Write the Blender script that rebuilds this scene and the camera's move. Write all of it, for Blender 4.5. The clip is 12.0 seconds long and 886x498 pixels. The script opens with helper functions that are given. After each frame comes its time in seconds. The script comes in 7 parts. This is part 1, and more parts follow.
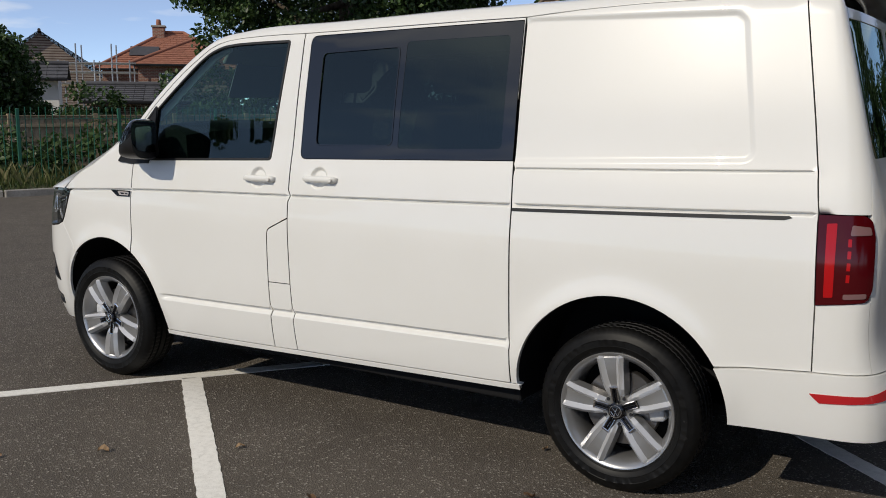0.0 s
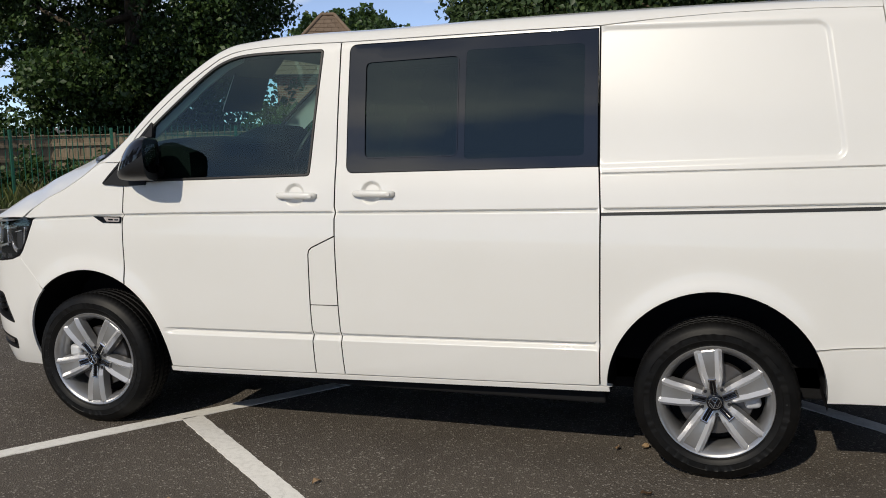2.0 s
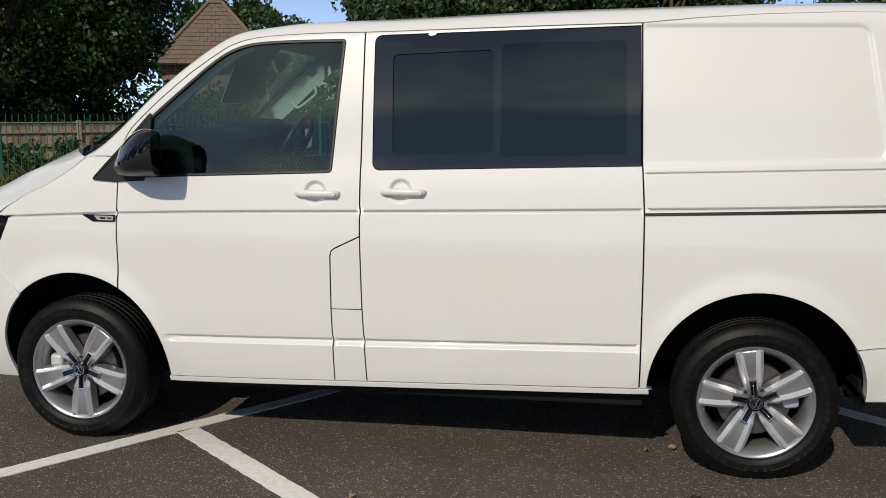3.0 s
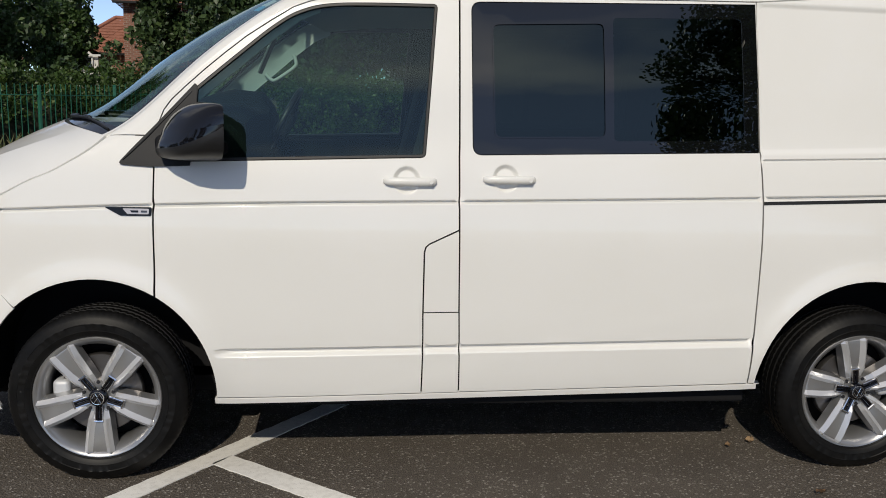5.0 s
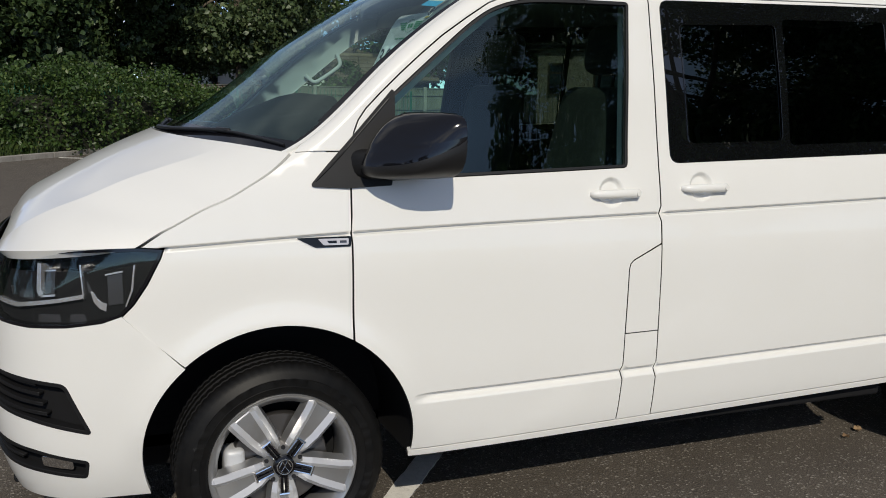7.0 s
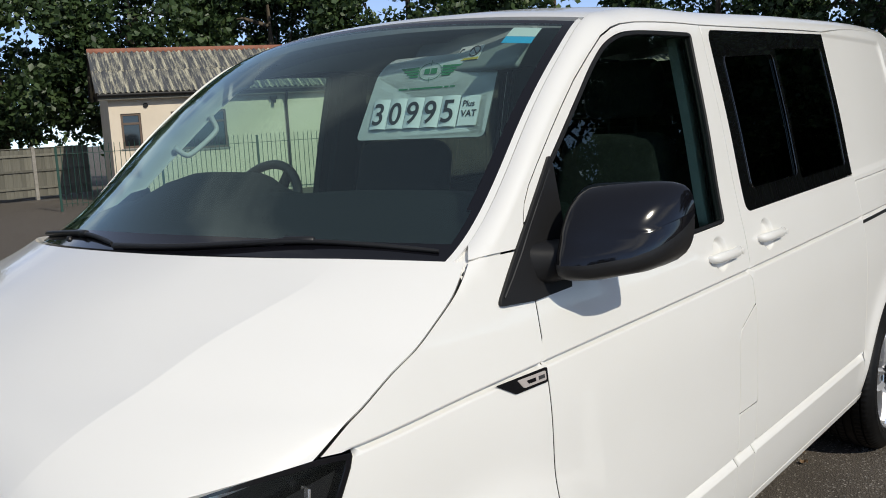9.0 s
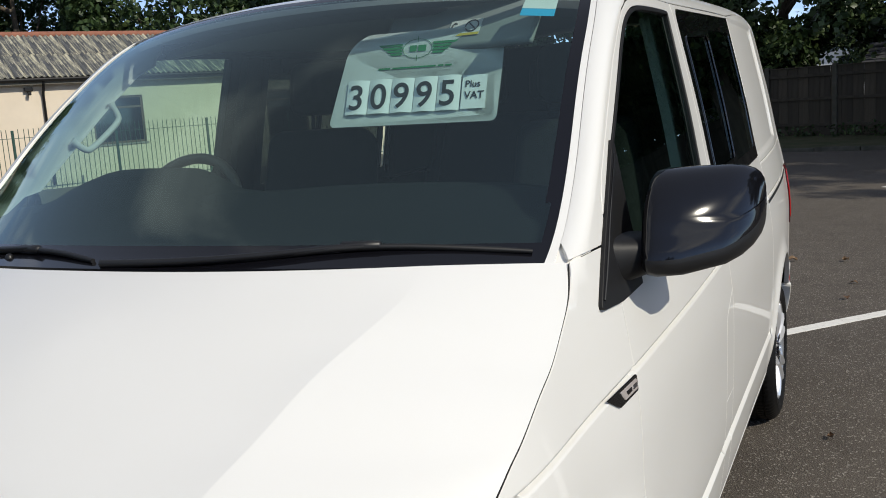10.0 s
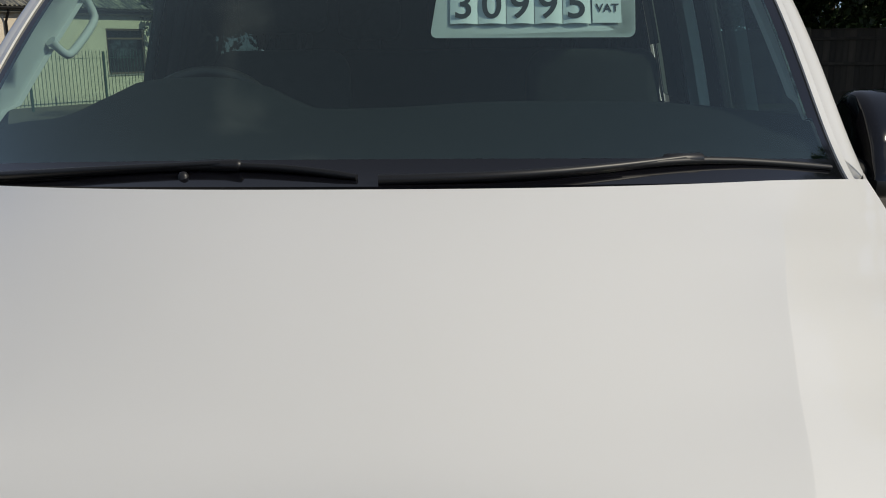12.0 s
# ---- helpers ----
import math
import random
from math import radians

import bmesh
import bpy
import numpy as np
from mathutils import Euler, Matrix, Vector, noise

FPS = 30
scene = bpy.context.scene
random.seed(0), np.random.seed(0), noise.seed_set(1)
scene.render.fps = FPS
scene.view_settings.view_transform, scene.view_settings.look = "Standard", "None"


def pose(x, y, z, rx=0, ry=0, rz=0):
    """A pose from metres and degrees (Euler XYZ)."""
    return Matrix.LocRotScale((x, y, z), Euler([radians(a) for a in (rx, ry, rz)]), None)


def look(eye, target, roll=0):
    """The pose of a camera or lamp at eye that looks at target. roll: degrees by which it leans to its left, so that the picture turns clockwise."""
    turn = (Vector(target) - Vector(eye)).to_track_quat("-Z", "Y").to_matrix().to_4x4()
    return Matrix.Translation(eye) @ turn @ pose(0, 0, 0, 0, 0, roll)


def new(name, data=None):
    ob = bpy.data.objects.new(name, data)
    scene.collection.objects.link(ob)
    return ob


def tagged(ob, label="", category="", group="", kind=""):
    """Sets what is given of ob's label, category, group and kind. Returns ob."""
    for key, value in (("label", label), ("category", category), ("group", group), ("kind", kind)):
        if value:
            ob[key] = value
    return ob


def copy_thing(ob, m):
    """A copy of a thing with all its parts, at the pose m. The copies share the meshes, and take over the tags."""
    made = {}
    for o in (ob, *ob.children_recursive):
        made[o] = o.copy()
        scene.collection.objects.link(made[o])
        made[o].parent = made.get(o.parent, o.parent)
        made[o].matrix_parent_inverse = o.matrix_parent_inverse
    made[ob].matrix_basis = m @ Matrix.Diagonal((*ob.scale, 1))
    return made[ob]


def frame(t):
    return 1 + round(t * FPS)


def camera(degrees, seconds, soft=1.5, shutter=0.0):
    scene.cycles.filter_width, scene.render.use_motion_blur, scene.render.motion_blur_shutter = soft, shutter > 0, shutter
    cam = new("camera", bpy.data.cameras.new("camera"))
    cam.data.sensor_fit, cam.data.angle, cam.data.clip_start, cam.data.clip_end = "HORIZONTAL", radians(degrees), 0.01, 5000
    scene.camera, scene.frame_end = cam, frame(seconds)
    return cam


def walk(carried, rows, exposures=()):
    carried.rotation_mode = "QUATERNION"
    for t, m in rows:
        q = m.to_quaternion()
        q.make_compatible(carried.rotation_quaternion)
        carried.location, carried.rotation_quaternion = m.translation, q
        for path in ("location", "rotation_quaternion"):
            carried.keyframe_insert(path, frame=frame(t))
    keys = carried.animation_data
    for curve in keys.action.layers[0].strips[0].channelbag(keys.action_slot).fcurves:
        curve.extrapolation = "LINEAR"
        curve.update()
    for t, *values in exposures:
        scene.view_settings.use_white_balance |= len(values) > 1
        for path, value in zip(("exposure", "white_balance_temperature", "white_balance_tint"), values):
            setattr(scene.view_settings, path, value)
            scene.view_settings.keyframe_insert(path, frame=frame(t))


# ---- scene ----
cam = camera(51.2, 12.0, 0.95)
PATH = [
    (0, (4.264, -4.224, 1.511), (3.219, -2.546, 1.205), 0.2),
    (0.5, (4.007, -4.418, 1.507), (3.076, -2.673, 1.213), 0.3),
    (1, (3.684, -4.505, 1.499), (2.89, -2.692, 1.212), -0.0),
    (1.5, (3.345, -4.645, 1.503), (2.661, -2.787, 1.221), -0.6),
    (2, (3.029, -4.717, 1.495), (2.443, -2.825, 1.217), -1.0),
    (2.5, (2.702, -4.665, 1.498), (2.236, -2.74, 1.219), -0.3),
    (3, (2.35, -4.717, 1.508), (2.019, -2.766, 1.215), -0.0),
    (4.8, (1.085, -4.40, 1.493), (1.24, -2.432, 1.182), 1.3),
    (5, (0.944, -4.345, 1.493), (1.141, -2.383, 1.159), 1.4),
    (5.5, (0.575, -4.22, 1.493), (0.841, -2.272, 1.124), 1.3),
    (6, (0.229, -4.118, 1.522), (0.608, -2.189, 1.153), 0.8),
    (6.5, (-0.136, -3.892, 1.51), (0.404, -1.995, 1.177), 1.1),
    (7, (-0.572, -3.641, 1.502), (0.162, -1.811, 1.165), 1.0),
    (7.5, (-0.926, -3.326, 1.521), (-0.014, -1.577, 1.191), 0.2),
    (7.7, (-1.018, -3.153, 1.518), (-0.031, -1.441, 1.207), -0.4),
    (9.3, (-1.484, -1.778, 1.6), (0.132, -0.637, 1.308), -3.8),
    (9.5, (-1.512, -1.634, 1.6), (0.162, -0.585, 1.287), -4.0),
    (10, (-1.515, -1.337, 1.608), (0.266, -0.485, 1.291), -3.9),
    (10.5, (-1.427, -1.082, 1.595), (0.429, -0.409, 1.277), -2.8),
    (11, (-1.465, -0.851, 1.583), (0.451, -0.404, 1.222), -1.9),
    (11.5, (-1.54, -0.585, 1.563), (0.399, -0.312, 1.155), -1.2),
    (12, (-1.557, -0.239, 1.536), (0.392, -0.087, 1.11), -0.9),
]
walk(cam, [(t, look(eye, target, roll)) for t, eye, target, roll in PATH], [(0, -0.05, 6700, 9), (2.5, -0.04, 6750, 9), (5, -0.04, 6720, 9), (7.5, 0.08, 6600, 8), (9.3, 0.22, 6500, 8), (10.5, 0.32, 6600, 7.5), (11, 0.33, 6650, 7.5), (11.5, 0.13, 6700, 7), (12, -0.04, 6780, 7)])

# ==== build ====

# ---- world, sun ----
SUN_TO = Vector((-0.18, -0.79, 0.59)).normalized()
world = bpy.data.worlds.new("sky")
scene.world = world
world.use_nodes = True
wn = world.node_tree
sky = wn.nodes.new("ShaderNodeTexSky")
sky.sky_type, sky.sun_disc = 'NISHITA', False
sky.sun_elevation = math.asin(SUN_TO.z)
sky.sun_rotation = math.atan2(SUN_TO.x, SUN_TO.y)
sky.altitude, sky.air_density, sky.dust_density, sky.ozone_density = 5000, 0.7, 0.0, 3.0
# thin fair-weather cloud over the whole sky
wtc = wn.nodes.new("ShaderNodeTexCoord")
wse = wn.nodes.new("ShaderNodeSeparateXYZ")
wup = wn.nodes.new("ShaderNodeMath")
wup.operation = 'MAXIMUM'
wup.inputs[1].default_value = 0.03
wad = wn.nodes.new("ShaderNodeMath")
wad.inputs[1].default_value = 0.12
wdv = wn.nodes.new("ShaderNodeVectorMath")
wdv.operation = 'DIVIDE'
wcb = wn.nodes.new("ShaderNodeCombineXYZ")
wof = wn.nodes.new("ShaderNodeVectorMath")
wof.inputs[1].default_value = (-9.9, -3.9, -34.1)
wns = wn.nodes.new("ShaderNodeTexNoise")
wns.inputs["Scale"].default_value, wns.inputs["Detail"].default_value = 1.1, 5
wrp = wn.nodes.new("ShaderNodeValToRGB")
wrp.color_ramp.elements[0].position, wrp.color_ramp.elements[1].position = 0.55, 0.76
wrp.color_ramp.elements[0].color, wrp.color_ramp.elements[1].color = (0.16, 0.16, 0.16, 1), (0.85, 0.85, 0.85, 1)
wmx = wn.nodes.new("ShaderNodeMix")
wmx.data_type = 'RGBA'
wn.links.new(wtc.outputs["Generated"], wse.inputs[0])
wn.links.new(wse.outputs["Z"], wup.inputs[0])
wn.links.new(wup.outputs[0], wad.inputs[0])
for k in range(3):
    wn.links.new(wad.outputs[0], wcb.inputs[k])
wn.links.new(wtc.outputs["Generated"], wdv.inputs[0])
wn.links.new(wcb.outputs[0], wdv.inputs[1])
wn.links.new(wdv.outputs[0], wof.inputs[0])
wn.links.new(wof.outputs[0], wns.inputs["Vector"])
wn.links.new(wns.outputs["Fac"], wrp.inputs["Fac"])
wn.links.new(wrp.outputs["Color"], wmx.inputs["Factor"])
wn.links.new(sky.outputs["Color"], wmx.inputs[6])
wmx.inputs[7].default_value = (6.9, 6.85, 6.8, 1)
wn.links.new(wmx.outputs[2], wn.nodes["Background"].inputs["Color"])
wn.nodes["Background"].inputs["Strength"].default_value = 0.15
sun = new("sun", bpy.data.lights.new("sun", 'SUN'))
sun.data.energy, sun.data.angle, sun.data.color = 2.8, radians(0.53), (1.0, 0.925, 0.80)
sun.matrix_world = look(SUN_TO * 60, (0, 0, 0))

# ---- materials ----
def mat(name, color, rough=0.5, metal=0.0, coat=0.0, spec=0.5):
    m = bpy.data.materials.new(name)
    m.use_nodes = True
    b = m.node_tree.nodes["Principled BSDF"]
    b.inputs["Base Color"].default_value = (*color, 1)
    b.inputs["Roughness"].default_value = rough
    b.inputs["Metallic"].default_value = metal
    b.inputs["Coat Weight"].default_value = coat
    b.inputs["Coat Roughness"].default_value = 0.03
    b.inputs["Specular IOR Level"].default_value = spec
    return m


def node(m, kind, **sets):
    n = m.node_tree.nodes.new(kind)
    for key, value in sets.items():
        n.inputs[key.replace("_", " ")].default_value = value
    return n


def wire(m, a, out, b, inp):
    m.node_tree.links.new(a.outputs[out], b.inputs[inp])


def noise_mix(m, scale, low, high, c1, c2, detail=6, into="Base Color", stretch=None, source="Object", rough=0.6):
    """Mix two colours by a noise of the given scale; returns the colour ramp."""
    tc = m.node_tree.nodes.new("ShaderNodeTexCoord")
    n = node(m, "ShaderNodeTexNoise", Scale=scale, Detail=detail, Roughness=rough)
    if stretch:
        mp = node(m, "ShaderNodeMapping", Scale=stretch)
        wire(m, tc, source, mp, "Vector")
        wire(m, mp, "Vector", n, "Vector")
    else:
        wire(m, tc, source, n, "Vector")
    r = m.node_tree.nodes.new("ShaderNodeValToRGB")
    r.color_ramp.elements[0].position, r.color_ramp.elements[1].position = low, high
    r.color_ramp.elements[0].color, r.color_ramp.elements[1].color = (*c1, 1), (*c2, 1)
    wire(m, n, "Fac", r, "Fac")
    if into:
        wire(m, r, "Color", m.node_tree.nodes["Principled BSDF"], into)
    return r


def bump(m, scale, strength, distance=0.01, detail=4, stretch=None, source="Object", kind="ShaderNodeTexNoise"):
    tc = m.node_tree.nodes.new("ShaderNodeTexCoord")
    n = node(m, kind, Scale=scale)
    if kind == "ShaderNodeTexNoise":
        n.inputs["Detail"].default_value = detail
    mp = node(m, "ShaderNodeMapping", Scale=stretch or (1, 1, 1))
    wire(m, tc, source, mp, "Vector")
    wire(m, mp, "Vector", n, "Vector")
    b = node(m, "ShaderNodeBump", Strength=strength, Distance=distance)
    wire(m, n, "Distance" if kind == "ShaderNodeTexVoronoi" else "Fac", b, "Height")
    wire(m, b, "Normal", m.node_tree.nodes["Principled BSDF"], "Normal")
    return b


def overlay(m, scale, low, high, dark, fac_max=1.0, detail=5, stretch=None, source="Object"):
    """Multiply the colour that reaches the shader by a noise between white and dark."""
    bs = m.node_tree.nodes["Principled BSDF"]
    link = bs.inputs["Base Color"].links
    src = link[0].from_socket if link else None
    r = noise_mix(m, scale, low, high, (1, 1, 1), dark, detail, None, stretch, source)
    mx = m.node_tree.nodes.new("ShaderNodeMix")
    mx.data_type, mx.blend_type = 'RGBA', 'MULTIPLY'
    mx.inputs["Factor"].default_value = fac_max
    if src:
        m.node_tree.links.new(src, mx.inputs[6])
    else:
        mx.inputs[6].default_value = bs.inputs["Base Color"].default_value
    m.node_tree.links.new(r.outputs["Color"], mx.inputs[7])
    m.node_tree.links.new(mx.outputs[2], bs.inputs["Base Color"])
    return mx


def by_piece(m, c1, c2, into="Base Color"):
    """A colour that differs from piece to piece."""
    oi = m.node_tree.nodes.new("ShaderNodeObjectInfo")
    r = m.node_tree.nodes.new("ShaderNodeValToRGB")
    r.color_ramp.elements[0].color, r.color_ramp.elements[1].color = (*c1, 1), (*c2, 1)
    wire(m, oi, "Random", r, "Fac")
    wire(m, r, "Color", m.node_tree.nodes["Principled BSDF"], into)


def by_island(m, stops):
    g = m.node_tree.nodes.new("ShaderNodeNewGeometry")
    r = m.node_tree.nodes.new("ShaderNodeValToRGB")
    e = r.color_ramp.elements
    while len(e) < len(stops):
        e.new(0.5)
    for k, (p, c) in enumerate(stops):
        e[k].position, e[k].color = p, (*c, 1)
    wire(m, g, "Random Per Island", r, "Fac")
    wire(m, r, "Color", m.node_tree.nodes["Principled BSDF"], "Base Color")


WHITE = mat("white_paint", (0.80, 0.79, 0.755), 0.32, 0.0, 0.7)
noise_mix(WHITE, 1.7, 0.3, 0.75, (0.795, 0.785, 0.75), (0.815, 0.805, 0.775), 3)
bump(WHITE, 900, 0.015, 0.001)
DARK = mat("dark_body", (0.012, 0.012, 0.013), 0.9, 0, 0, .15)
PLASTIC = mat("black_plastic", (0.010, 0.010, 0.011), 0.5, 0, 0, .3)
bump(PLASTIC, 1200, 0.2, 0.0006)
RUBBER = mat("black_rubber", (0.007, 0.007, 0.0075), 0.5)
GLOSS = mat("gloss_black", (0.005, 0.005, 0.007), 0.07)
LAMPBLACK = mat("lamp_housing_black", (0.004, 0.004, 0.005), 0.22, 0, 0, .35)
SATIN = mat("satin_black", (0.010, 0.010, 0.011), 0.42)
BLACKGLASS = mat("black_printed_glass", (0.004, 0.0045, 0.005), 0.0, 0, 0, 1.0)
TYRE = mat("tyre_rubber", (0.008, 0.008, 0.0085), 0.48, 0, 0, .2)
noise_mix(TYRE, 22, 0.35, 0.75, (0.004, 0.004, 0.0042), (0.009, 0.0085, 0.008), 6)
# pale scuffs on the rubber
scuff = noise_mix(TYRE, 24, 0.67, 0.74, (0, 0, 0), (0.05, 0.05, 0.05), 8, None, (1, .4, 1))
tmix = TYRE.node_tree.nodes.new("ShaderNodeMix")
tmix.data_type, tmix.blend_type = 'RGBA', 'ADD'
tmix.inputs["Factor"].default_value = 1.0
tb = TYRE.node_tree.nodes["Principled BSDF"]
TYRE.node_tree.links.new(tb.inputs["Base Color"].links[0].from_socket, tmix.inputs[6])
TYRE.node_tree.links.new(scuff.outputs["Color"], tmix.inputs[7])
TYRE.node_tree.links.new(tmix.outputs[2], tb.inputs["Base Color"])
bump(TYRE, 160, 0.25, 0.001)
LAMPCHROME = mat("lamp_chrome", (0.86, 0.86, 0.87), 0.16, 0.75)
LAMPGREY = mat("lamp_grey", (0.10, 0.10, 0.105), 0.25, 0.6)
BRIGHT = mat("bright_silver", (0.72, 0.72, 0.73), 0.28, 0.55, 0.3)
SILVER = mat("silver_wheel", (0.40, 0.40, 0.41), 0.30, 0.75, 0.4)
noise_mix(SILVER, 9, 0.3, 0.8, (0.38, 0.38, 0.385), (0.45, 0.45, 0.455), 4)
POLISH = mat("polished_metal", (0.78, 0.78, 0.79), 0.16, 1.0)
DARKMETAL = mat("dark_metal", (0.05, 0.05, 0.055), 0.42, 0.7)
DISC = mat("brake_disc", (0.17, 0.16, 0.155), 0.42, 0.9)
bump(DISC, 90, 0.3, 0.001)
CHROME = mat("chrome", (0.85, 0.85, 0.86), 0.07, 1.0)
CALIPER = mat("caliper_grey", (0.55, 0.56, 0.58), 0.5, 0.2)


def glass_mat(name, tint, density, rough=0.0, gloss=0.055):
    """Thin glass: a clear sheet that tints what is behind it and mirrors by its Fresnel gloss."""
    m = bpy.data.materials.new(name)
    m.use_nodes = True
    nt = m.node_tree
    nt.nodes.remove(nt.nodes["Principled BSDF"])
    tr = nt.nodes.new("ShaderNodeBsdfTransparent")
    tr.inputs["Color"].default_value = (*[c * density for c in tint], 1)
    gl = nt.nodes.new("ShaderNodeBsdfGlossy")
    gl.inputs["Color"].default_value = (.69, .83, .80, 1)      # green-tinted sheet
    gl.inputs["Roughness"].default_value = rough
    lw = nt.nodes.new("ShaderNodeLayerWeight")
    lw.inputs["Blend"].default_value = 0.5
    pw = nt.nodes.new("ShaderNodeMath")
    pw.operation = 'POWER'
    pw.inputs[1].default_value = 4.6
    nt.links.new(lw.outputs["Facing"], pw.inputs[0])
    fr = nt.nodes.new("ShaderNodeMath")
    fr.operation = 'MULTIPLY_ADD'
    fr.inputs[1].default_value, fr.inputs[2].default_value = 0.90, gloss
    nt.links.new(pw.outputs[0], fr.inputs[0])
    mx = nt.nodes.new("ShaderNodeMixShader")
    nt.links.new(fr.outputs[0], mx.inputs[0])
    nt.links.new(tr.outputs[0], mx.inputs[1])
    nt.links.new(gl.outputs[0], mx.inputs[2])
    nt.links.new(mx.outputs[0], nt.nodes["Material Output"].inputs["Surface"])
    return m


GLASS = glass_mat("windscreen_glass", (0.80, 0.98, 0.94), 0.97, 0, .115)
DOORGLASS = glass_mat("door_glass", (0.73, 0.96, 0.85), 0.84, 0, .085)
PRIVACY = glass_mat("privacy_glass", (0.80, 0.98, 0.94), 0.07, 0, .085)
LENS = glass_mat("clear_lens", (0.97, 0.98, 1.0), 0.95)
REDLENS = mat("red_lamp", (0.42, 0.006, 0.008), 0.08, 0.0, 0.0, .4)
REDDARK = mat("dark_red_lamp", (0.065, 0.002, 0.004), 0.10, 0.0, 0.0, .35)
REFLECTOR = mat("red_reflector", (0.50, 0.015, 0.02), 0.15, 0.0, 1.0)
TAILCLEAR = mat("smoky_lens", (0.20, 0.11, 0.11), 0.15)
AMBERCLEAR = mat("lamp_clear", (0.55, 0.50, 0.48), 0.12, 0.2, 1.0)
TRIM = mat("pale_trim", (0.50, 0.51, 0.50), 0.7)
bump(TRIM, 500, 0.15, 0.001)
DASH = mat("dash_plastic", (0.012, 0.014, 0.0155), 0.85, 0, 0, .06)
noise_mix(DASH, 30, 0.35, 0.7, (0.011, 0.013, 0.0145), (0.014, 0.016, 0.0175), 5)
CLOTH = mat("seat_cloth", (0.011, 0.011, 0.0125), 0.95)
noise_mix(CLOTH, 40, 0.4, 0.7, (0.009, 0.009, 0.010), (0.015, 0.015, 0.017), 4)

# ---- tools ----
from mathutils import geometry


def link_mesh(name, verts, faces, material, parent=None, label="", normals=None, smooth=True):
    me = bpy.data.meshes.new(name)
    me.from_pydata([tuple(v) for v in verts], [], [tuple(f) for f in faces])
    me.polygons.foreach_set("use_smooth", [smooth] * len(me.polygons))
    for m in (material if isinstance(material, (list, tuple)) else [material]):
        me.materials.append(m)
    me.update()
    if normals is not None:
        me.normals_split_custom_set_from_vertices([tuple(n) for n in normals])
    ob = new(name, me)
    if parent is not None:
        ob.parent = parent
    if label:
        tagged(ob, label)
    return ob


def part(name, bm, material, parent=None, label="", smooth=None):
    """One bmesh as one mesh object; smooth: shade smooth under that angle in degrees."""
    bmesh.ops.recalc_face_normals(bm, faces=bm.faces)
    if smooth:
        for f in bm.faces:
            f.smooth = True
        for e in bm.edges:
            if len(e.link_faces) != 2 or e.calc_face_angle(0) > radians(smooth):
                e.smooth = False
    me = bpy.data.meshes.new(name)
    bm.to_mesh(me)
    bm.free()
    for m in (material if isinstance(material, (list, tuple)) else [material]):
        me.materials.append(m)
    ob = new(name, me)
    if parent is not None:
        ob.parent = parent
    if label:
        tagged(ob, label)
    return ob


def thing(name, label, category, group="", kind="", at=(0, 0, 0)):
    ob = new(name)
    ob.location = at
    ob.empty_display_size = 0.2
    return tagged(ob, label, category, group, kind)


def add_box(bm, x0, x1, y0, y1, z0, z1, bevel=0.0, segs=2):
    vs = [bm.verts.new(p) for p in ((x0, y0, z0), (x1, y0, z0), (x1, y1, z0), (x0, y1, z0), (x0, y0, z1), (x1, y0, z1), (x1, y1, z1), (x0, y1, z1))]
    fs = [bm.faces.new([vs[k] for k in q]) for q in ((0, 3, 2, 1), (4, 5, 6, 7), (0, 1, 5, 4), (1, 2, 6, 5), (2, 3, 7, 6), (3, 0, 4, 7))]
    if bevel:
        es = list({e for f in fs for e in f.edges})
        bmesh.ops.bevel(bm, geom=es, offset=bevel, segments=segs, affect='EDGES', profile=0.5)
    return vs


def box(x0, x1, y0, y1, z0, z1, bevel=0.0, segs=2):
    bm = bmesh.new()
    add_box(bm, x0, x1, y0, y1, z0, z1, bevel, segs)
    return bm


def add_tube(bm, path, radius, sides=10, closed=False, cap=True):
    """A tube along a list of points; radius may be a list."""
    pts = [Vector(p) for p in path]
    n = len(pts)
    rads = radius if isinstance(radius, (list, tuple)) else [radius] * n
    rings, up = [], None
    for k, p in enumerate(pts):
        a = pts[(k - 1) % n] if (k or closed) else p
        b = pts[(k + 1) % n] if (k < n - 1 or closed) else p
        d = (b - a).normalized()
        if up is None:
            up = d.orthogonal().normalized()
        up = (up - d * up.dot(d)).normalized()
        side = d.cross(up)
        rings.append([bm.verts.new(p + (up * math.cos(i * math.tau / sides) + side * math.sin(i * math.tau / sides)) * rads[k]) for i in range(sides)])
    for k in range(n if closed else n - 1):
        r0, r1 = rings[k], rings[(k + 1) % n]
        for i in range(sides):
            bm.faces.new((r0[i], r0[(i + 1) % sides], r1[(i + 1) % sides], r1[i]))
    if cap and not closed:
        bm.faces.new(rings[0][::-1]), bm.faces.new(rings[-1])
    return rings


def add_lathe(bm, profile, sides=64, axis="y", closed=False):
    """Turn a profile of (radius, height) round an axis; height runs along it."""
    rings = []
    for r, h in profile:
        ring = []
        for i in range(sides):
            c, s = math.cos(i * math.tau / sides) * r, math.sin(i * math.tau / sides) * r
            ring.append(bm.verts.new((c, h, s) if axis == "y" else (c, s, h)))
        rings.append(ring)
    n = len(rings)
    for k in range(n if closed else n - 1):
        r0, r1 = rings[k], rings[(k + 1) % n]
        for i in range(sides):
            bm.faces.new((r0[i], r0[(i + 1) % sides], r1[(i + 1) % sides], r1[i]))
    return rings


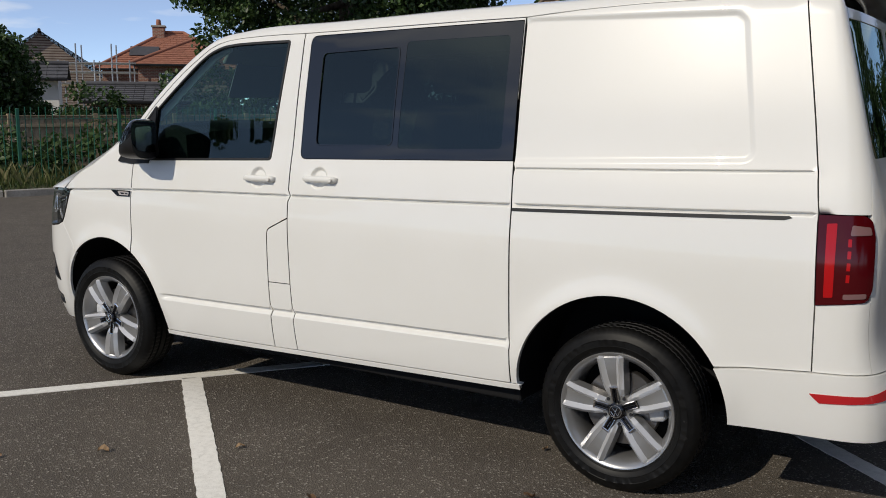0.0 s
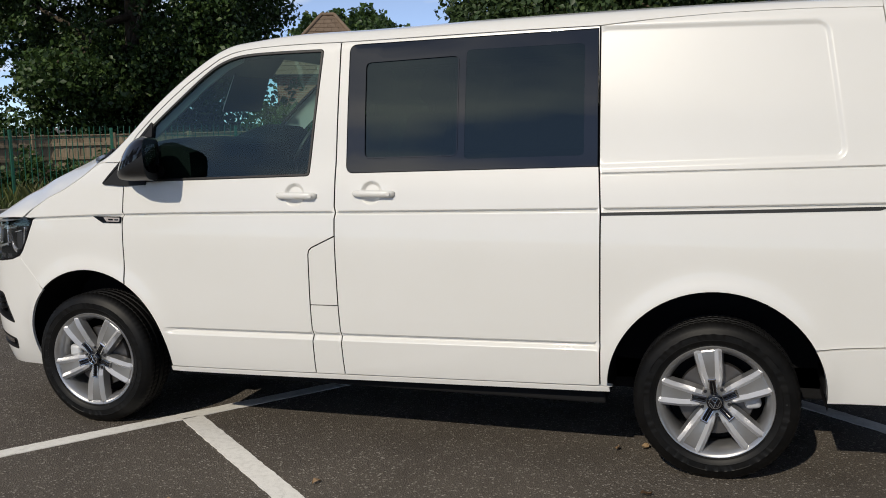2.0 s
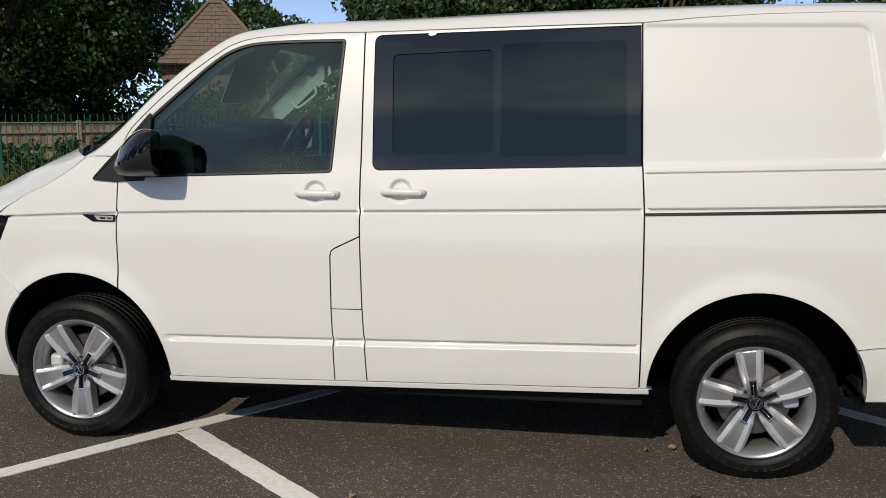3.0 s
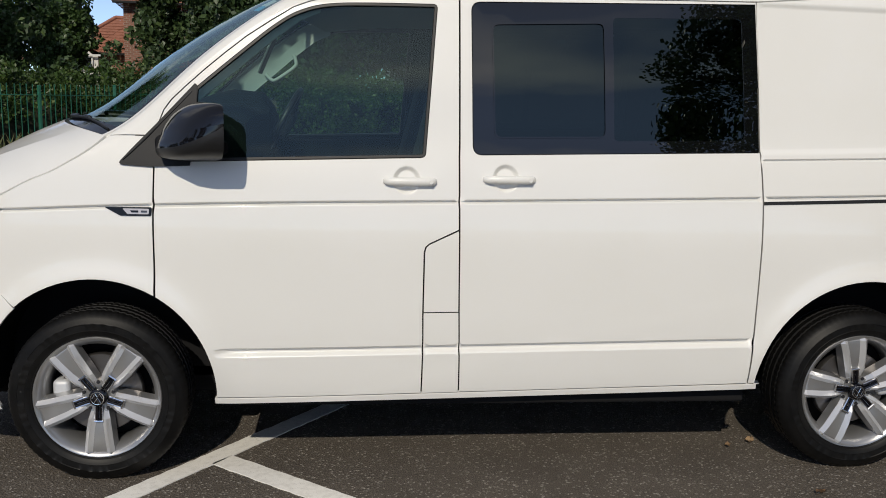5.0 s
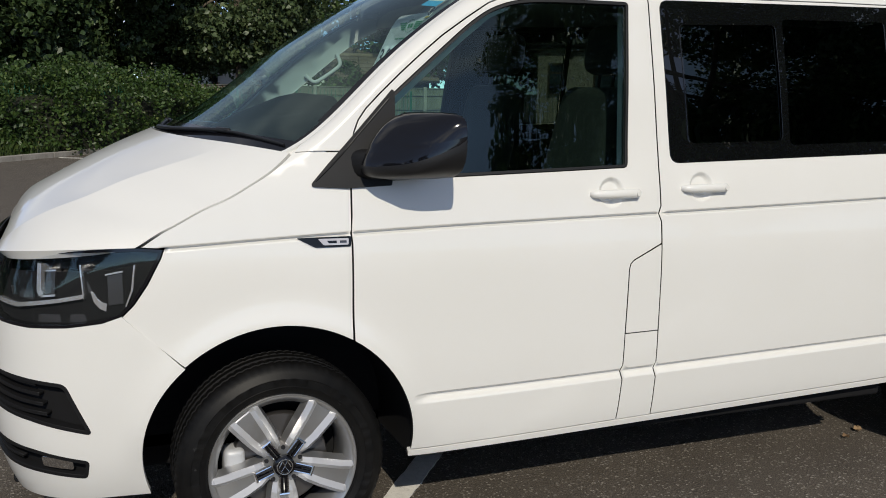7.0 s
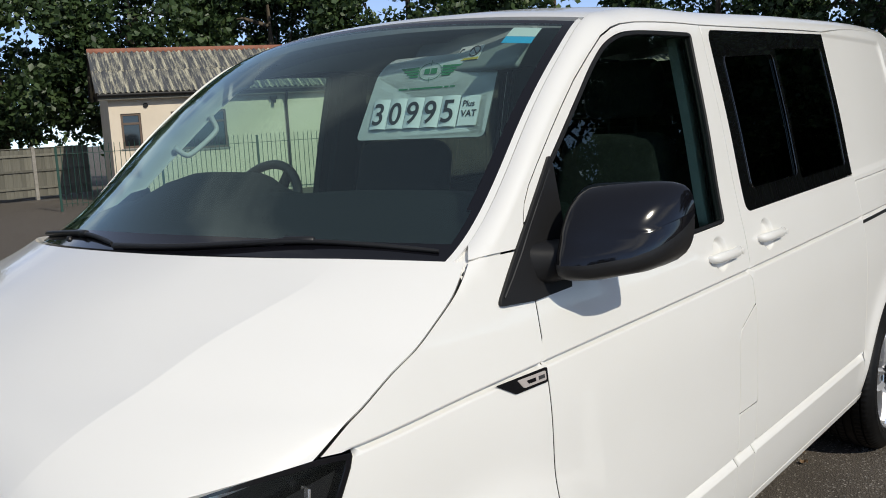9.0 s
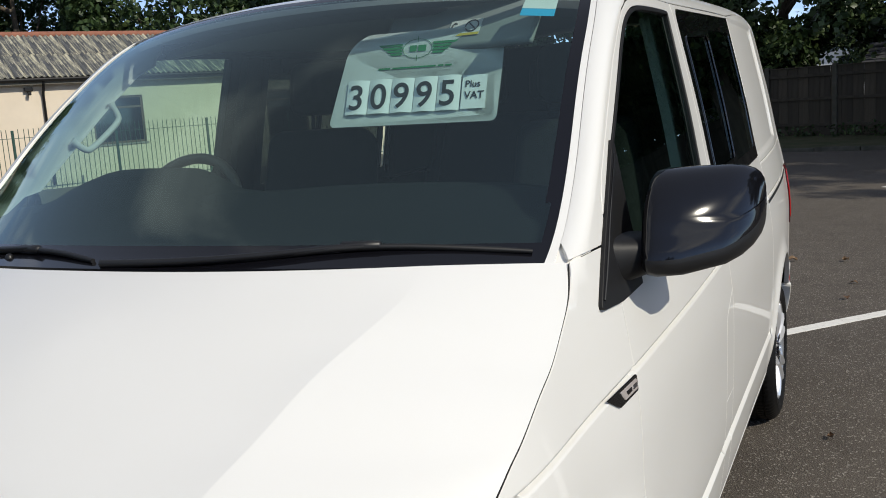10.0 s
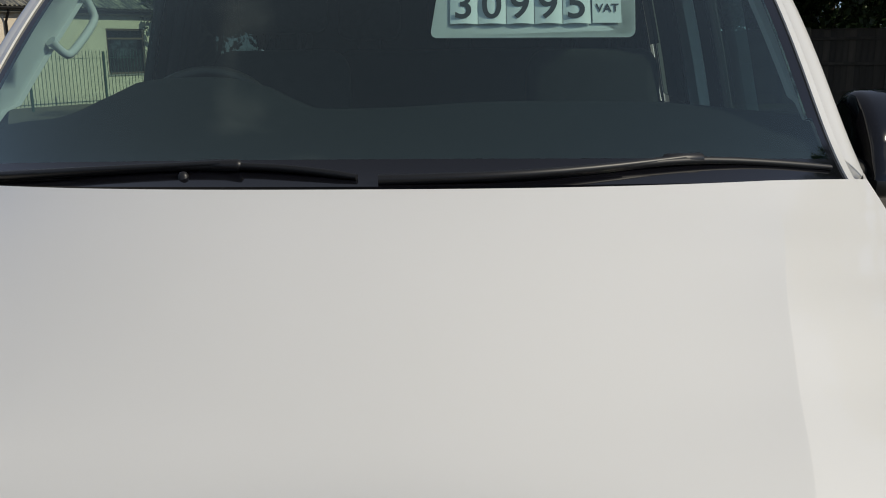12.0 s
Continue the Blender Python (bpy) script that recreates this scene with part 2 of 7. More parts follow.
class Spline:
    """Natural cubic spline through knots; works on arrays and goes on straight outside."""

    def __init__(self, xs, ys):
        x, y = np.array(xs, float), np.array(ys, float)
        n, h = len(x), np.diff(x)
        a, b = np.eye(n), np.zeros(n)
        for i in range(1, n - 1):
            a[i, i - 1], a[i, i], a[i, i + 1] = h[i - 1], 2 * (h[i - 1] + h[i]), h[i]
            b[i] = 6 * ((y[i + 1] - y[i]) / h[i] - (y[i] - y[i - 1]) / h[i - 1])
        self.x, self.y, self.h, self.m = x, y, h, np.linalg.solve(a, b)
        self.s0 = (y[1] - y[0]) / h[0] - h[0] * (2 * self.m[0] + self.m[1]) / 6
        self.s1 = (y[-1] - y[-2]) / h[-1] + h[-1] * (2 * self.m[-1] + self.m[-2]) / 6

    def __call__(self, v):
        v = np.asarray(v, float)
        c = np.clip(v, self.x[0], self.x[-1])
        i = np.clip(np.searchsorted(self.x, c) - 1, 0, len(self.h) - 1)
        h, x0, x1 = self.h[i], self.x[i], self.x[i + 1]
        p, q = (x1 - c) / h, (c - x0) / h
        out = p * self.y[i] + q * self.y[i + 1] + ((p ** 3 - p) * self.m[i] + (q ** 3 - q) * self.m[i + 1]) * h * h / 6
        return out + np.where(v < self.x[0], (v - self.x[0]) * self.s0, 0) + np.where(v > self.x[-1], (v - self.x[-1]) * self.s1, 0)


def smooth01(v):
    v = np.clip(v, 0, 1)
    return v * v * (3 - 2 * v)


def dense(points, step=0.03, closed=True):
    """The points with more of them set in along each edge."""
    out, n = [], len(points)
    for k in range(n if closed else n - 1):
        a, b = np.array(points[k], float), np.array(points[(k + 1) % n], float)
        m = max(1, int(math.ceil(np.linalg.norm(b - a) / step)))
        out += [tuple(a + (b - a) * i / m) for i in range(m)]
    if not closed:
        out.append(tuple(points[-1]))
    return out


def rounded(points, radius, segs=5, only=None):
    """A polygon with its corners rounded off."""
    out, n = [], len(points)
    for k in range(n):
        if only is not None and k not in only:
            out.append(tuple(points[k]))
            continue
        p = np.array(points[k], float)
        a, b = np.array(points[k - 1], float) - p, np.array(points[(k + 1) % n], float) - p
        la, lb = np.linalg.norm(a), np.linalg.norm(b)
        r = min(radius, la * 0.45, lb * 0.45)
        p0, p1 = p + a / la * r, p + b / lb * r
        for i in range(segs + 1):
            f = i / segs
            out.append(tuple((1 - f) ** 2 * p0 + 2 * f * (1 - f) * p + f * f * p1))
    return out


def area2(points):
    p = np.array(points)
    q = np.roll(p, -1, 0)
    return float((p[:, 0] * q[:, 1] - q[:, 0] * p[:, 1]).sum())


def inset(points, gap):
    """Draw a polygon in by a small gap."""
    p = np.array(points, float)
    if area2(points) < 0:
        p = p[::-1]
    a, b = p - np.roll(p, 1, 0), np.roll(p, -1, 0) - p
    na, nb = np.stack([-a[:, 1], a[:, 0]], 1), np.stack([-b[:, 1], b[:, 0]], 1)
    na /= np.linalg.norm(na, axis=1)[:, None] + 1e-9
    nb /= np.linalg.norm(nb, axis=1)[:, None] + 1e-9
    m = na + nb
    m /= np.maximum((m * na).sum(1), 0.35)[:, None]
    return [tuple(v) for v in p + m * gap]


def inside(points, poly):
    p, q = np.asarray(points, float), np.array(poly, float)
    hit = np.zeros(len(p), bool)
    for a, b in zip(q, np.roll(q, -1, 0)):
        cross = (a[1] > p[:, 1]) != (b[1] > p[:, 1])
        with np.errstate(divide='ignore', invalid='ignore'):
            x = (b[0] - a[0]) * (p[:, 1] - a[1]) / (b[1] - a[1]) + a[0]
        hit ^= cross & (p[:, 0] < x)
    return hit


def near_edge(points, poly, d):
    p, q = np.asarray(points, float), np.array(poly, float)
    best = np.full(len(p), 9.0)
    for a, b in zip(q, np.roll(q, -1, 0)):
        ab = b - a
        t = np.clip(((p - a) @ ab) / max(ab @ ab, 1e-12), 0, 1)
        best = np.minimum(best, np.linalg.norm(p - a - t[:, None] * ab, axis=1))
    return best < d


def triangulate(outline, holes=(), step=0.05, rows=(), edge=0.03):
    """Triangles of a polygon with holes, with inner points on a grid and on given lines."""
    loops = [dense(outline, edge)] + [dense(h, edge) for h in holes]
    o = np.array(loops[0])
    verts, edges = [], []
    for l in loops:
        k = len(verts)
        verts += l
        edges += [(k + i, k + (i + 1) % len(l)) for i in range(len(l))]

    def kept(pts, margin):
        ok = inside(pts, loops[0])
        for h in loops[1:]:
            ok &= ~inside(pts, h)
        for l in loops:
            ok &= ~near_edge(pts, l, margin)
        return ok
    lines = []
    for r in rows:
        if len(r) < 2:
            continue
        pts = np.array(r)
        ok = kept(pts, .0015)
        last = None
        for i, good in enumerate(ok):
            if good:
                verts.append(tuple(pts[i]))
                lines.append(tuple(pts[i]))
                if last == i - 1:
                    edges.append((len(verts) - 2, len(verts) - 1))
                last = i
    xs = np.arange(o[:, 0].min() + step / 2, o[:, 0].max(), step)
    zs = np.arange(o[:, 1].min() + step / 2, o[:, 1].max(), step)
    pts = np.array([(x, z) for x in xs for z in zs] or [(0, 0)]).reshape(-1, 2)
    ok = kept(pts, .35 * step)
    if lines:
        q = np.array(lines)
        for i in np.nonzero(ok)[0]:
            ok[i] = (np.abs(q - pts[i]).max(1) > .016).all()
    verts += [tuple(p) for p in pts[ok]]
    got = geometry.delaunay_2d_cdt([Vector(v) for v in verts], edges, [], 0, 1e-7)
    v2 = np.array([tuple(v) for v in got[0]])
    tri = [f for f in got[2] if len(f) == 3]
    mid = np.array([v2[list(f)].mean(0) for f in tri])
    keep = inside(mid, loops[0])
    for h in loops[1:]:
        keep &= ~inside(mid, h)
    tri = [f for f, k in zip(tri, keep) if k]
    return v2, tri


def boundary(tri):
    count = {}
    for f in tri:
        for i in range(3):
            count[(f[i], f[(i + 1) % 3])] = 1
    return [(a, b) for a, b in count if (b, a) not in count]

# ---- the van: one smooth skin, cut into panels ----
SIDE_W = Spline((.20, .28, .36, .45, .55, .70, .85, .98, 1.10, 1.20, 1.30, 1.50, 1.70, 1.85, 1.95), (.835, .872, .897, .912, .924, .933, .937, .935, .9205, .904, .882, .845, .803, .770, .748))
NOSE = [(-.857, 0), (-.85, .22), (-.83, .42), (-.795, .57), (-.74, .675), (-.66, .755), (-.56, .81), (-.45, .845), (-.345, .8718)]
TAIL = [(3.69, .9007), (3.77, .897), (3.83, .886), (3.868, .862), (3.89, .82), (3.905, .74), (3.92, .55), (3.93, .3), (3.935, 0)]


def taper(x):
    return .0341 * np.maximum(1.017 - x, 0) ** 2 + .035 * np.maximum(x - 2.7, 0) ** 2


def plan_knots():
    """The outline seen from above, by its length s; along the side s is x."""
    s, x, y = [], [], []
    back = [(-.345, .8718)] + NOSE[-2::-1]
    run, prev = -.345, back[0]
    front = []
    for p in back[1:]:
        run -= math.dist(p, prev)
        front.append((run, *p))
        prev = p
    for q in front[::-1]:
        s.append(q[0]), x.append(q[1]), y.append(q[2])
    s0 = s[0]
    s.insert(0, 2 * s0 - s[1]), x.insert(0, x[1]), y.insert(0, -y[1])
    for v in np.arange(-.345, 3.6, .263):
        s.append(float(v)), x.append(float(v)), y.append(float(.935 - taper(v)))
    run, prev = 3.69, TAIL[0]
    s.append(run), x.append(TAIL[0][0]), y.append(TAIL[0][1])
    for p in TAIL[1:]:
        run += math.dist(p, prev)
        s.append(run), x.append(p[0]), y.append(p[1])
        prev = p
    s1 = run
    s.append(s1 + (s1 - s[-2])), x.append(x[-2]), y.append(-y[-2])
    return s0, s1, Spline(s, x), Spline(s, y)


S_FRONT, S_REAR, PLAN_X, PLAN_Y = plan_knots()
NOSE_OFF = Spline((.15, .25, .35, .45, .55, .65, .75, .82, .88, .94, 1.0, 1.06), (-.07, -.02, .012, .03, .036, .036, .032, .027, .018, .004, -.012, -.035))
TAIL_OFF = Spline((.2, .35, .55, .62, .7, .9, 1.15, 1.35, 1.6, 1.9, 2.0), (.06, .065, .055, .03, .004, 0, -.02, -.075, -.14, -.205, -.22))
TOP_H = Spline((-1.7, -.8, -.4, -.15, .093, .351, .572, .70, .762, .85, 1.0, 1.34, 2.0, 2.5, 3.36, 3.65, 3.95, 4.3), (1.10, 1.10, 1.16, 1.245, 1.345, 1.575, 1.752, 1.832, 1.857, 1.872, 1.889, 1.899, 1.919, 1.930, 1.937, 1.929, 1.905, 1.89))
BELT_Z = Spline((-.341, .22, 1.345, 2.53, 3.69), (1.031, 1.060, 1.089, 1.116, 1.148))
HANDLES = ((1.159, 1.1635), (1.533, 1.175))
FAR = 1.03      # the far half, by which the body comes to its full width of 1.90 m
ARCH_F, ARCH_R, ARCH_RAD = (0.0, .352), (2.995, .362), .431


def top_radius(s):
    return .045 + .03 * smooth01((s - .55) / .4)


def swage_z(s):
    return .490 + (s - .445) * .0195


def sill_z(s):
    return .29 + (s - .42) * .0245


def skin_xyz(s, z, groove=True):
    """A point of the left side of the body: s along it, z up it (past the roof's edge z runs round the bend)."""
    s, z = np.asarray(s, float), np.asarray(z, float)
    e = 1e-3
    x, y = PLAN_X(s), PLAN_Y(s)
    dx, dy = PLAN_X(s + e) - PLAN_X(s - e), PLAN_Y(s + e) - PLAN_Y(s - e)
    ln = np.hypot(dx, dy)
    nx, ny = -dy / ln, dx / ln
    h, r = TOP_H(s), top_radius(s)
    th = np.clip((z - (h - r)) / r, 0, 1.6)
    zz = np.where(th > 0, h - r + r * np.sin(th), z)
    kf, kr, kb = smooth01((-.38 - s) / .55), smooth01((s - 3.60) / .20), smooth01((s - 3.72) / .30)
    off = (1 - kf - kr) * (SIDE_W(zz) - .935) + kf * NOSE_OFF(zz) - r * (1 - np.cos(th)) * (1 - kb)
    seam = np.interp(zz, (.596, 1.149, 1.291, 1.473, 1.861, 1.95), (3.706, 3.693, 3.679, 3.656, 3.60, 3.59))
    back = TAIL_OFF(zz) * smooth01((s - seam) / .38)
    draw = kr * (SIDE_W(zz) - .935) * np.clip(y / .88, 0, 1)
    mid = (1 - kf) * (1 - kr)
    # lower swage: drawn in above its line, swelling below
    q = zz - swage_z(s)
    along = smooth01((s - .42) / .08) * smooth01((2.56 - s) / .06)
    off = off + along * (.021 * smooth01((.014 - q) / .020) - .016 * smooth01((.031 - q) / .010))
    # swollen lips of the wheel arches
    for c in (ARCH_F, ARCH_R):
        d = np.hypot(s - c[0], zz - c[1]) - ARCH_RAD
        off = off + .016 * np.exp(-(np.maximum(d, 0) / .055) ** 2) * smooth01((zz - .30) / .2)
    # recessed blank panel behind the sliding door
    px = np.minimum(3.405 - (zz - 1.83) * .135 - s, 9)
    pz1, pz0 = 1.868 - (s - 2.51) * .014 - zz, zz - (1.283 + (s - 2.51) * .034)
    dd = np.minimum(np.minimum(px, pz1), pz0)
    rr = .05
    cx, cz = np.maximum(rr - px, 0), np.maximum(rr - np.minimum(pz1, pz0), 0)
    dd = np.where((cx > 0) & (cz > 0), rr - np.hypot(cx, cz), dd)
    off = off - .009 * smooth01((dd + .004) / .026) * (s > 2.5185 - (zz - 1.3) * .021) * (s < 3.7)
    for hx, hz in HANDLES:
        d = np.hypot(s - hx + .012, zz - hz - .004)
        off = off - .017 * smooth01((.054 - d) / .022)
    if groove:
        g = 1.25 * np.exp(-((zz - BELT_Z(s)) / .0047) ** 4) * smooth01((s + .36) / .02) * (s < 3.75)
        g = g + .7 * np.exp(-((zz - (1.2605 + (s - 2.512) * .0262)) / .0028) ** 4) * (s > 2.523) * (s < 3.75)
        off = off - .013 * g
    return np.stack([x + nx * off + back, -(y + ny * off + draw), zz], -1)


def skin(s, z, lift=0.0, groove=True):
    """Points and outward normals of the skin."""
    s, z = np.asarray(s, float), np.asarray(z, float)
    e = .0012
    p = skin_xyz(s, z, groove)
    n = np.cross(skin_xyz(s + e, z, groove) - skin_xyz(s - e, z, groove), skin_xyz(s, z + e, groove) - skin_xyz(s, z - e, groove))
    n /= np.linalg.norm(n, axis=1)[:, None] + 1e-12
    return p + n * lift, n


def feature_rows(s0, s1, z0, z1):
    """Lines of points along the grooves and steps, so that the mesh follows them."""
    xs = np.arange(s0 + .004, s1 - .002, .02)
    rows = []
    for d in (-.011, -.0068, -.0052, -.0036, 0, .0036, .0052, .0068, .011):
        rows.append([(x, float(BELT_Z(x)) + d) for x in xs if -.37 < x < 3.76])
    for d in (-.03, -.016, -.008, -.003, .003, .009, .014, .019, .022, .0245, .027, .0295, .032, .042, .06):
        rows.append([(x, swage_z(x) + d) for x in xs if .41 < x < 2.575])
    if s1 > 2.6:
        for d in (-.008, -.0042, -.003, -.0018, 0, .0018, .003, .0042, .008):
            rows.append([(x, 1.2605 + (x - 2.512) * .0262 + d) for x in xs if x > 2.52])
        for d in (-.006, 0, .007, .014, .022, .03):
            rows.append([(x, 1.868 - (x - 2.51) * .014 - d) for x in xs if 2.53 < x < 3.355])
            rows.append([(x, 1.283 + (x - 2.51) * .034 + d) for x in xs if 2.53 < x < 3.412])
            rows.append([(3.405 - (z - 1.83) * .135 - d, z) for z in np.arange(1.37, 1.80, .02)])
    if s1 > 2.6:
        for cs, cz_, a0 in ((3.358, 1.806, 0), (3.418, 1.363, -90)):
            for d in (.056, .05, .043, .036, .028, .02):
                rows.append([(cs + d * math.cos(radians(a)), cz_ + d * math.sin(radians(a))) for a in np.arange(a0 + 6, a0 + 86, 8)])
    for hx, hz in HANDLES:
        for d in (.012, .024, .031, .037, .043, .049, .054, .059):
            rows.append([(hx - .012 + d * math.cos(radians(a)), hz + .004 + d * math.sin(radians(a))) for a in np.arange(0, 361, 12)])
    for c in (ARCH_F, ARCH_R):
        for d in (.012, .025, .04, .06, .085, .12):
            rows.append([(c[0] + (ARCH_RAD + d) * math.cos(radians(a)), c[1] + (ARCH_RAD + d) * math.sin(radians(a))) for a in np.arange(24, 179, 4)])
    return [[p for p in r if s0 < p[0] < s1 and z0 < p[1] < z1] for r in rows]


def skin_panel(name, outline, material, parent, label="", holes=(), side=1, gap=.0034, lift=0.0, depth=.022, step=.05, fine=True, groove=True, edge=.03, lines=()):
    """A panel of the skin: its outline drawn in by the gap, with edges turned inwards. side 1: left, -1: right."""
    shape = inset(outline, gap)
    inner = [inset(h, -gap) for h in holes]
    o = np.array(shape)
    rows = feature_rows(o[:, 0].min(), o[:, 0].max(), o[:, 1].min(), o[:, 1].max()) if fine else lines
    v2, tri = triangulate(shape, inner, step, rows, edge)
    p, n = skin(v2[:, 0], v2[:, 1], lift, groove)
    verts, norms, faces, dark_walls = [*p], [*n], [tuple(f) for f in tri], []
    # edges turned inwards: a painted lip, then the depth of the gap
    edges = boundary(tri)
    turn_ = {}
    for a, b in edges:
        d = np.cross(p[b] - p[a], n[a])
        d = d / (np.linalg.norm(d) + 1e-12)
        for v in (a, b):
            turn_[v] = turn_.get(v, 0) + d
    lip, ring = min(depth, .003), {}
    for v, d in turn_.items():
        d = d / (np.linalg.norm(d) + 1e-12)
        ring[v] = len(verts)
        verts += [p[v] - n[v] * lip, p[v] - n[v] * depth]
        norms += [d, d]
    for a, b in edges:
        faces.append((b, a, ring[a], ring[b]))
        if depth > .01:
            dark_walls.append(len(faces))
            faces.append((ring[b], ring[a], ring[a] + 1, ring[b] + 1))
    verts, norms = np.array(verts), np.array(norms)
    if side < 0:
        verts[:, 1] *= -FAR
        norms[:, 1] *= -1
        faces = [f[::-1] for f in faces]
    ob = link_mesh(name, verts, faces, [material, RUBBER] if material is WHITE else material, parent, label, norms)
    if material is WHITE and name in ("front_wing", "front_door", "sliding_door", "fuel_flap", "pillar_foot"):
        # black on the gap walls behind the painted lip, as shade of the gap
        for k in dark_walls:
            ob.data.polygons[k].material_index = 1
    return ob


def arc(c, a0, a1, n=26, rad=ARCH_RAD):
    return [(c[0] + rad * math.cos(radians(a0 + (a1 - a0) * k / n)), c[1] + rad * math.sin(radians(a0 + (a1 - a0) * k / n))) for k in range(n + 1)]


def line_at(f, d, xs):
    return [(x, float(f(x)) + d) for x in xs]


DOOR_TOP = [(1.343, 1.849), (1.2, 1.849), (1.062, 1.846), (.93, 1.841), (.846, 1.832), (.785, 1.818), (.720, 1.793), (.64, 1.743), (.547, 1.680), (.470, 1.618), (.400, 1.558), (.33, 1.494), (.28, 1.445), (.253, 1.408), (.238, 1.37)]
B_SEAM = [(1.3455, 1.30), (1.3445, 1.255), (1.346, 1.088), (1.3475, .984)]
FLAP_TOP = [(1.3475, .984), (1.235, .930), (1.222, .918), (1.217, .898)]
FLAP_LEFT = [(1.217, .898), (1.2165, .665), (1.2195, .52), (1.2185, .334)]
B_LOW = [(1.3475, .984), (1.3535, .667), (1.359, .52), (1.3635, .338)]
R_SEAM = [(2.532, .367), (2.533, .60), (2.5325, .9), (2.531, 1.1), (2.522, 1.26), (2.519, 1.30), (2.507, 1.870)]
D_SEAM = [(3.706, .596), (3.704, .837), (3.693, 1.149), (3.679, 1.291), (3.656, 1.473), (3.600, 1.861), (3.596, 1.90)]
FRONT_WINDOW = rounded(rounded([(.350, 1.224), (.546, 1.231), (1.215, 1.253), (1.258, 1.817), (1.04, 1.815), (.90, 1.811), (.81, 1.801), (.72, 1.770), (.637, 1.714), (.50, 1.600), (.368, 1.487)], .08, 5, (4, 5, 6, 7, 8, 9)), .016, 4, (2, 3))
SIDE_WINDOW = rounded([(1.398, 1.2655), (2.5135, 1.293), (2.499, 1.856), (1.390, 1.831)], .035, 6, (0, 3))
SLIDER = rounded([(1.477, 1.327), (1.910, 1.336), (1.903, 1.772), (1.465, 1.755)], .03, 5)
SAIL = rounded([(.090, 1.206), (.21, 1.199), (.352, 1.206), (.372, 1.30), (.374, 1.497), (.366, 1.503), (.234, 1.360), (.15, 1.272)], .022, 4, (0, 4))


def top_z(s, deg):
    return float(TOP_H(s) - top_radius(s) + top_radius(s) * radians(deg))


FRONT_DOOR = [*FLAP_LEFT[::-1], *FLAP_TOP[::-1][1:-1], *B_SEAM[::-1], *DOOR_TOP, (.234, 1.351), (.222, 1.203), (.2205, 1.06), (.222, .88), *arc(ARCH_F, 58.8, -5, 16), *line_at(sill_z, .024, (.44, .6, .8, 1.0))]
SLIDING_DOOR = [*R_SEAM, (2.2, 1.866), (1.8, 1.858), (1.5, 1.852), *[DOOR_TOP[0]], *B_SEAM, *B_LOW[1:], *line_at(sill_z, .024, (1.5, 1.8, 2.1, 2.4))]
QUARTER = [*R_SEAM[::-1], (2.583, .367), *arc(ARCH_R, 179.5, 29, 30), (3.50, .582), *D_SEAM, (3.3, 1.906), (3.0, 1.902), (2.75, 1.890)]
WING_KNOTS = [(.051, 1.313), (-.016, 1.256), (-.087, 1.211), (-.155, 1.173), (-.226, 1.143), (-.304, 1.101), (-.346, 1.079), (-.409, 1.036)]
RAIL_X = Spline(np.linspace(0, 1, 8), [p[0] for p in WING_KNOTS[::-1]])
RAIL_Z = Spline(np.linspace(0, 1, 8), [p[1] for p in WING_KNOTS[::-1]])
WING_TOP = [(float(RAIL_X(u)), float(RAIL_Z(u))) for u in np.linspace(1, 0, 50)]
HEAD_EDGE = [(-.409, 1.036), (-.341, 1.031), (-.350, 1.005), (-.389, .929), (-.43, .868), (-.467, .830)]
WING = [(.222, .722), (.222, .88), (.2205, 1.06), (.222, 1.199), (.20, 1.313), *WING_TOP, *HEAD_EDGE[1:], (-.38, .748), *arc(ARCH_F, 132, 60.5, 18)]
PILLAR = [(.20, 1.313), (.222, 1.205), (.234, 1.351), *DOOR_TOP[::-1], (1.5, 1.852), (1.8, 1.858), (2.2, 1.866), (2.507, 1.870), (2.75, 1.890), (3.0, 1.902), (3.3, 1.906), (3.596, 1.90),
          *[(s, top_z(s, 78)) for s in (*np.arange(3.6, 1.1, -.1), *np.arange(1.1, .07, -.02))], (.051, 1.313)]

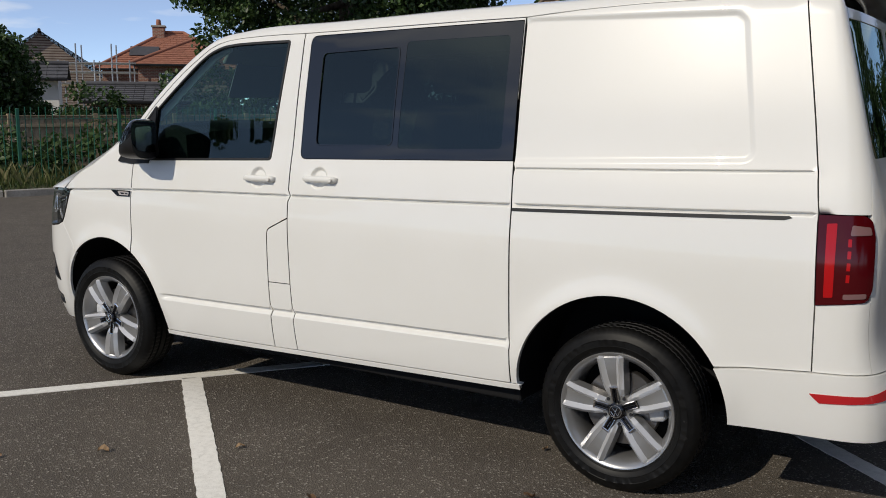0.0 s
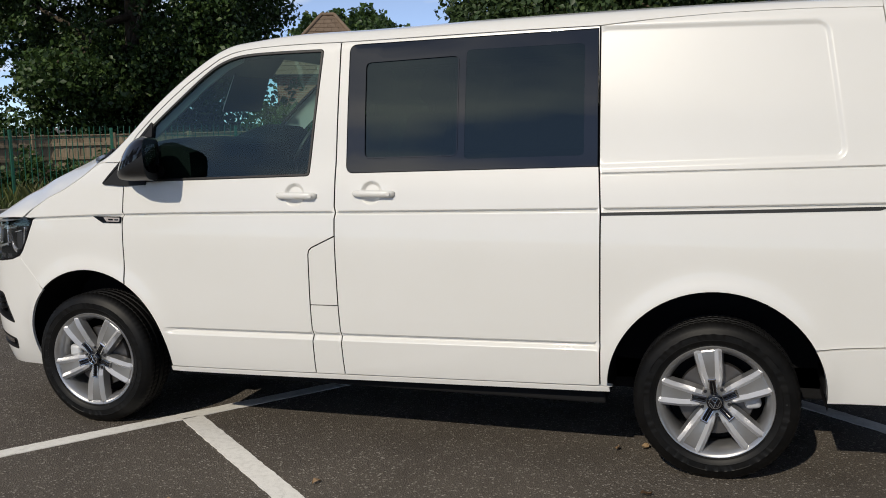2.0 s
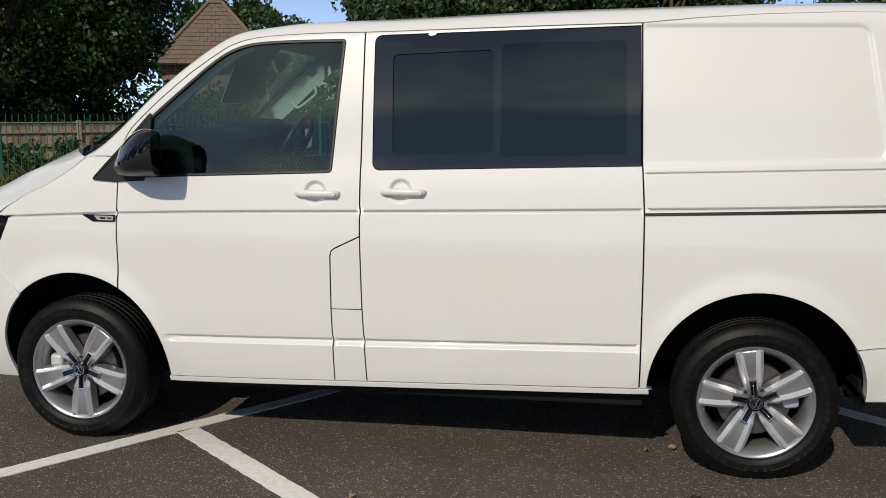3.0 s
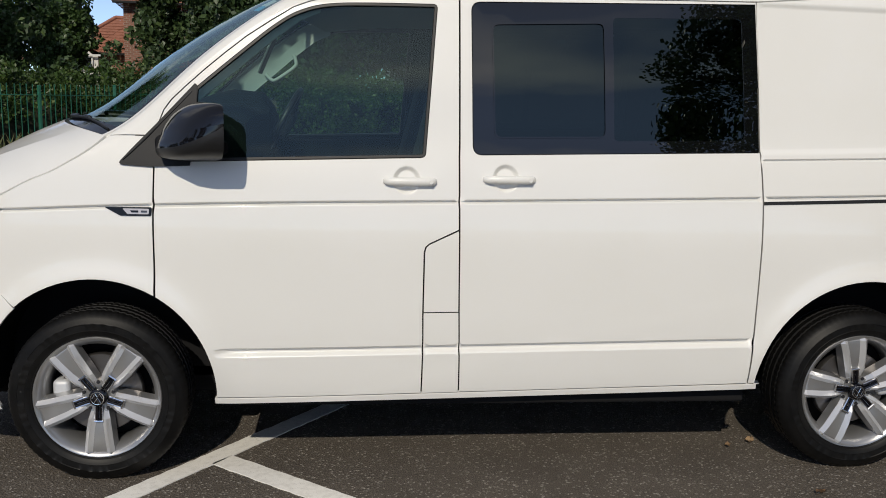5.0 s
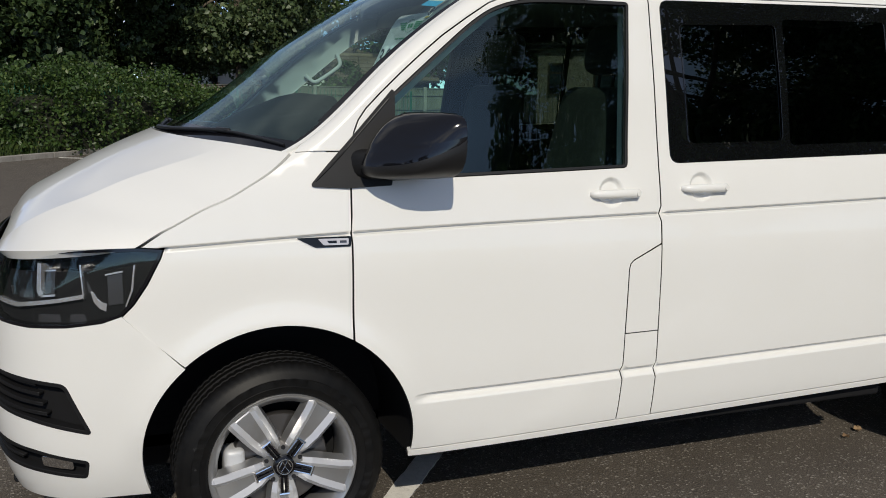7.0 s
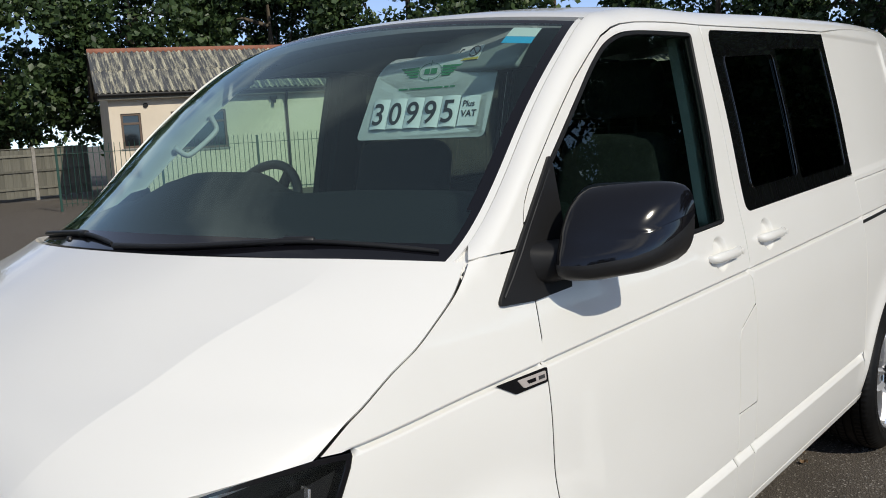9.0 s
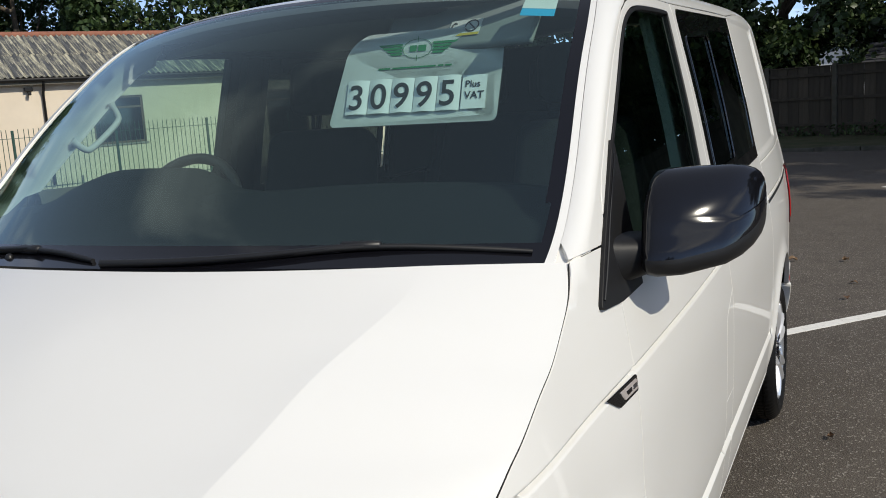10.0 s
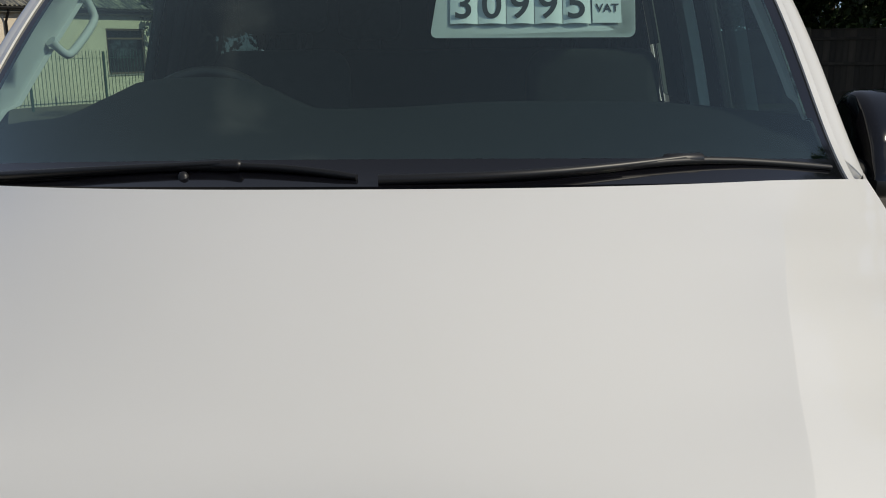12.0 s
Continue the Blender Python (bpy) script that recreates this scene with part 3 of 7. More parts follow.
BEND = [[(s, top_z(s, deg)) for s in np.arange(.09, 3.58, .025)] for deg in (-40, -20, -8, 0, 10, 20, 30, 40, 50, 60, 68, 74)]
van = thing("van", "white panel van with black side windows parked on a car park", "van")
for side in (1, -1):
    skin_panel("front_wing", WING, WHITE, van, side=side, gap=.0031, step=.03, edge=.015)
    door = skin_panel("front_door", FRONT_DOOR, WHITE, van, "white front door with tinted window", [FRONT_WINDOW], side)
    skin_panel("window_seal", FRONT_WINDOW, RUBBER, door, "black rubber window seal", [inset(FRONT_WINDOW, .0085)], side, .0, .003, fine=False, groove=False)
    skin_panel("window_glass", inset(FRONT_WINDOW, .010), DOORGLASS, door, "green-tinted door glass", (), side, .0, -.006, .002, .08, False, False)
    slide = skin_panel("sliding_door", SLIDING_DOOR, WHITE, van, "white sliding side door with dark privacy window", [SIDE_WINDOW], side)
    skin_panel("window_surround", SIDE_WINDOW, BLACKGLASS, slide, "black glazed window surround", [SLIDER, rounded([(1.94, 1.325), (2.455, 1.338), (2.445, 1.80), (1.935, 1.79)], .02)], side, .0005, -.001, .006, .08, False, False)
    skin_panel("slider_frame", SLIDER, BLACKGLASS, slide, "thin black slider frame", [inset(SLIDER, .005)], side, .0, .002, .008, .08, False, False)
    skin_panel("window_glass", inset(SLIDER, .004), PRIVACY, slide, "dark privacy glass", (), side, .0, -.006, .002, .1, False, False)
    skin_panel("window_glass", rounded([(1.936, 1.321), (2.459, 1.334), (2.449, 1.804), (1.931, 1.794)], .02), PRIVACY, slide, "dark privacy glass", (), side, .0, -.003, .002, .1, False, False)
    skin_panel("fuel_flap", [*FLAP_LEFT[:2], *B_LOW[1::-1], *FLAP_TOP[1:-1]], WHITE, van, side=side, gap=.0026)
    skin_panel("pillar_foot", [*FLAP_LEFT[1:], *B_LOW[:0:-1]], WHITE, van, side=side, gap=.0022)
    skin_panel("quarter_panel", QUARTER, WHITE, van, "white rear side panel with a recessed window blank", (), side)
    skin_panel("door_rail", [(2.534, 1.0915), (3.585, 1.1225), (3.611, 1.131), (3.600, 1.1375), (2.534, 1.1045)], RUBBER, van, "black sliding door rail", (), side, 0, .0016, .004, .05, False, False)
    skin_panel("side_sill", [*line_at(sill_z, 0, (.425, .8, 1.2, 1.6, 2.0, 2.4, 2.573)), *line_at(sill_z, .022, (2.570, 2.4, 2.0, 1.6, 1.2, .8, .424))], WHITE, van, side=side, gap=.0005, depth=.02, lift=.0015)
    skin_panel("roof_pillar", PILLAR, WHITE, van, side=side, gap=.0016, fine=False, edge=.02, step=.04, lines=BEND)
    skin_panel("mirror_sail", SAIL, PLASTIC, van, "black plastic mirror mount", (), side, 0, .009, .012, .05, False, False)
    lamp = skin_panel("side_indicator", rounded([(.046, 1.052), (.105, 1.021), (.2155, 1.022), (.2175, 1.054)], .006, 3), LAMPBLACK, van, "black and clear side indicator", (), side, 0, .004, .008, .03, False, False)
    skin_panel("lens", rounded([(.112, 1.048), (.130, 1.028), (.207, 1.028), (.208, 1.048)], .004, 3), AMBERCLEAR, lamp, "clear lens", (), side, 0, .006, .003, .03, False, False)
    skin_panel("lens_bar", [(.140, 1.0415), (.146, 1.034), (.170, 1.034), (.170, 1.0415)], LAMPBLACK, lamp, "dark lamp behind the lens", (), side, 0, .0075, .002, .03, False, False)
    skin_panel("lens_bar", [(.180, 1.0415), (.180, 1.034), (.201, 1.034), (.201, 1.0415)], LAMPGREY, lamp, "grey reflector behind the lens", (), side, 0, .0075, .002, .03, False, False)

# rear end
PILLAR_R = [*D_SEAM[2:], *[(q, top_z(q, 78)) for q in (3.598, 3.65, 3.70, 3.76, 3.82, 3.87)], (3.875, 1.55), (3.88, 1.30), (3.872, 1.152)]
TAIL_LAMP = rounded([(3.704, .837), (3.865, .858), (3.884, .90), (3.884, 1.08), (3.872, 1.135), (3.845, 1.152), (3.693, 1.149)], .012, 4, (1, 2, 3, 4, 5))
for side in (1, -1):
    skin_panel("rear_pillar", PILLAR_R, WHITE, van, side=side, gap=.0018, fine=False)
    skin_panel("rear_corner", [(3.706, .596), (3.89, .605), (3.885, .862), (3.865, .858), (3.704, .837)], WHITE, van, side=side, gap=.0018)
    tl = skin_panel("tail_lamp", TAIL_LAMP, REDDARK, van, "dark red tail lamp", (), side, .002, .006, .02, .03, False, False)
    skin_panel("brake_lamp", rounded([(3.729, .868), (3.758, .871), (3.757, 1.122), (3.724, 1.119)], .004, 3), REDLENS, tl, "bright red lens", (), side, 0, .008, .003, .02, False, False)
    for z in (.925, .965, 1.005, 1.045):
        skin_panel("brake_lamp", [(3.795, z), (3.806, z), (3.806, z + .026), (3.795, z + .026)], REDLENS, tl, "small red lens", (), side, 0, .008, .003, .02, False, False)
    skin_panel("reversing_lamp", rounded([(3.80, 1.082), (3.868, 1.086), (3.862, 1.112), (3.805, 1.118)], .006, 3), TAILCLEAR, tl, "smoky clear lens", (), side, 0, .009, .003, .02, False, False)
    skin_panel("reversing_lamp", rounded([(3.79, .867), (3.86, .873), (3.86, .890), (3.79, .884)], .005, 3), TAILCLEAR, tl, "smoky clear lens", (), side, 0, .009, .003, .02, False, False)
    skin_panel("tailgate", [(3.89, .605), (S_REAR, .62), (S_REAR, 1.86), (3.87, 1.86), (3.875, 1.55), (3.88, 1.30), (3.872, 1.152), (3.884, 1.08), (3.884, .90), (3.885, .862)], WHITE, van, side=side, gap=.0018, holes=[rounded([(3.935, 1.335), (S_REAR - .03, 1.335), (S_REAR - .03, 1.82), (3.915, 1.82)], .05, 5)], fine=False)
    skin_panel("rear_window", rounded([(3.928, 1.326), (S_REAR, 1.326), (S_REAR, 1.83), (3.907, 1.83)], .05, 5, (0, 3)), PRIVACY, van, "dark rear window", (), side, 0, -.004, .003, .1, False, False)
    bump_r = skin_panel("rear_bumper", [*arc(ARCH_R, 2, 29, 8), (3.50, .582), (3.706, .596), (3.89, .605), (S_REAR, .615), (S_REAR, .36), (3.95, .36), (3.425, .355)], WHITE, van, "white rear bumper with red reflectors", (), side, .002, .012, .05)
    skin_panel("reflector", rounded([(3.702, .523), (3.735, .492), (3.96, .518), (4.10, .545), (4.10, .585), (3.95, .556), (3.86, .532)], .004, 3), REFLECTOR, bump_r, "red strip reflector", (), side, 0, .015, .004, .03, False, False)
bm = bmesh.new()
for k in range(4):
    add_box(bm, 3.908, 3.916, -.62 + k * .05, -.585 + k * .05, 1.135, 1.165, .002)
part("badge_bars", bm, CHROME, van, "chrome model badge")

# near-black inner shell that closes the panel gaps and paints in their shade
SHELL_HOLES = [inset(FRONT_WINDOW, .004), inset(SIDE_WINDOW, .02)]
for side in (1, -1):
    outline = [(.30, 1.20), *arc(ARCH_F, 55, -4, 14, .445), *line_at(sill_z, .004, (.5, 1.0, 1.5, 2.0, 2.57)), *arc(ARCH_R, 181, 0, 30, .445), (3.9, .36), (S_REAR, .36), (S_REAR, 1.24), (4.05, 1.24), (3.96, 1.80), (3.7, 1.86),
               *[(s, top_z(s, 60)) for s in (3.5, 3.0, 2.5, 2.0, 1.5, 1.2, 1.0, .85, .75, .65, .55, .45, .35)], (.30, 1.45)]
    skin_panel("body_shell", outline, DARK, van, "near-black shell giving the panel gaps their shade", SHELL_HOLES, side, 0, -.026, .002, .1, False, False, .06)
    skin_panel("body_shell", [*arc(ARCH_F, 47, 175, 30, .445), (-.46, .30), (-1.0, .30), (S_FRONT, .30), (S_FRONT, .95), (-.95, .95), (-.5, .97), (-.36, 1.0), (-.10, 1.15), (.05, 1.27), (.34, 1.45)], DARK, van, "near-black shell giving the panel gaps their shade", (), side, 0, -.028, .002, .1, False, False, .06)


def grid_surface(f, us, vs):
    """Points and normals of a surface f(u, v) on a grid."""
    u, v = np.meshgrid(us, vs, indexing="ij")
    e = 1e-3
    p = f(u, v)
    p[..., 1] *= np.where(p[..., 1] > 0, FAR, 1.0)
    n = np.cross(f(u + e, v) - f(u - e, v), f(u, v + e) - f(u, v - e))
    n /= np.linalg.norm(n, axis=-1)[..., None] + 1e-12
    return p, np.where(n[..., 2:] < 0, -n, n)


def sheet(name, f, us, vs, material, parent, label="", lift=0.0, depth=.012, keep=None):
    p, n = grid_surface(f, us, vs)
    p = p + n * lift
    a, b = p.shape[:2]
    idx = np.arange(a * b).reshape(a, b)
    faces = []
    for i in range(a - 1):
        for j in range(b - 1):
            if keep is None or keep((us[i] + us[i + 1]) / 2, (vs[j] + vs[j + 1]) / 2):
                q = (idx[i, j], idx[i + 1, j], idx[i + 1, j + 1], idx[i, j + 1])
                flat = p.reshape(-1, 3)
                c = np.cross(flat[q[1]] - flat[q[0]], flat[q[3]] - flat[q[0]])
                faces.append(q if c @ n.reshape(-1, 3)[q[0]] > 0 else q[::-1])
    verts, norms = [*p.reshape(-1, 3)], [*n.reshape(-1, 3)]
    count = {(f_[i], f_[(i + 1) % 4]) for f_ in faces for i in range(4)}
    for x, y in list(count):
        if (y, x) not in count:
            k = len(verts)
            d = np.cross(verts[y] - verts[x], norms[x])
            d = d / (np.linalg.norm(d) + 1e-12)
            verts += [verts[x], verts[y], verts[y] - norms[y] * depth, verts[x] - norms[x] * depth]
            norms += [d] * 4
            faces.append((k + 1, k, k + 3, k + 2))
    return link_mesh(name, verts, faces, material, parent, label, norms)


# roof
EDGE_S = np.linspace(.03, 3.95, 240)
EDGE = skin_xyz(EDGE_S, np.array([top_z(q, 78) for q in EDGE_S]), False)
EX, EY, EZ = (Spline(EDGE_S, EDGE[:, k]) for k in range(3))


def roof_f(s, t):
    bow = .13 * np.exp(-np.maximum(s - .72, 0) / .5) - .06 * smooth01((s - 3.2) / .7)
    z = EZ(s) + (.042 + .012 * smooth01((s - .7) / 1.2)) * (1 - np.abs(t) ** 2.2)
    return np.stack([EX(s) - bow * (1 - t * t), EY(s) * t, z], -1)


sheet("roof", roof_f, np.linspace(.735, 3.60, 70), np.linspace(-1, 1, 41), WHITE, van, "white steel roof", depth=.03)
sheet("roof_end", roof_f, np.linspace(3.605, 3.93, 14), np.linspace(-1, 1, 31), WHITE, van, "white roof edge above the tailgate")


# windscreen
def screen_f(v, t):
    s = .035 + v * .69
    bow = .325 + (.135 - .325) * np.maximum(v, 0) ** 0.8
    return np.stack([EX(s) - bow * (1 - t * t) + .0 * t, EY(s) * t, EZ(s) - .004 + (.040 + .008 * v) * (1 - t * t)], -1)


def in_glass(v, t):
    return .075 < v < .955 and abs(t) < .956 + .01 * (v < .2)


VV = np.linspace(0.0, .99, 67)
TT = np.linspace(-1, 1, 161)
screen = sheet("windscreen", screen_f, VV, TT, GLASS, van, "green-tinted windscreen", 0, .004, in_glass)
sheet("windscreen_border", screen_f, VV, TT, GLOSS, screen, "black printed glass border", 0, .006, lambda v, t: not in_glass(v, t) and abs(t) < .988)
for side in (1, -1):
    sheet("pillar_edge", screen_f, np.linspace(-.02, .99, 68), np.linspace(.983, 1.0, 5) * side, WHITE, van, "white windscreen pillar edge", .004, .014)

# bonnet
MID_X = Spline((0, .1, .25, .45, .7, 1), (-.815, -.765, -.68, -.56, -.42, -.285))
MID_Z = Spline((0, .1, .25, .45, .7, 1), (.965, 1.072, 1.150, 1.218, 1.288, 1.346))
CREASE_T = Spline((0, .05, .1, .22, .4, .56, .7, 1), (.590, .607, .622, .642, .664, .688, .715, .75))
CREASE_H = Spline((0, .08, .15, .25, .4, .56, .7, .85, 1), (.004, .011, .016, .020, .0205, .0145, .0075, .002, 0))


def bonnet_f(v, t):
    a = np.abs(t)
    rx, rz = RAIL_X(v), RAIL_Z(v)
    ry = -skin_xyz(rx, rz, False)[..., 1]
    xf = -.812 + .405 * a ** 3.4
    k = (rx - MID_X(v)) * a ** (2.2 + 5.8 * (1 - v) ** 10)
    x = MID_X(v) + np.where(v < .999, k, k)
    crease = smooth01((1.0 - v) / .35)
    tc = CREASE_T(v)
    lo = .43 - .08 * crease
    low = lo * (np.minimum(a, tc) / tc) ** 2
    o = np.maximum(a - tc, 0) / (1 - tc)
    lin = .66 + .24 * crease
    outer = (1 - lo) * (o * lin + (1 - lin) * o ** 2)
    z = MID_Z(v) + (rz - MID_Z(v)) * (low + outer)
    z = z + CREASE_H(v) * np.where(a < tc, (a / tc) ** 4.5, 1 - o)
    return np.stack([x, ry * t, z], -1)


def bonnet_g(v, u):
    """The bonnet by columns that keep to its creases."""
    a = np.abs(u)
    tc = CREASE_T(v)
    return bonnet_f(v, np.sign(u) * np.where(a < .65, a / .65 * tc, tc + (a - .65) / .35 * (1 - tc)))


half = np.concatenate([np.linspace(.012, .60, 50), [.615, .63, .64, .646, .6495, .6505, .654, .66], np.linspace(.675, .9977, 40)])
sheet("bonnet", bonnet_g, np.linspace(0.0, .985, 90), np.concatenate([-half[::-1], half]), WHITE, van, "white bonnet with two pressed creases", .001, .03)

# added black beads: shade of the bonnet gaps; and body under its rear corners
for side in (1, -1):
    rail = [skin(np.array([p[0]]), np.array([p[1]]), -.0125, False)[0][0] for p in dense(WING_TOP, .03, False)]
    bm = bmesh.new()
    add_tube(bm, [(p[0], p[1] * (1 if side > 0 else -FAR), p[2]) for p in rail], .0032, 8)
    part("bonnet_seal", bm, RUBBER, van, "black bead added for the shade in the bonnet gap", 60)
    skin_panel("screen_corner", [(.02, 1.25), (.12, 1.25), (.17, 1.36), (.17, top_z(.17, 82)), (.08, top_z(.08, 86)), (.02, top_z(.02, 86))], WHITE, van, "white body corner under the windscreen", (), side, 0, -.007, .01, .04, False, False)

# ---- front of the van ----
HEAD_TOP = [(-.409, 1.036), (-.50, 1.034), (-.62, 1.028), (-.75, 1.018), (-.885, 1.000)]
HEAD_IN = [(-.905, .955), (-.93, .90), (-.955, .835)]
HEAD_LOW = [(-.93, .806), (-.85, .795), (-.74, .791), (-.62, .797), (-.52, .811), (-.467, .830)]
HEADLIGHT = [*HEAD_TOP, *HEAD_IN, *HEAD_LOW, *HEAD_EDGE[::-1][1:-1]]
GRILLE = [(-.885, 1.000), *HEAD_IN, (-1.05, .800), (-1.25, .797), (S_FRONT, .796), (S_FRONT, .985), (-1.25, .988), (-1.05, .993)]
OPEN_HI = rounded([(-.635, .627), (-.78, .640), (-.95, .652), (-1.2, .660), (S_FRONT + .002, .662), (S_FRONT + .002, .545), (-1.2, .543), (-.95, .535), (-.75, .505), (-.567, .466)], .02, 4, (0, 9))
OPEN_LO = rounded([(-.585, .377), (-.75, .408), (-.95, .430), (S_FRONT + .002, .440), (S_FRONT + .002, .350), (-.95, .345), (-.75, .333), (-.60, .318)], .015, 3, (0, 7))
BUMPER = [(-.467, .830), *HEAD_LOW[::-1][1:], HEAD_IN[-1], (-1.05, .800), (-1.25, .797), (S_FRONT, .796), (S_FRONT, .232), (-1.1, .232), (-.80, .236), (-.62, .240), (-.45, .246), *arc(ARCH_F, 194, 132.5, 16)]
for side in (1, -1):
    bf = skin_panel("front_bumper", BUMPER, WHITE, van, "white front bumper with black air intakes", [OPEN_HI, OPEN_LO], side, -.0016, .0015, .014, .04)
    for hole, z0, z1 in ((OPEN_HI, .535, .66), (OPEN_LO, .34, .435)):
        skin_panel("intake_back", inset(hole, -.012), PLASTIC, bf, "black intake back", (), side, 0, -.035, .002, .05, False, False)
        skin_panel("intake_frame", inset(hole, -.001), PLASTIC, bf, "black intake rim", [inset(hole, .010)], side, 0, .003, .036, .05, False, False)
    for k in range(4):
        z = .522 + k * .031
        skin_panel("intake_slat", [(-.70 - .01 * k, z), (-.95, z + .018), (S_FRONT, z + .024), (S_FRONT, z + .035), (-.95, z + .029), (-.70 - .01 * k, z + .010)], PLASTIC, bf, "", (), side, 0, -.006, .025, .06, False, False)
    for k in range(2):
        z = .365 + k * .03
        skin_panel("intake_slat", [(-.82, z), (S_FRONT, z + .01), (S_FRONT, z + .018), (-.82, z + .008)], PLASTIC, bf, "", (), side, 0, -.006, .025, .06, False, False)
    fog = skin_panel("fog_lamp", rounded([(-.64, .345), (-.74, .352), (-.74, .385), (-.64, .378)], .008, 3), CHROME, bf, "clear fog lamp", (), side, 0, -.004, .02, .03, False, False)
    # grille
    gr = skin_panel("grille", GRILLE, PLASTIC, van, "black front grille with chrome strips", (), side, .0015, -.016, .004, .05, False, False)
    for k, z in enumerate((.825, .868, .912, .955)):
        skin_panel("grille_bar", [(-.945 + .012 * k, z), (S_FRONT, z - .006), (S_FRONT, z + .012), (-.945 + .012 * k, z + .016)], GLOSS, gr, "", (), side, 0, .002, .02, .06, False, False)
        if k in (0, 2):
            skin_panel("chrome_strip", [(-.950 + .012 * k, z + .016), (S_FRONT, z + .012), (S_FRONT, z + .020), (-.950 + .012 * k, z + .023)], CHROME, gr, "chrome strip", (), side, 0, .005, .008, .06, False, False)
    # headlight: dark housing, reflectors, clear lens
    hl = skin_panel("headlight", HEADLIGHT, LAMPBLACK, van, "black headlight with clear lens", (), side, .003, -.055, .004, .04, False, False)
    skin_panel("rim", HEADLIGHT, GLOSS, hl, "black rim", [inset(HEADLIGHT, .012)], side, .0015, .001, .06, .05, False, False)
    skin_panel("lens", inset(HEADLIGHT, .004), LENS, hl, "clear lens", (), side, 0, .000, .003, .04, False, False)
    skin_panel("light_bar", [(-.945, .852), (-.80, .848), (-.66, .870), (-.580, .884), (-.572, .898), (-.66, .882), (-.80, .861), (-.945, .864)], LAMPCHROME, hl, "chrome light strip", (), side, 0, -.014, .03, .015, False, False)
    skin_panel("lamp_blade", [(-.700, .897), (-.712, .888), (-.722, .902), (-.728, .985), (-.717, .985), (-.709, .91)], LAMPCHROME, hl, "chrome blade", (), side, 0, -.010, .05, .015, False, False)
    skin_panel("lamp_box", [(-.668, .892), (-.698, .892), (-.700, .968), (-.670, .972)], LAMPGREY, hl, "bronze lamp box", (), side, 0, -.020, .03, .02, False, False)
    skin_panel("lamp_rim", [(-.664, .964), (-.702, .961), (-.702, .966), (-.664, .969)], LAMPCHROME, hl, "thin chrome rim", (), side, 0, -.016, .006, .02, False, False)
    skin_panel("lamp_rim", [(-.664, .890), (-.712, .884), (-.712, .890), (-.664, .896)], LAMPCHROME, hl, "thin chrome rim", (), side, 0, -.016, .006, .02, False, False)
    skin_panel("lamp_box", [(-.73, .872), (-.86, .880), (-.88, .905), (-.74, .900)], LAMPGREY, hl, "grey reflector step", (), side, 0, -.03, .02, .03, False, False)
    skin_panel("lamp_blade", [(-.572, .88), (-.577, .90), (-.586, .985), (-.582, .985)], LAMPCHROME, hl, "thin chrome blade", (), side, 0, -.010, .05, .015, False, False)
    skin_panel("lamp_box", [(-.524, .90), (-.566, .90), (-.578, .975), (-.53, .965)], LAMPGREY, hl, "grey reflector side", (), side, 0, -.03, .02, .02, False, False)
    skin_panel("lamp_box", [(-.462, .868), (-.505, .862), (-.507, .952), (-.464, .960)], LAMPGREY, hl, "grey reflector side", (), side, 0, -.022, .02, .02, False, False)
    skin_panel("reflector_bowl", [(-.512, .845), (-.530, .853), (-.547, .873), (-.556, .905), (-.548, .903), (-.538, .885), (-.524, .872), (-.510, .868)], LAMPCHROME, hl, "bright reflector bowl", (), side, 0, -.020, .025, .02, False, False)
    skin_panel("lamp_blade", [(-.462, .963), (-.512, .953), (-.512, .958), (-.462, .968)], LAMPCHROME, hl, "bright strip", (), side, 0, -.016, .008, .02, False, False)
    skin_panel("lamp_blade", [(-.425, .985), (-.432, .91), (-.452, .86), (-.456, .861), (-.438, .91), (-.429, .985)], LAMPCHROME, hl, "bright curved edge", (), side, 0, -.012, .03, .02, False, False)
    skin_panel("lamp_box", [(-.57, .812), (-.75, .806), (-.75, .830), (-.58, .836)], LAMPGREY, hl, "grey lower reflector", (), side, 0, -.03, .01, .03, False, False)

# round badge: a plain disc with a ring
bm = bmesh.new()
add_lathe(bm, [(.002, -.012), (.066, -.012), (.070, -.006), (.070, .02)], 40, "y")
badge = part("badge", bm, GLOSS, van, "round black and chrome badge", 40)
badge.matrix_basis = pose(-.873, 0, .892, 0, 0, -90) @ pose(0, 0, 0, 6, 0, 0)
bm = bmesh.new()
add_tube(bm, [(.064 * math.cos(a), -.012, .064 * math.sin(a)) for a in np.linspace(0, math.tau, 40, False)], .006, 8, True)
part("ring", bm, CHROME, badge, "chrome ring", 60)

# ---- wheels ----
R_T, R_RIM = .333, .234


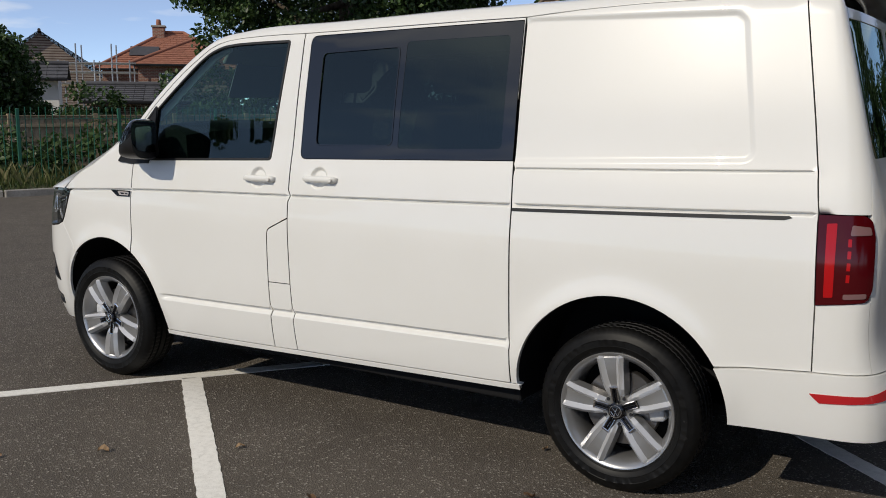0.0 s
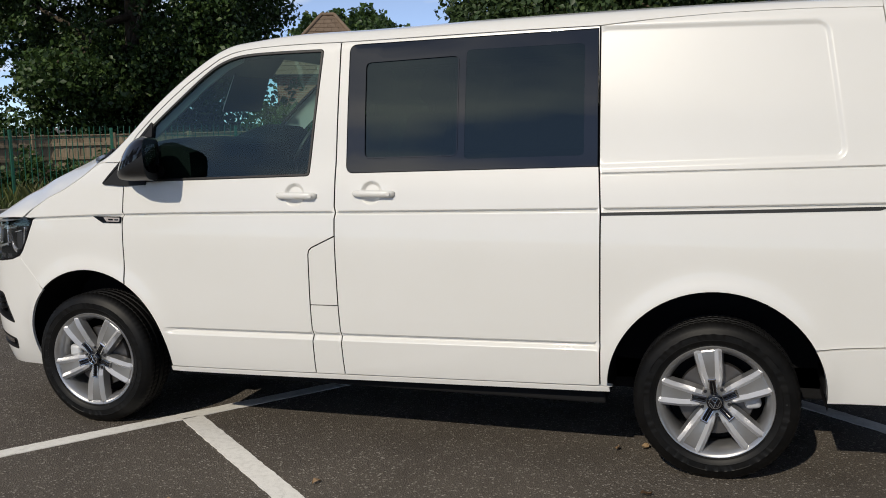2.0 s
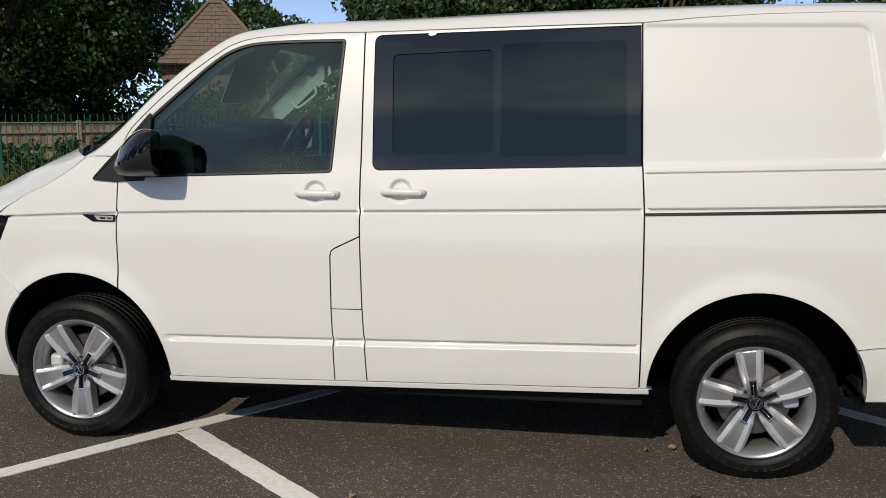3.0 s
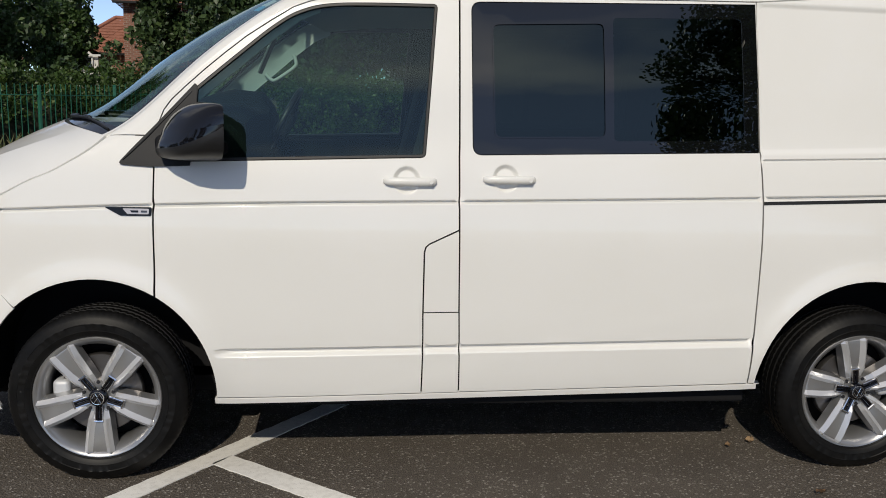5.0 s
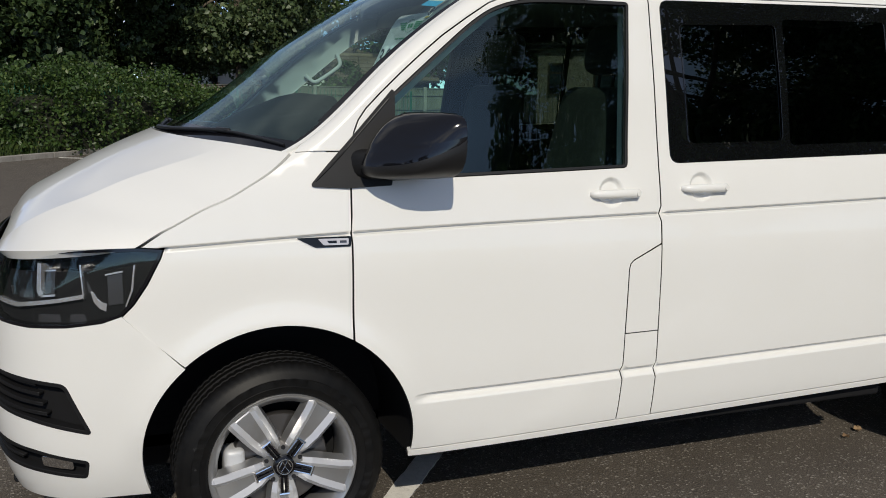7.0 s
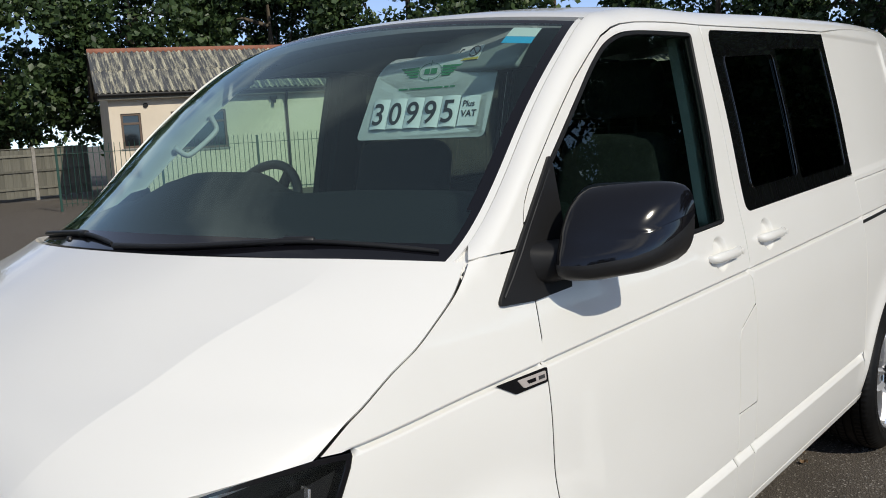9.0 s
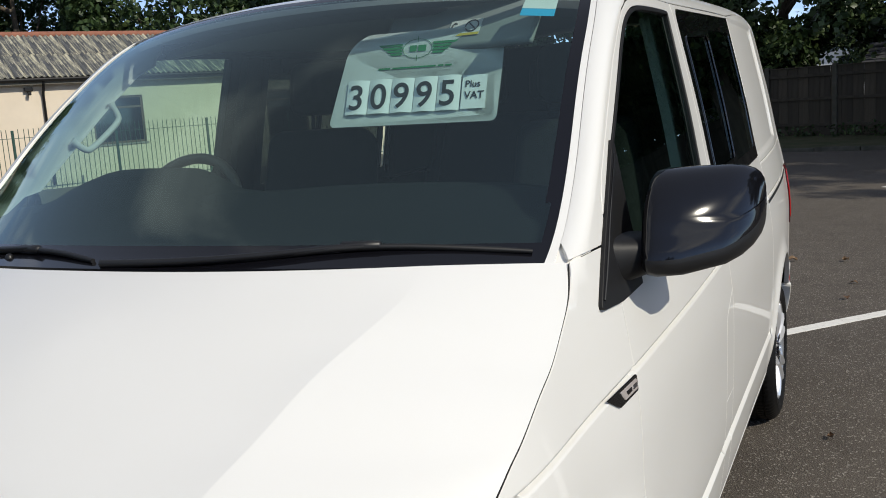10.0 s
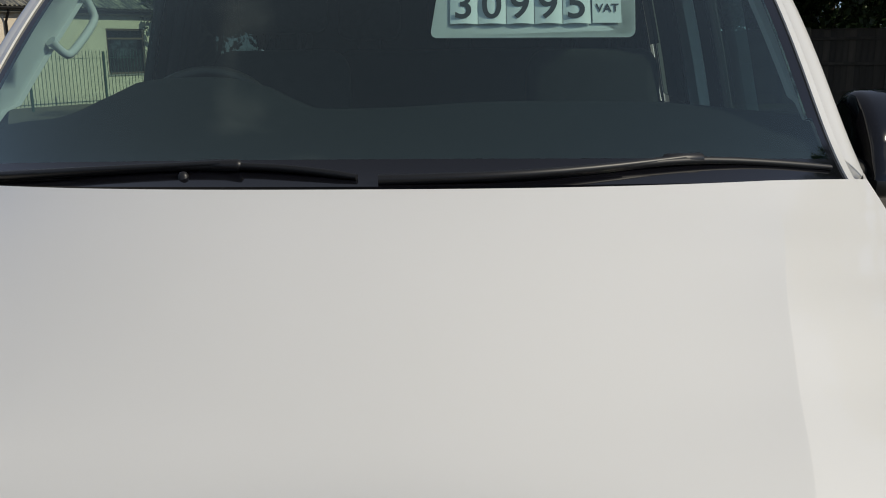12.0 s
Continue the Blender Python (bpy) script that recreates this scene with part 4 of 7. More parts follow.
def tyre_mesh():
    """One turned body; the shoulders carry narrow cuts all round."""
    prof = [(.222, .055), (.228, .088), (.236, .098), (.240, .1015), (.2425, .1015), (.245, .1035), (.258, .1085), (.262, .1100), (.2635, .1085), (.286, .1085), (.2885, .1105), (.291, .1085), (.306, .102), (.318, .094), (.3265, .084)]
    tread = [(.3315, .076), (.3325, .062), (.324, .060), (.324, .054), (R_T, .052), (R_T, .026), (.325, .024), (.325, .015), (R_T, .013)]
    full = prof + tread + [(r, -h) for r, h in (prof + tread)[::-1]]
    cut = {len(prof) - 1, len(prof), len(prof) + 1, len(prof) + 4, len(prof) + 5}
    cut |= {len(full) - 1 - k for k in cut}
    bm = bmesh.new()
    n = 240
    rings = []
    for k in range(n):
        a = math.tau * (k + (.28 if k % 3 == 2 else 0)) / n
        deep = .003 if k % 3 == 2 else 0.0
        wave = .0022 * (k % 24 in (3, 4, 5, 6, 9, 10, 11, 14, 15))
        ring = []
        for i, (r, h) in enumerate(full):
            q = r - (deep if i in cut else 0)
            hh = h + (wave * (1 if h > 0 else -1) if 9 <= min(i, len(full) - 1 - i) <= 9 else 0)
            ring.append(bm.verts.new((q * math.cos(a), -hh, q * math.sin(a))))
        rings.append(ring)
    for k in range(n):
        p, q = rings[k], rings[(k + 1) % n]
        for i in range(len(full) - 1):
            bm.faces.new((p[i], p[i + 1], q[i + 1], q[i]))
    return bm


SPOKE = ((.050, .027, -.072, .002), (.085, .037, -.088, .008), (.13, .044, -.095, .011), (.18, .049, -.098, .011), (.213, .053, -.096, .009), (.226, .054, -.090, .003))


def spoke_rows(bm, a, cut):
    """Rows of points across a spoke, from hub to rim; cut gives the points across it."""
    sec = []
    for r, w, y, ridge in SPOKE:
        row = []
        for t, yy in cut(w, y, ridge):
            row.append(bm.verts.new((r * math.cos(a) - t * math.sin(a), yy, r * math.sin(a) + t * math.cos(a))))
        sec.append(row)
    for k in range(len(sec) - 1):
        for i in range(len(sec[0]) - 1):
            bm.faces.new((sec[k][i], sec[k][i + 1], sec[k + 1][i + 1], sec[k + 1][i]))
    bm.faces.new(sec[0]), bm.faces.new(sec[-1][::-1])


def spoke_mesh(bm, a):
    """A broad spoke, sunk between its edges."""
    spoke_rows(bm, a, lambda w, y, g: [(-w - .010, y + .045), (-w - .003, y + .004), (-w + .014, y - g + .001), (-w + .020, y + .004), (0, y + .006), (w - .020, y + .004), (w - .014, y - g + .001), (w + .003, y + .004), (w + .010, y + .045)])


def ridge_mesh(bm, a, sg):
    """A polished facet along one edge of a spoke."""
    spoke_rows(bm, a, lambda w, y, g: [(sg * (w + .0035), y + .008), (sg * (w + .003), y + .003), (sg * (w - .011), y - g - .0035), (sg * (w - .027), y + .004)])


def build_wheel():
    w = new("wheel")
    w.empty_display_size = .1
    part("tyre", tyre_mesh(), TYRE, w, "black rubber tyre with tread", 35)
    bm = bmesh.new()
    add_lathe(bm, [(.214, .09), (.200, .05), (.195, -.02), (.205, -.075), (.219, -.090), (.227, -.099), (.2335, -.1005), (.2365, -.097), (.2355, -.086), (.225, -.07), (.22, .09)], 80, "y")
    rim = part("rim", bm, SILVER, w, "silver alloy rim", 40)
    for k in range(5):
        bm = bmesh.new()
        spoke_mesh(bm, radians(90 + 72 * k))
        part("spoke", bm, SILVER, w, "silver spoke", 12)
        for sg in (-1, 1):
            bm = bmesh.new()
            ridge_mesh(bm, radians(90 + 72 * k), sg)
            part("spoke_edge", bm, BRIGHT, w, "polished spoke edge", 12)
        bm = bmesh.new()
        a = radians(90 + 72 * k)
        d, t = Vector((math.cos(a), 0, math.sin(a))), Vector((-math.sin(a), 0, math.cos(a)))
        for sg in (-1, 1):
            add_tube(bm, [d * .036 + t * sg * .0065 + Vector((0, -.084, 0)), d * .092 + t * sg * .0065 + Vector((0, -.089, 0))], .0052, 8)
        part("spoke_slot", bm, GLOSS, w, "black slot", 40)
        bm = bmesh.new()
        for sg in (-1, 1):
            add_tube(bm, [d * .038 + t * sg * .0128 + Vector((0, -.086, 0)), d * .090 + t * sg * .0128 + Vector((0, -.092, 0))], .0028, 6)
        add_tube(bm, [d * .094 - t * .016 + Vector((0, -.092, 0)), d * .094 + t * .016 + Vector((0, -.092, 0))], .0045, 6)
        part("slot_rim", bm, POLISH, w, "polished slot rim", 40)
        bm = bmesh.new()
        add_lathe(bm, [(.0, -.010), (.006, -.010), (.0075, -.006), (.0075, .01)], 12, "y")
        bolt = part("wheel_bolt", bm, DARKMETAL, w, "dark bolt", 40)
        b = radians(90 + 36 + 72 * k)
        bolt.location = (.056 * math.cos(b), -.074, .056 * math.sin(b))
    bm = bmesh.new()
    add_lathe(bm, [(.0, -.075), (.05, -.078), (.062, -.080), (.066, -.07), (.066, -.04)], 40, "y")
    part("hub", bm, SILVER, w, "silver hub", 40)
    bm = bmesh.new()
    add_lathe(bm, [(.0, -.103), (.026, -.103), (.033, -.099), (.034, -.085)], 40, "y")
    cap = part("hub_cap", bm, GLOSS, w, "black hub cap with metal ring", 40)
    bm = bmesh.new()
    add_tube(bm, [(.024 * math.cos(a), -.1035, .024 * math.sin(a)) for a in np.linspace(0, math.tau, 32, False)], .0022, 6, True)
    for x0, z0, x1, z1 in ((-.012, .016, 0, -.002), (0, -.002, .012, .016), (-.019, .002, -.008, -.018), (-.008, -.018, 0, -.004), (0, -.004, .008, -.018), (.008, -.018, .019, .002)):
        add_tube(bm, [(x0, -.1035, z0), (x1, -.1035, z1)], .002, 6)
    part("ring", bm, POLISH, w, "metal ring and bars", 60)
    bm = bmesh.new()
    add_lathe(bm, [(.06, -.030), (.150, -.032), (.153, -.028), (.153, .0), (.06, .0)], 64, "y")
    part("brake_disc", bm, DISC, w, "grey brake disc", 40)
    bm = bmesh.new()
    add_box(bm, .112, .178, -.055, .03, -.055, .065, .018, 3)
    part("caliper", bm, CALIPER, w, "grey brake caliper", 40)
    bm = bmesh.new()
    add_lathe(bm, [(.0, .06), (.20, .06), (.205, .02)], 48, "y")
    part("wheel_back", bm, DARK, w, "dark wheel back", 40)
    w.parent = van
    return w


wheel = build_wheel()
FW, RW = (0.0, -.812, .331), (3.0, -.812, .331)
wheel.matrix_basis = pose(*FW) @ pose(0, 0, 0, 0, 180, 0)
for p, m in ((RW, pose(*RW, 0, -9, 0)), (0, pose(0, .812, .331, 0, 0, 180)), (0, pose(3.0, .812, .331, 0, 30, 180))):
    copy_thing(wheel, m)
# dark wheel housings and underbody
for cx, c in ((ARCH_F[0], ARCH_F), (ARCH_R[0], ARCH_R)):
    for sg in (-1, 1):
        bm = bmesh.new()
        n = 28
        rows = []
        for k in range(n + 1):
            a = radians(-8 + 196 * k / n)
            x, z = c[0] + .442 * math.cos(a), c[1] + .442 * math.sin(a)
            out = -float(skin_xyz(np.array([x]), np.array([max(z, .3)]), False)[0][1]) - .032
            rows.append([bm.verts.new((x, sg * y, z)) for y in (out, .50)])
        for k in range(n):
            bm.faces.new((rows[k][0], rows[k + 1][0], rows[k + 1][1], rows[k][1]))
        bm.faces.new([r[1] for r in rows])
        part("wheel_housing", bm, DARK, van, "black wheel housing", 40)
for nm, q in (("floor_pan", (.45, 2.55, -.84, .84, .27, .33)), ("engine_tray", (-.80, .45, -.50, .50, .22, .34)), ("rear_pan", (2.5, 3.9, -.50, .50, .25, .40)), ("rear_tray", (3.42, 3.9, -.8, .8, .36, .42)), ("front_axle", (-.12, .12, -.74, .74, .29, .35)), ("rear_axle", (2.9, 3.1, -.74, .74, .29, .37))):
    part(nm, box(*q, .01), DARK, van, "dark underbody part")

# ---- door handles ----
for side in (1, -1):
    for hx, hz, dn in ((1.159, 1.1635, "front"), (1.533, 1.175, "slide")):
        p, n = skin(np.array([hx + .12]), np.array([hz]), 0, False)
        p, n = Vector(p[0]), Vector(n[0])
        bm = bmesh.new()
        rows = []
        for fx, dep, ht in ((-.100, .010, .006), (-.092, .020, .012), (-.075, .027, .0145), (-.03, .031, .0155), (.03, .031, .0155), (.07, .029, .016), (.088, .024, .015), (.099, .014, .009)):
            q, _ = skin(np.array([hx + (.12 if fx > 0 else -.12)]), np.array([hz]), 0, False)
            c = Vector((hx + fx, q[0][1], hz))
            ring = []
            for k in range(10):
                a = math.tau * k / 10
                yy = dep - .011 + .0115 * math.sin(a)
                ring.append(bm.verts.new((c.x, (c.y - max(yy, -.012)) * (1 if side > 0 else -1), c.z + ht * math.cos(a))))
            rows.append(ring)
        for k in range(len(rows) - 1):
            for i in range(10):
                bm.faces.new((rows[k][i], rows[k][(i + 1) % 10], rows[k + 1][(i + 1) % 10], rows[k + 1][i]))
        bm.faces.new(rows[0]), bm.faces.new(rows[-1])
        hd = part("door_handle", bm, WHITE, van, "white pull handle", 60)
        bm = bmesh.new()
        add_lathe(bm, [(.0, 0), (.008, 0), (.009, .003)], 16, "y")
        lk = part("lock", bm, WHITE, hd, "white lock cover", 40)
        lk.location = (hx + .078, (p.y - .033) * (1 if side > 0 else -1), hz)

# ---- mirrors ----
SAIL_EDGE = [(.112, 1.222), (.15, 1.257), (.20, 1.307), (.25, 1.362), (.30, 1.415), (.355, 1.474)]

def build_mirror():
    m = new("door_mirror")
    m.empty_display_size = .1
    m.parent = van
    tagged(m, "gloss black door mirror")
    # housing: one rounded side profile, drawn in towards both ends
    knots = [(.440, 1.240), (.525, 1.243), (.548, 1.275), (.549, 1.350), (.543, 1.408), (.515, 1.434), (.455, 1.439), (.400, 1.426), (.350, 1.398), (.310, 1.360), (.281, 1.318), (.264, 1.287), (.264, 1.262), (.285, 1.246), (.345, 1.240)]
    m_ = len(knots)
    prof = []
    for k in range(m_):
        p0, p1, p2, p3 = (np.array(knots[(k + d) % m_]) for d in (-1, 0, 1, 2))
        for q in (0, .25, .5, .75):
            prof.append(tuple(.5 * (2 * p1 + (p2 - p0) * q + (2 * p0 - 5 * p1 + 4 * p2 - p3) * q * q + (3 * p1 - p0 - 3 * p2 + p3) * q ** 3)))
    n = len(prof)
    ends = [radians(a) for a in (88, 80, 70, 58, 45, 30, 15, 0)]
    secs = [(-.945 + .040 * math.sin(a) ** (2 / 3.2), math.cos(a) ** (2 / 3.2)) for a in ends]
    secs += [(-.97, 1), (-.99, 1)] + [(-.99 - .135 * math.sin(a) ** (2 / 4.2), math.cos(a) ** (2 / 4.2)) for a in ends[-2::-1]]
    grid = []
    for y, f in secs:
        q = max(0.0, (-y - .99) / .135)
        skew = .30 * (y + 1.12)
        row = []
        for x, z in prof:
            g = (x - .264) / .284
            if x < .47:
                x = .47 + (x - .47) * (.25 + .75 * f)
            zz = 1.352 + (z - 1.352) * f
            if z < 1.33:
                zz += .024 * q ** 2 - .006 * (1 - q)
            sweep = .15 * max(0.0, (-y - .93) / .19) ** 1.4 * max(0.0, 1 - g) ** .7
            row.append((min(x + sweep, .53) - skew * max(0, g) - .022, y, zz))
        grid.append(row)
    low = [z < 1.287 for x, z in prof]
    cap, cup = bmesh.new(), bmesh.new()
    for target, want in ((cap, False), (cup, True)):
        cols = [i for i in range(n) if low[i] == want]
        first = next(i for i in cols if low[i - 1] != want)
        cols = [(first + k) % n for k in range(len(cols) + (1 if want else 0))]
        if not want:
            cols = [(first - 1) % n] + cols + [(cols[-1] + 1) % n]
        vid = [[target.verts.new(grid[k][i]) for i in cols] for k in range(len(grid))]
        for k in range(len(grid) - 1):
            for i in range(len(cols) - 1):
                target.faces.new((vid[k][i], vid[k][i + 1], vid[k + 1][i + 1], vid[k + 1][i]))
        for k in (0, len(grid) - 1):
            target.faces.new(vid[k])
        es = [e for e in target.edges if e.is_boundary]
        got = bmesh.ops.extrude_edge_only(target, edges=es)["geom"]
        mid = Vector((.42, -1.0, 1.34))
        for v in got:
            if isinstance(v, bmesh.types.BMVert):
                v.co = mid + (v.co - mid) * (.94 if want else .95)
    part("mirror_cap", cap, GLOSS, m, "gloss black mirror cap", 50)
    part("mirror_cup", cup, SATIN, m, "satin black lower shell", 50)
    bm = bmesh.new()
    rows = []
    for x0, x1, y, z0, z1 in ((.215, .365, -.858, 1.220, 1.322), (.235, .385, -.885, 1.226, 1.318), (.262, .43, -.915, 1.234, 1.315), (.280, .50, -.945, 1.242, 1.312)):
        ring = []
        for k in range(20):
            a = math.tau * k / 20
            c, s = math.cos(a), math.sin(a)
            ring.append(bm.verts.new(((x0 + x1) / 2 + (x1 - x0) / 2 * abs(c) ** .6 * (1 if c > 0 else -1), y, (z0 + z1) / 2 + (z1 - z0) / 2 * abs(s) ** .6 * (1 if s > 0 else -1))))
        rows.append(ring)
    for k in range(3):
        for i in range(20):
            bm.faces.new((rows[k][i], rows[k][(i + 1) % 20], rows[k + 1][(i + 1) % 20], rows[k + 1][i]))
    part("mirror_arm", bm, PLASTIC, m, "black plastic arm", 60)
    bm = bmesh.new()
    vs = [bm.verts.new((.510 - .30 * (y + 1.12), y, z)) for y, z in ((-.955, 1.27), (-1.085, 1.285), (-1.095, 1.385), (-1.08, 1.40), (-.97, 1.405), (-.955, 1.39))]
    bm.faces.new(vs)
    bmesh.ops.solidify(bm, geom=bm.faces[:], thickness=.004)
    part("mirror_glass", bm, CHROME, m, "silvered mirror glass")
    return m


for side in (1, -1):
    rim_ = skin(np.array([p[0] for p in SAIL_EDGE]), np.array([p[1] for p in SAIL_EDGE]), .0095, False)[0]
    bm = bmesh.new()
    add_tube(bm, [(p[0], p[1] * side, p[2]) for p in rim_], .0028, 6)
    part("mount_edge", bm, SATIN, van, "raised edge of the mirror mount", 60)
mirror = build_mirror()
other = copy_thing(mirror, Matrix.Identity(4))
for o in (other, *other.children_recursive):
    if o.type == 'MESH':
        o.data = o.data.copy()
        o.data.transform(Matrix.Diagonal((1, -1, 1, 1)))
        o.data.flip_normals()

# ---- inside the van ----
def loft(rows, material, parent, name, label="", smooth=50, cap=True):
    bm_ = bmesh.new()
    rings = [[bm_.verts.new(p) for p in r] for r in rows]
    n = len(rings[0])
    for k in range(len(rings) - 1):
        for i in range(n):
            bm_.faces.new((rings[k][i], rings[k][(i + 1) % n], rings[k + 1][(i + 1) % n], rings[k + 1][i]))
    if cap:
        bm_.faces.new(rings[0][::-1]), bm_.faces.new(rings[-1])
    return part(name, bm_, material, parent, label, smooth)


# dashboard with a hump before the driver (on the far side)
rows = []
for y in np.linspace(-.80, .80, 33):
    hump = .070 * math.exp(-((y - .44) / .19) ** 4) + .012 * math.exp(-((y + .35) / .3) ** 4)
    edge = .02 * (abs(y) / .8) ** 4
    fwd = .20 * (abs(y) / .8) ** 2
    top = 1.415 - edge
    rows.append([(-.16 + fwd, y, 1.25), (-.14 + fwd, y, 1.305 - edge), (.12, y, top - .04 + hump * .38), (.28, y, top + hump * .74), (.36, y, top + hump), (.50, y, top - .012 + hump), (.545, y, top - .04 + hump * .5), (.55, y, 1.25), (.50, y, .95), (.30, y, .80), (.0, y, .9)])
loft(rows, DASH, van, "dashboard", "black plastic dashboard with an instrument hump", 40)
# steering wheel on the far side, leaning back
sw = new("steering_wheel")
sw.parent = van
tagged(sw, "black steering wheel")
sw.matrix_basis = pose(.59, .50, 1.318, 0, -62, 0)
bm = bmesh.new()
add_tube(bm, [(.19 * math.cos(a), .19 * math.sin(a), 0) for a in np.linspace(0, math.tau, 48, False)], .016, 10, True)
part("rim", bm, SATIN, sw, "black leather rim", 60)
bm = bmesh.new()
add_box(bm, -.07, .07, -.07, .07, -.05, -.01, .02, 3)
part("boss", bm, DASH, sw, "black centre boss", 60)
for a in (90, 210, 330):
    bm = bmesh.new()
    add_tube(bm, [(.06 * math.cos(radians(a)), .06 * math.sin(radians(a)), -.03), (.185 * math.cos(radians(a)), .185 * math.sin(radians(a)), 0)], .018, 8)
    part("spoke", bm, DASH, sw, "", 60)


def seat(y0, y1, x, name, label, heads, rake=14, back_h=.66):
    st = new(name)
    st.parent = van
    tagged(st, label)
    st.matrix_basis = pose(x, (y0 + y1) / 2, .84)
    w = (y1 - y0) / 2
    part("cushion", box(-.50, .04, -w, w, -.05, .12, .05, 3), CLOTH, st, "", 60)
    bm_ = box(-.07, .07, -w, w, 0, back_h, .055, 4)
    for v in bm_.verts:
        f = max(0, v.co.z / back_h)
        v.co.y *= 1 - .16 * f ** 3
    bk = part("backrest", bm_, CLOTH, st, "", 60)
    bk.matrix_basis = pose(.0, 0, .08, 0, rake, 0)
    for hy in heads:
        hb = part("headrest", box(-.05, .05, -.14, .14, 0, .19, .045, 4), CLOTH, st, "", 60)
        hb.matrix_basis = pose(.175, hy, back_h + .115, 0, rake * .5, 0)
        bm_ = bmesh.new()
        for k in (-.05, .05):
            add_tube(bm_, [(.16, hy + k, back_h + .02), (.175, hy + k, back_h + .14)], .007, 8)
        part("headrest_post", bm_, DARK, st, "", 60)
    st.parent = van
    return st


seat(-.70, -.25, 1.20, "passenger_seat", "dark cloth passenger seat", (0,), 14, .62)
seat(.24, .72, 1.20, "driver_seat", "dark cloth driver seat", (0,), 14, .63)
seat(-.62, .62, 2.45, "rear_bench", "dark cloth rear bench seat", (-.40, 0, .40), 12, .62)
# floor, headliner, pillar trims, bulkhead
part("cabin_floor", box(.46, 2.52, -.80, .80, .40, .44), DASH, van, "dark rubber floor")
part("rear_bulkhead", box(2.92, 2.95, -.72, .72, .84, 1.84), DASH, van, "dark bulkhead behind the rear seats")


def liner_f(s, t):
    p = roof_f(s, t)
    p[..., 2] -= .075
    p[..., 1] *= .93
    return p


sheet("headliner", liner_f, np.linspace(.80, 2.95, 24), np.linspace(-1, 1, 17), TRIM, van, "pale grey headlining", 0, -.02)
for side in (1, -1):
    # light trim inside the pillars, dark on the far B pillar, and the door cards
    skin_panel("pillar_trim", [(.30, 1.43), (.36, 1.44), (.50, 1.56), (.64, 1.68), (.74, 1.755), (.82, 1.79), *[(s, top_z(s, 100)) for s in (.82, .72, .60, .48, .36, .25, .15)], (.22, 1.38)], TRIM, van, "pale grey pillar trim", (), side, 0, -.045, .012, .06, False, False)
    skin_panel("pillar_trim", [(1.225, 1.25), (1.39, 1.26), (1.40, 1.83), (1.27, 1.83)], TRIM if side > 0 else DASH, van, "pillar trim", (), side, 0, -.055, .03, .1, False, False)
    skin_panel("door_card", [(.48, .45), (1.34, .42), (1.34, 1.25), (.40, 1.22), (.40, .80)], DASH, van, "dark inner door panel", (), side, 0, -.06, .02, .15, False, False)
    skin_panel("side_trim", [(1.36, .42), (2.50, .40), (2.50, .88), (2.9, .88), (2.9, 1.28), (1.36, 1.26)], DASH, van, "dark inner side panel", (), side, 0, -.06, .02, .15, False, False)
    skin_panel("side_trim", [(2.49, 1.26), (2.95, 1.26), (2.95, 1.85), (2.47, 1.85)], DASH, van, "dark inner side panel", (), side, 0, -.06, .02, .15, False, False)
# grab handle on the driver's pillar
a, na = skin(np.array([.475, .625]), np.array([1.575, 1.68]), -.056, False)
p0, p1 = Vector(a[0]), Vector(a[1])
inn = Vector((.028, .018, -.045))
pts = [p0, p0.lerp(p1, .06) + inn * .75, p0.lerp(p1, .25) + inn, p0.lerp(p1, .75) + inn, p0.lerp(p1, .94) + inn * .75, p1]
pts = [Vector((p.x, -p.y * FAR, p.z)) for p in pts]
fs = [Spline(np.linspace(0, 1, 6), [p[k] for p in pts]) for k in range(3)]
bm = bmesh.new()
add_tube(bm, [Vector([float(f_(q)) for f_ in fs]) for q in np.linspace(0, 1, 17)], [.013] + [.0095] * 15 + [.013], 10)
part("grab_handle", bm, TRIM, van, "pale grey grab handle", 60)
VISOR = mat("visor_grey", (0.24, 0.25, 0.25), 0.8)
bump(VISOR, 500, 0.15, 0.001)
# passenger sun visor folded down behind the screen
vis = part("sun_visor", box(-.012, .012, -.22, .22, -.06, .085, .011, 3), VISOR, van, "pale grey sun visor", 60)
vis.matrix_basis = pose(.675, -.375, 1.775, 0, 40, -6)
YEL = mat("label_yellow", (0.62, 0.45, 0.06), .6)
LAB = mat("label_white", (0.66, 0.66, 0.64), .6)
INK = mat("label_ink", (0.03, 0.03, 0.035), .6)
wl = new("warning_label")
wl.parent = vis
wl.matrix_basis = pose(-.0135, 0, 0)
part("backing", box(-.001, .0, -.07, .02, -.028, .024), LAB, wl, "white warning label")
part("strip", box(-.0016, -.001, -.07, .02, -.028, -.020), YEL, wl, "yellow strip")
bm = bmesh.new()
add_tube(bm, [(-.002, -.045 + .018 * math.cos(a), .002 + .018 * math.sin(a)) for a in np.linspace(0, math.tau, 24, False)], .0018, 6, True)
add_tube(bm, [(-.002, -.057, -.010), (-.002, -.033, .014)], .0018, 6)
part("pictogram", bm, INK, wl, "dark round pictogram")
bm = bmesh.new()
add_tube(bm, [(-.002, .005 + .008 * math.cos(a), .002 + .012 * math.sin(a)) for a in np.linspace(-2.2, 2.2, 12)], .0018, 6)
part("pictogram", bm, INK, wl, "dark seat pictogram")
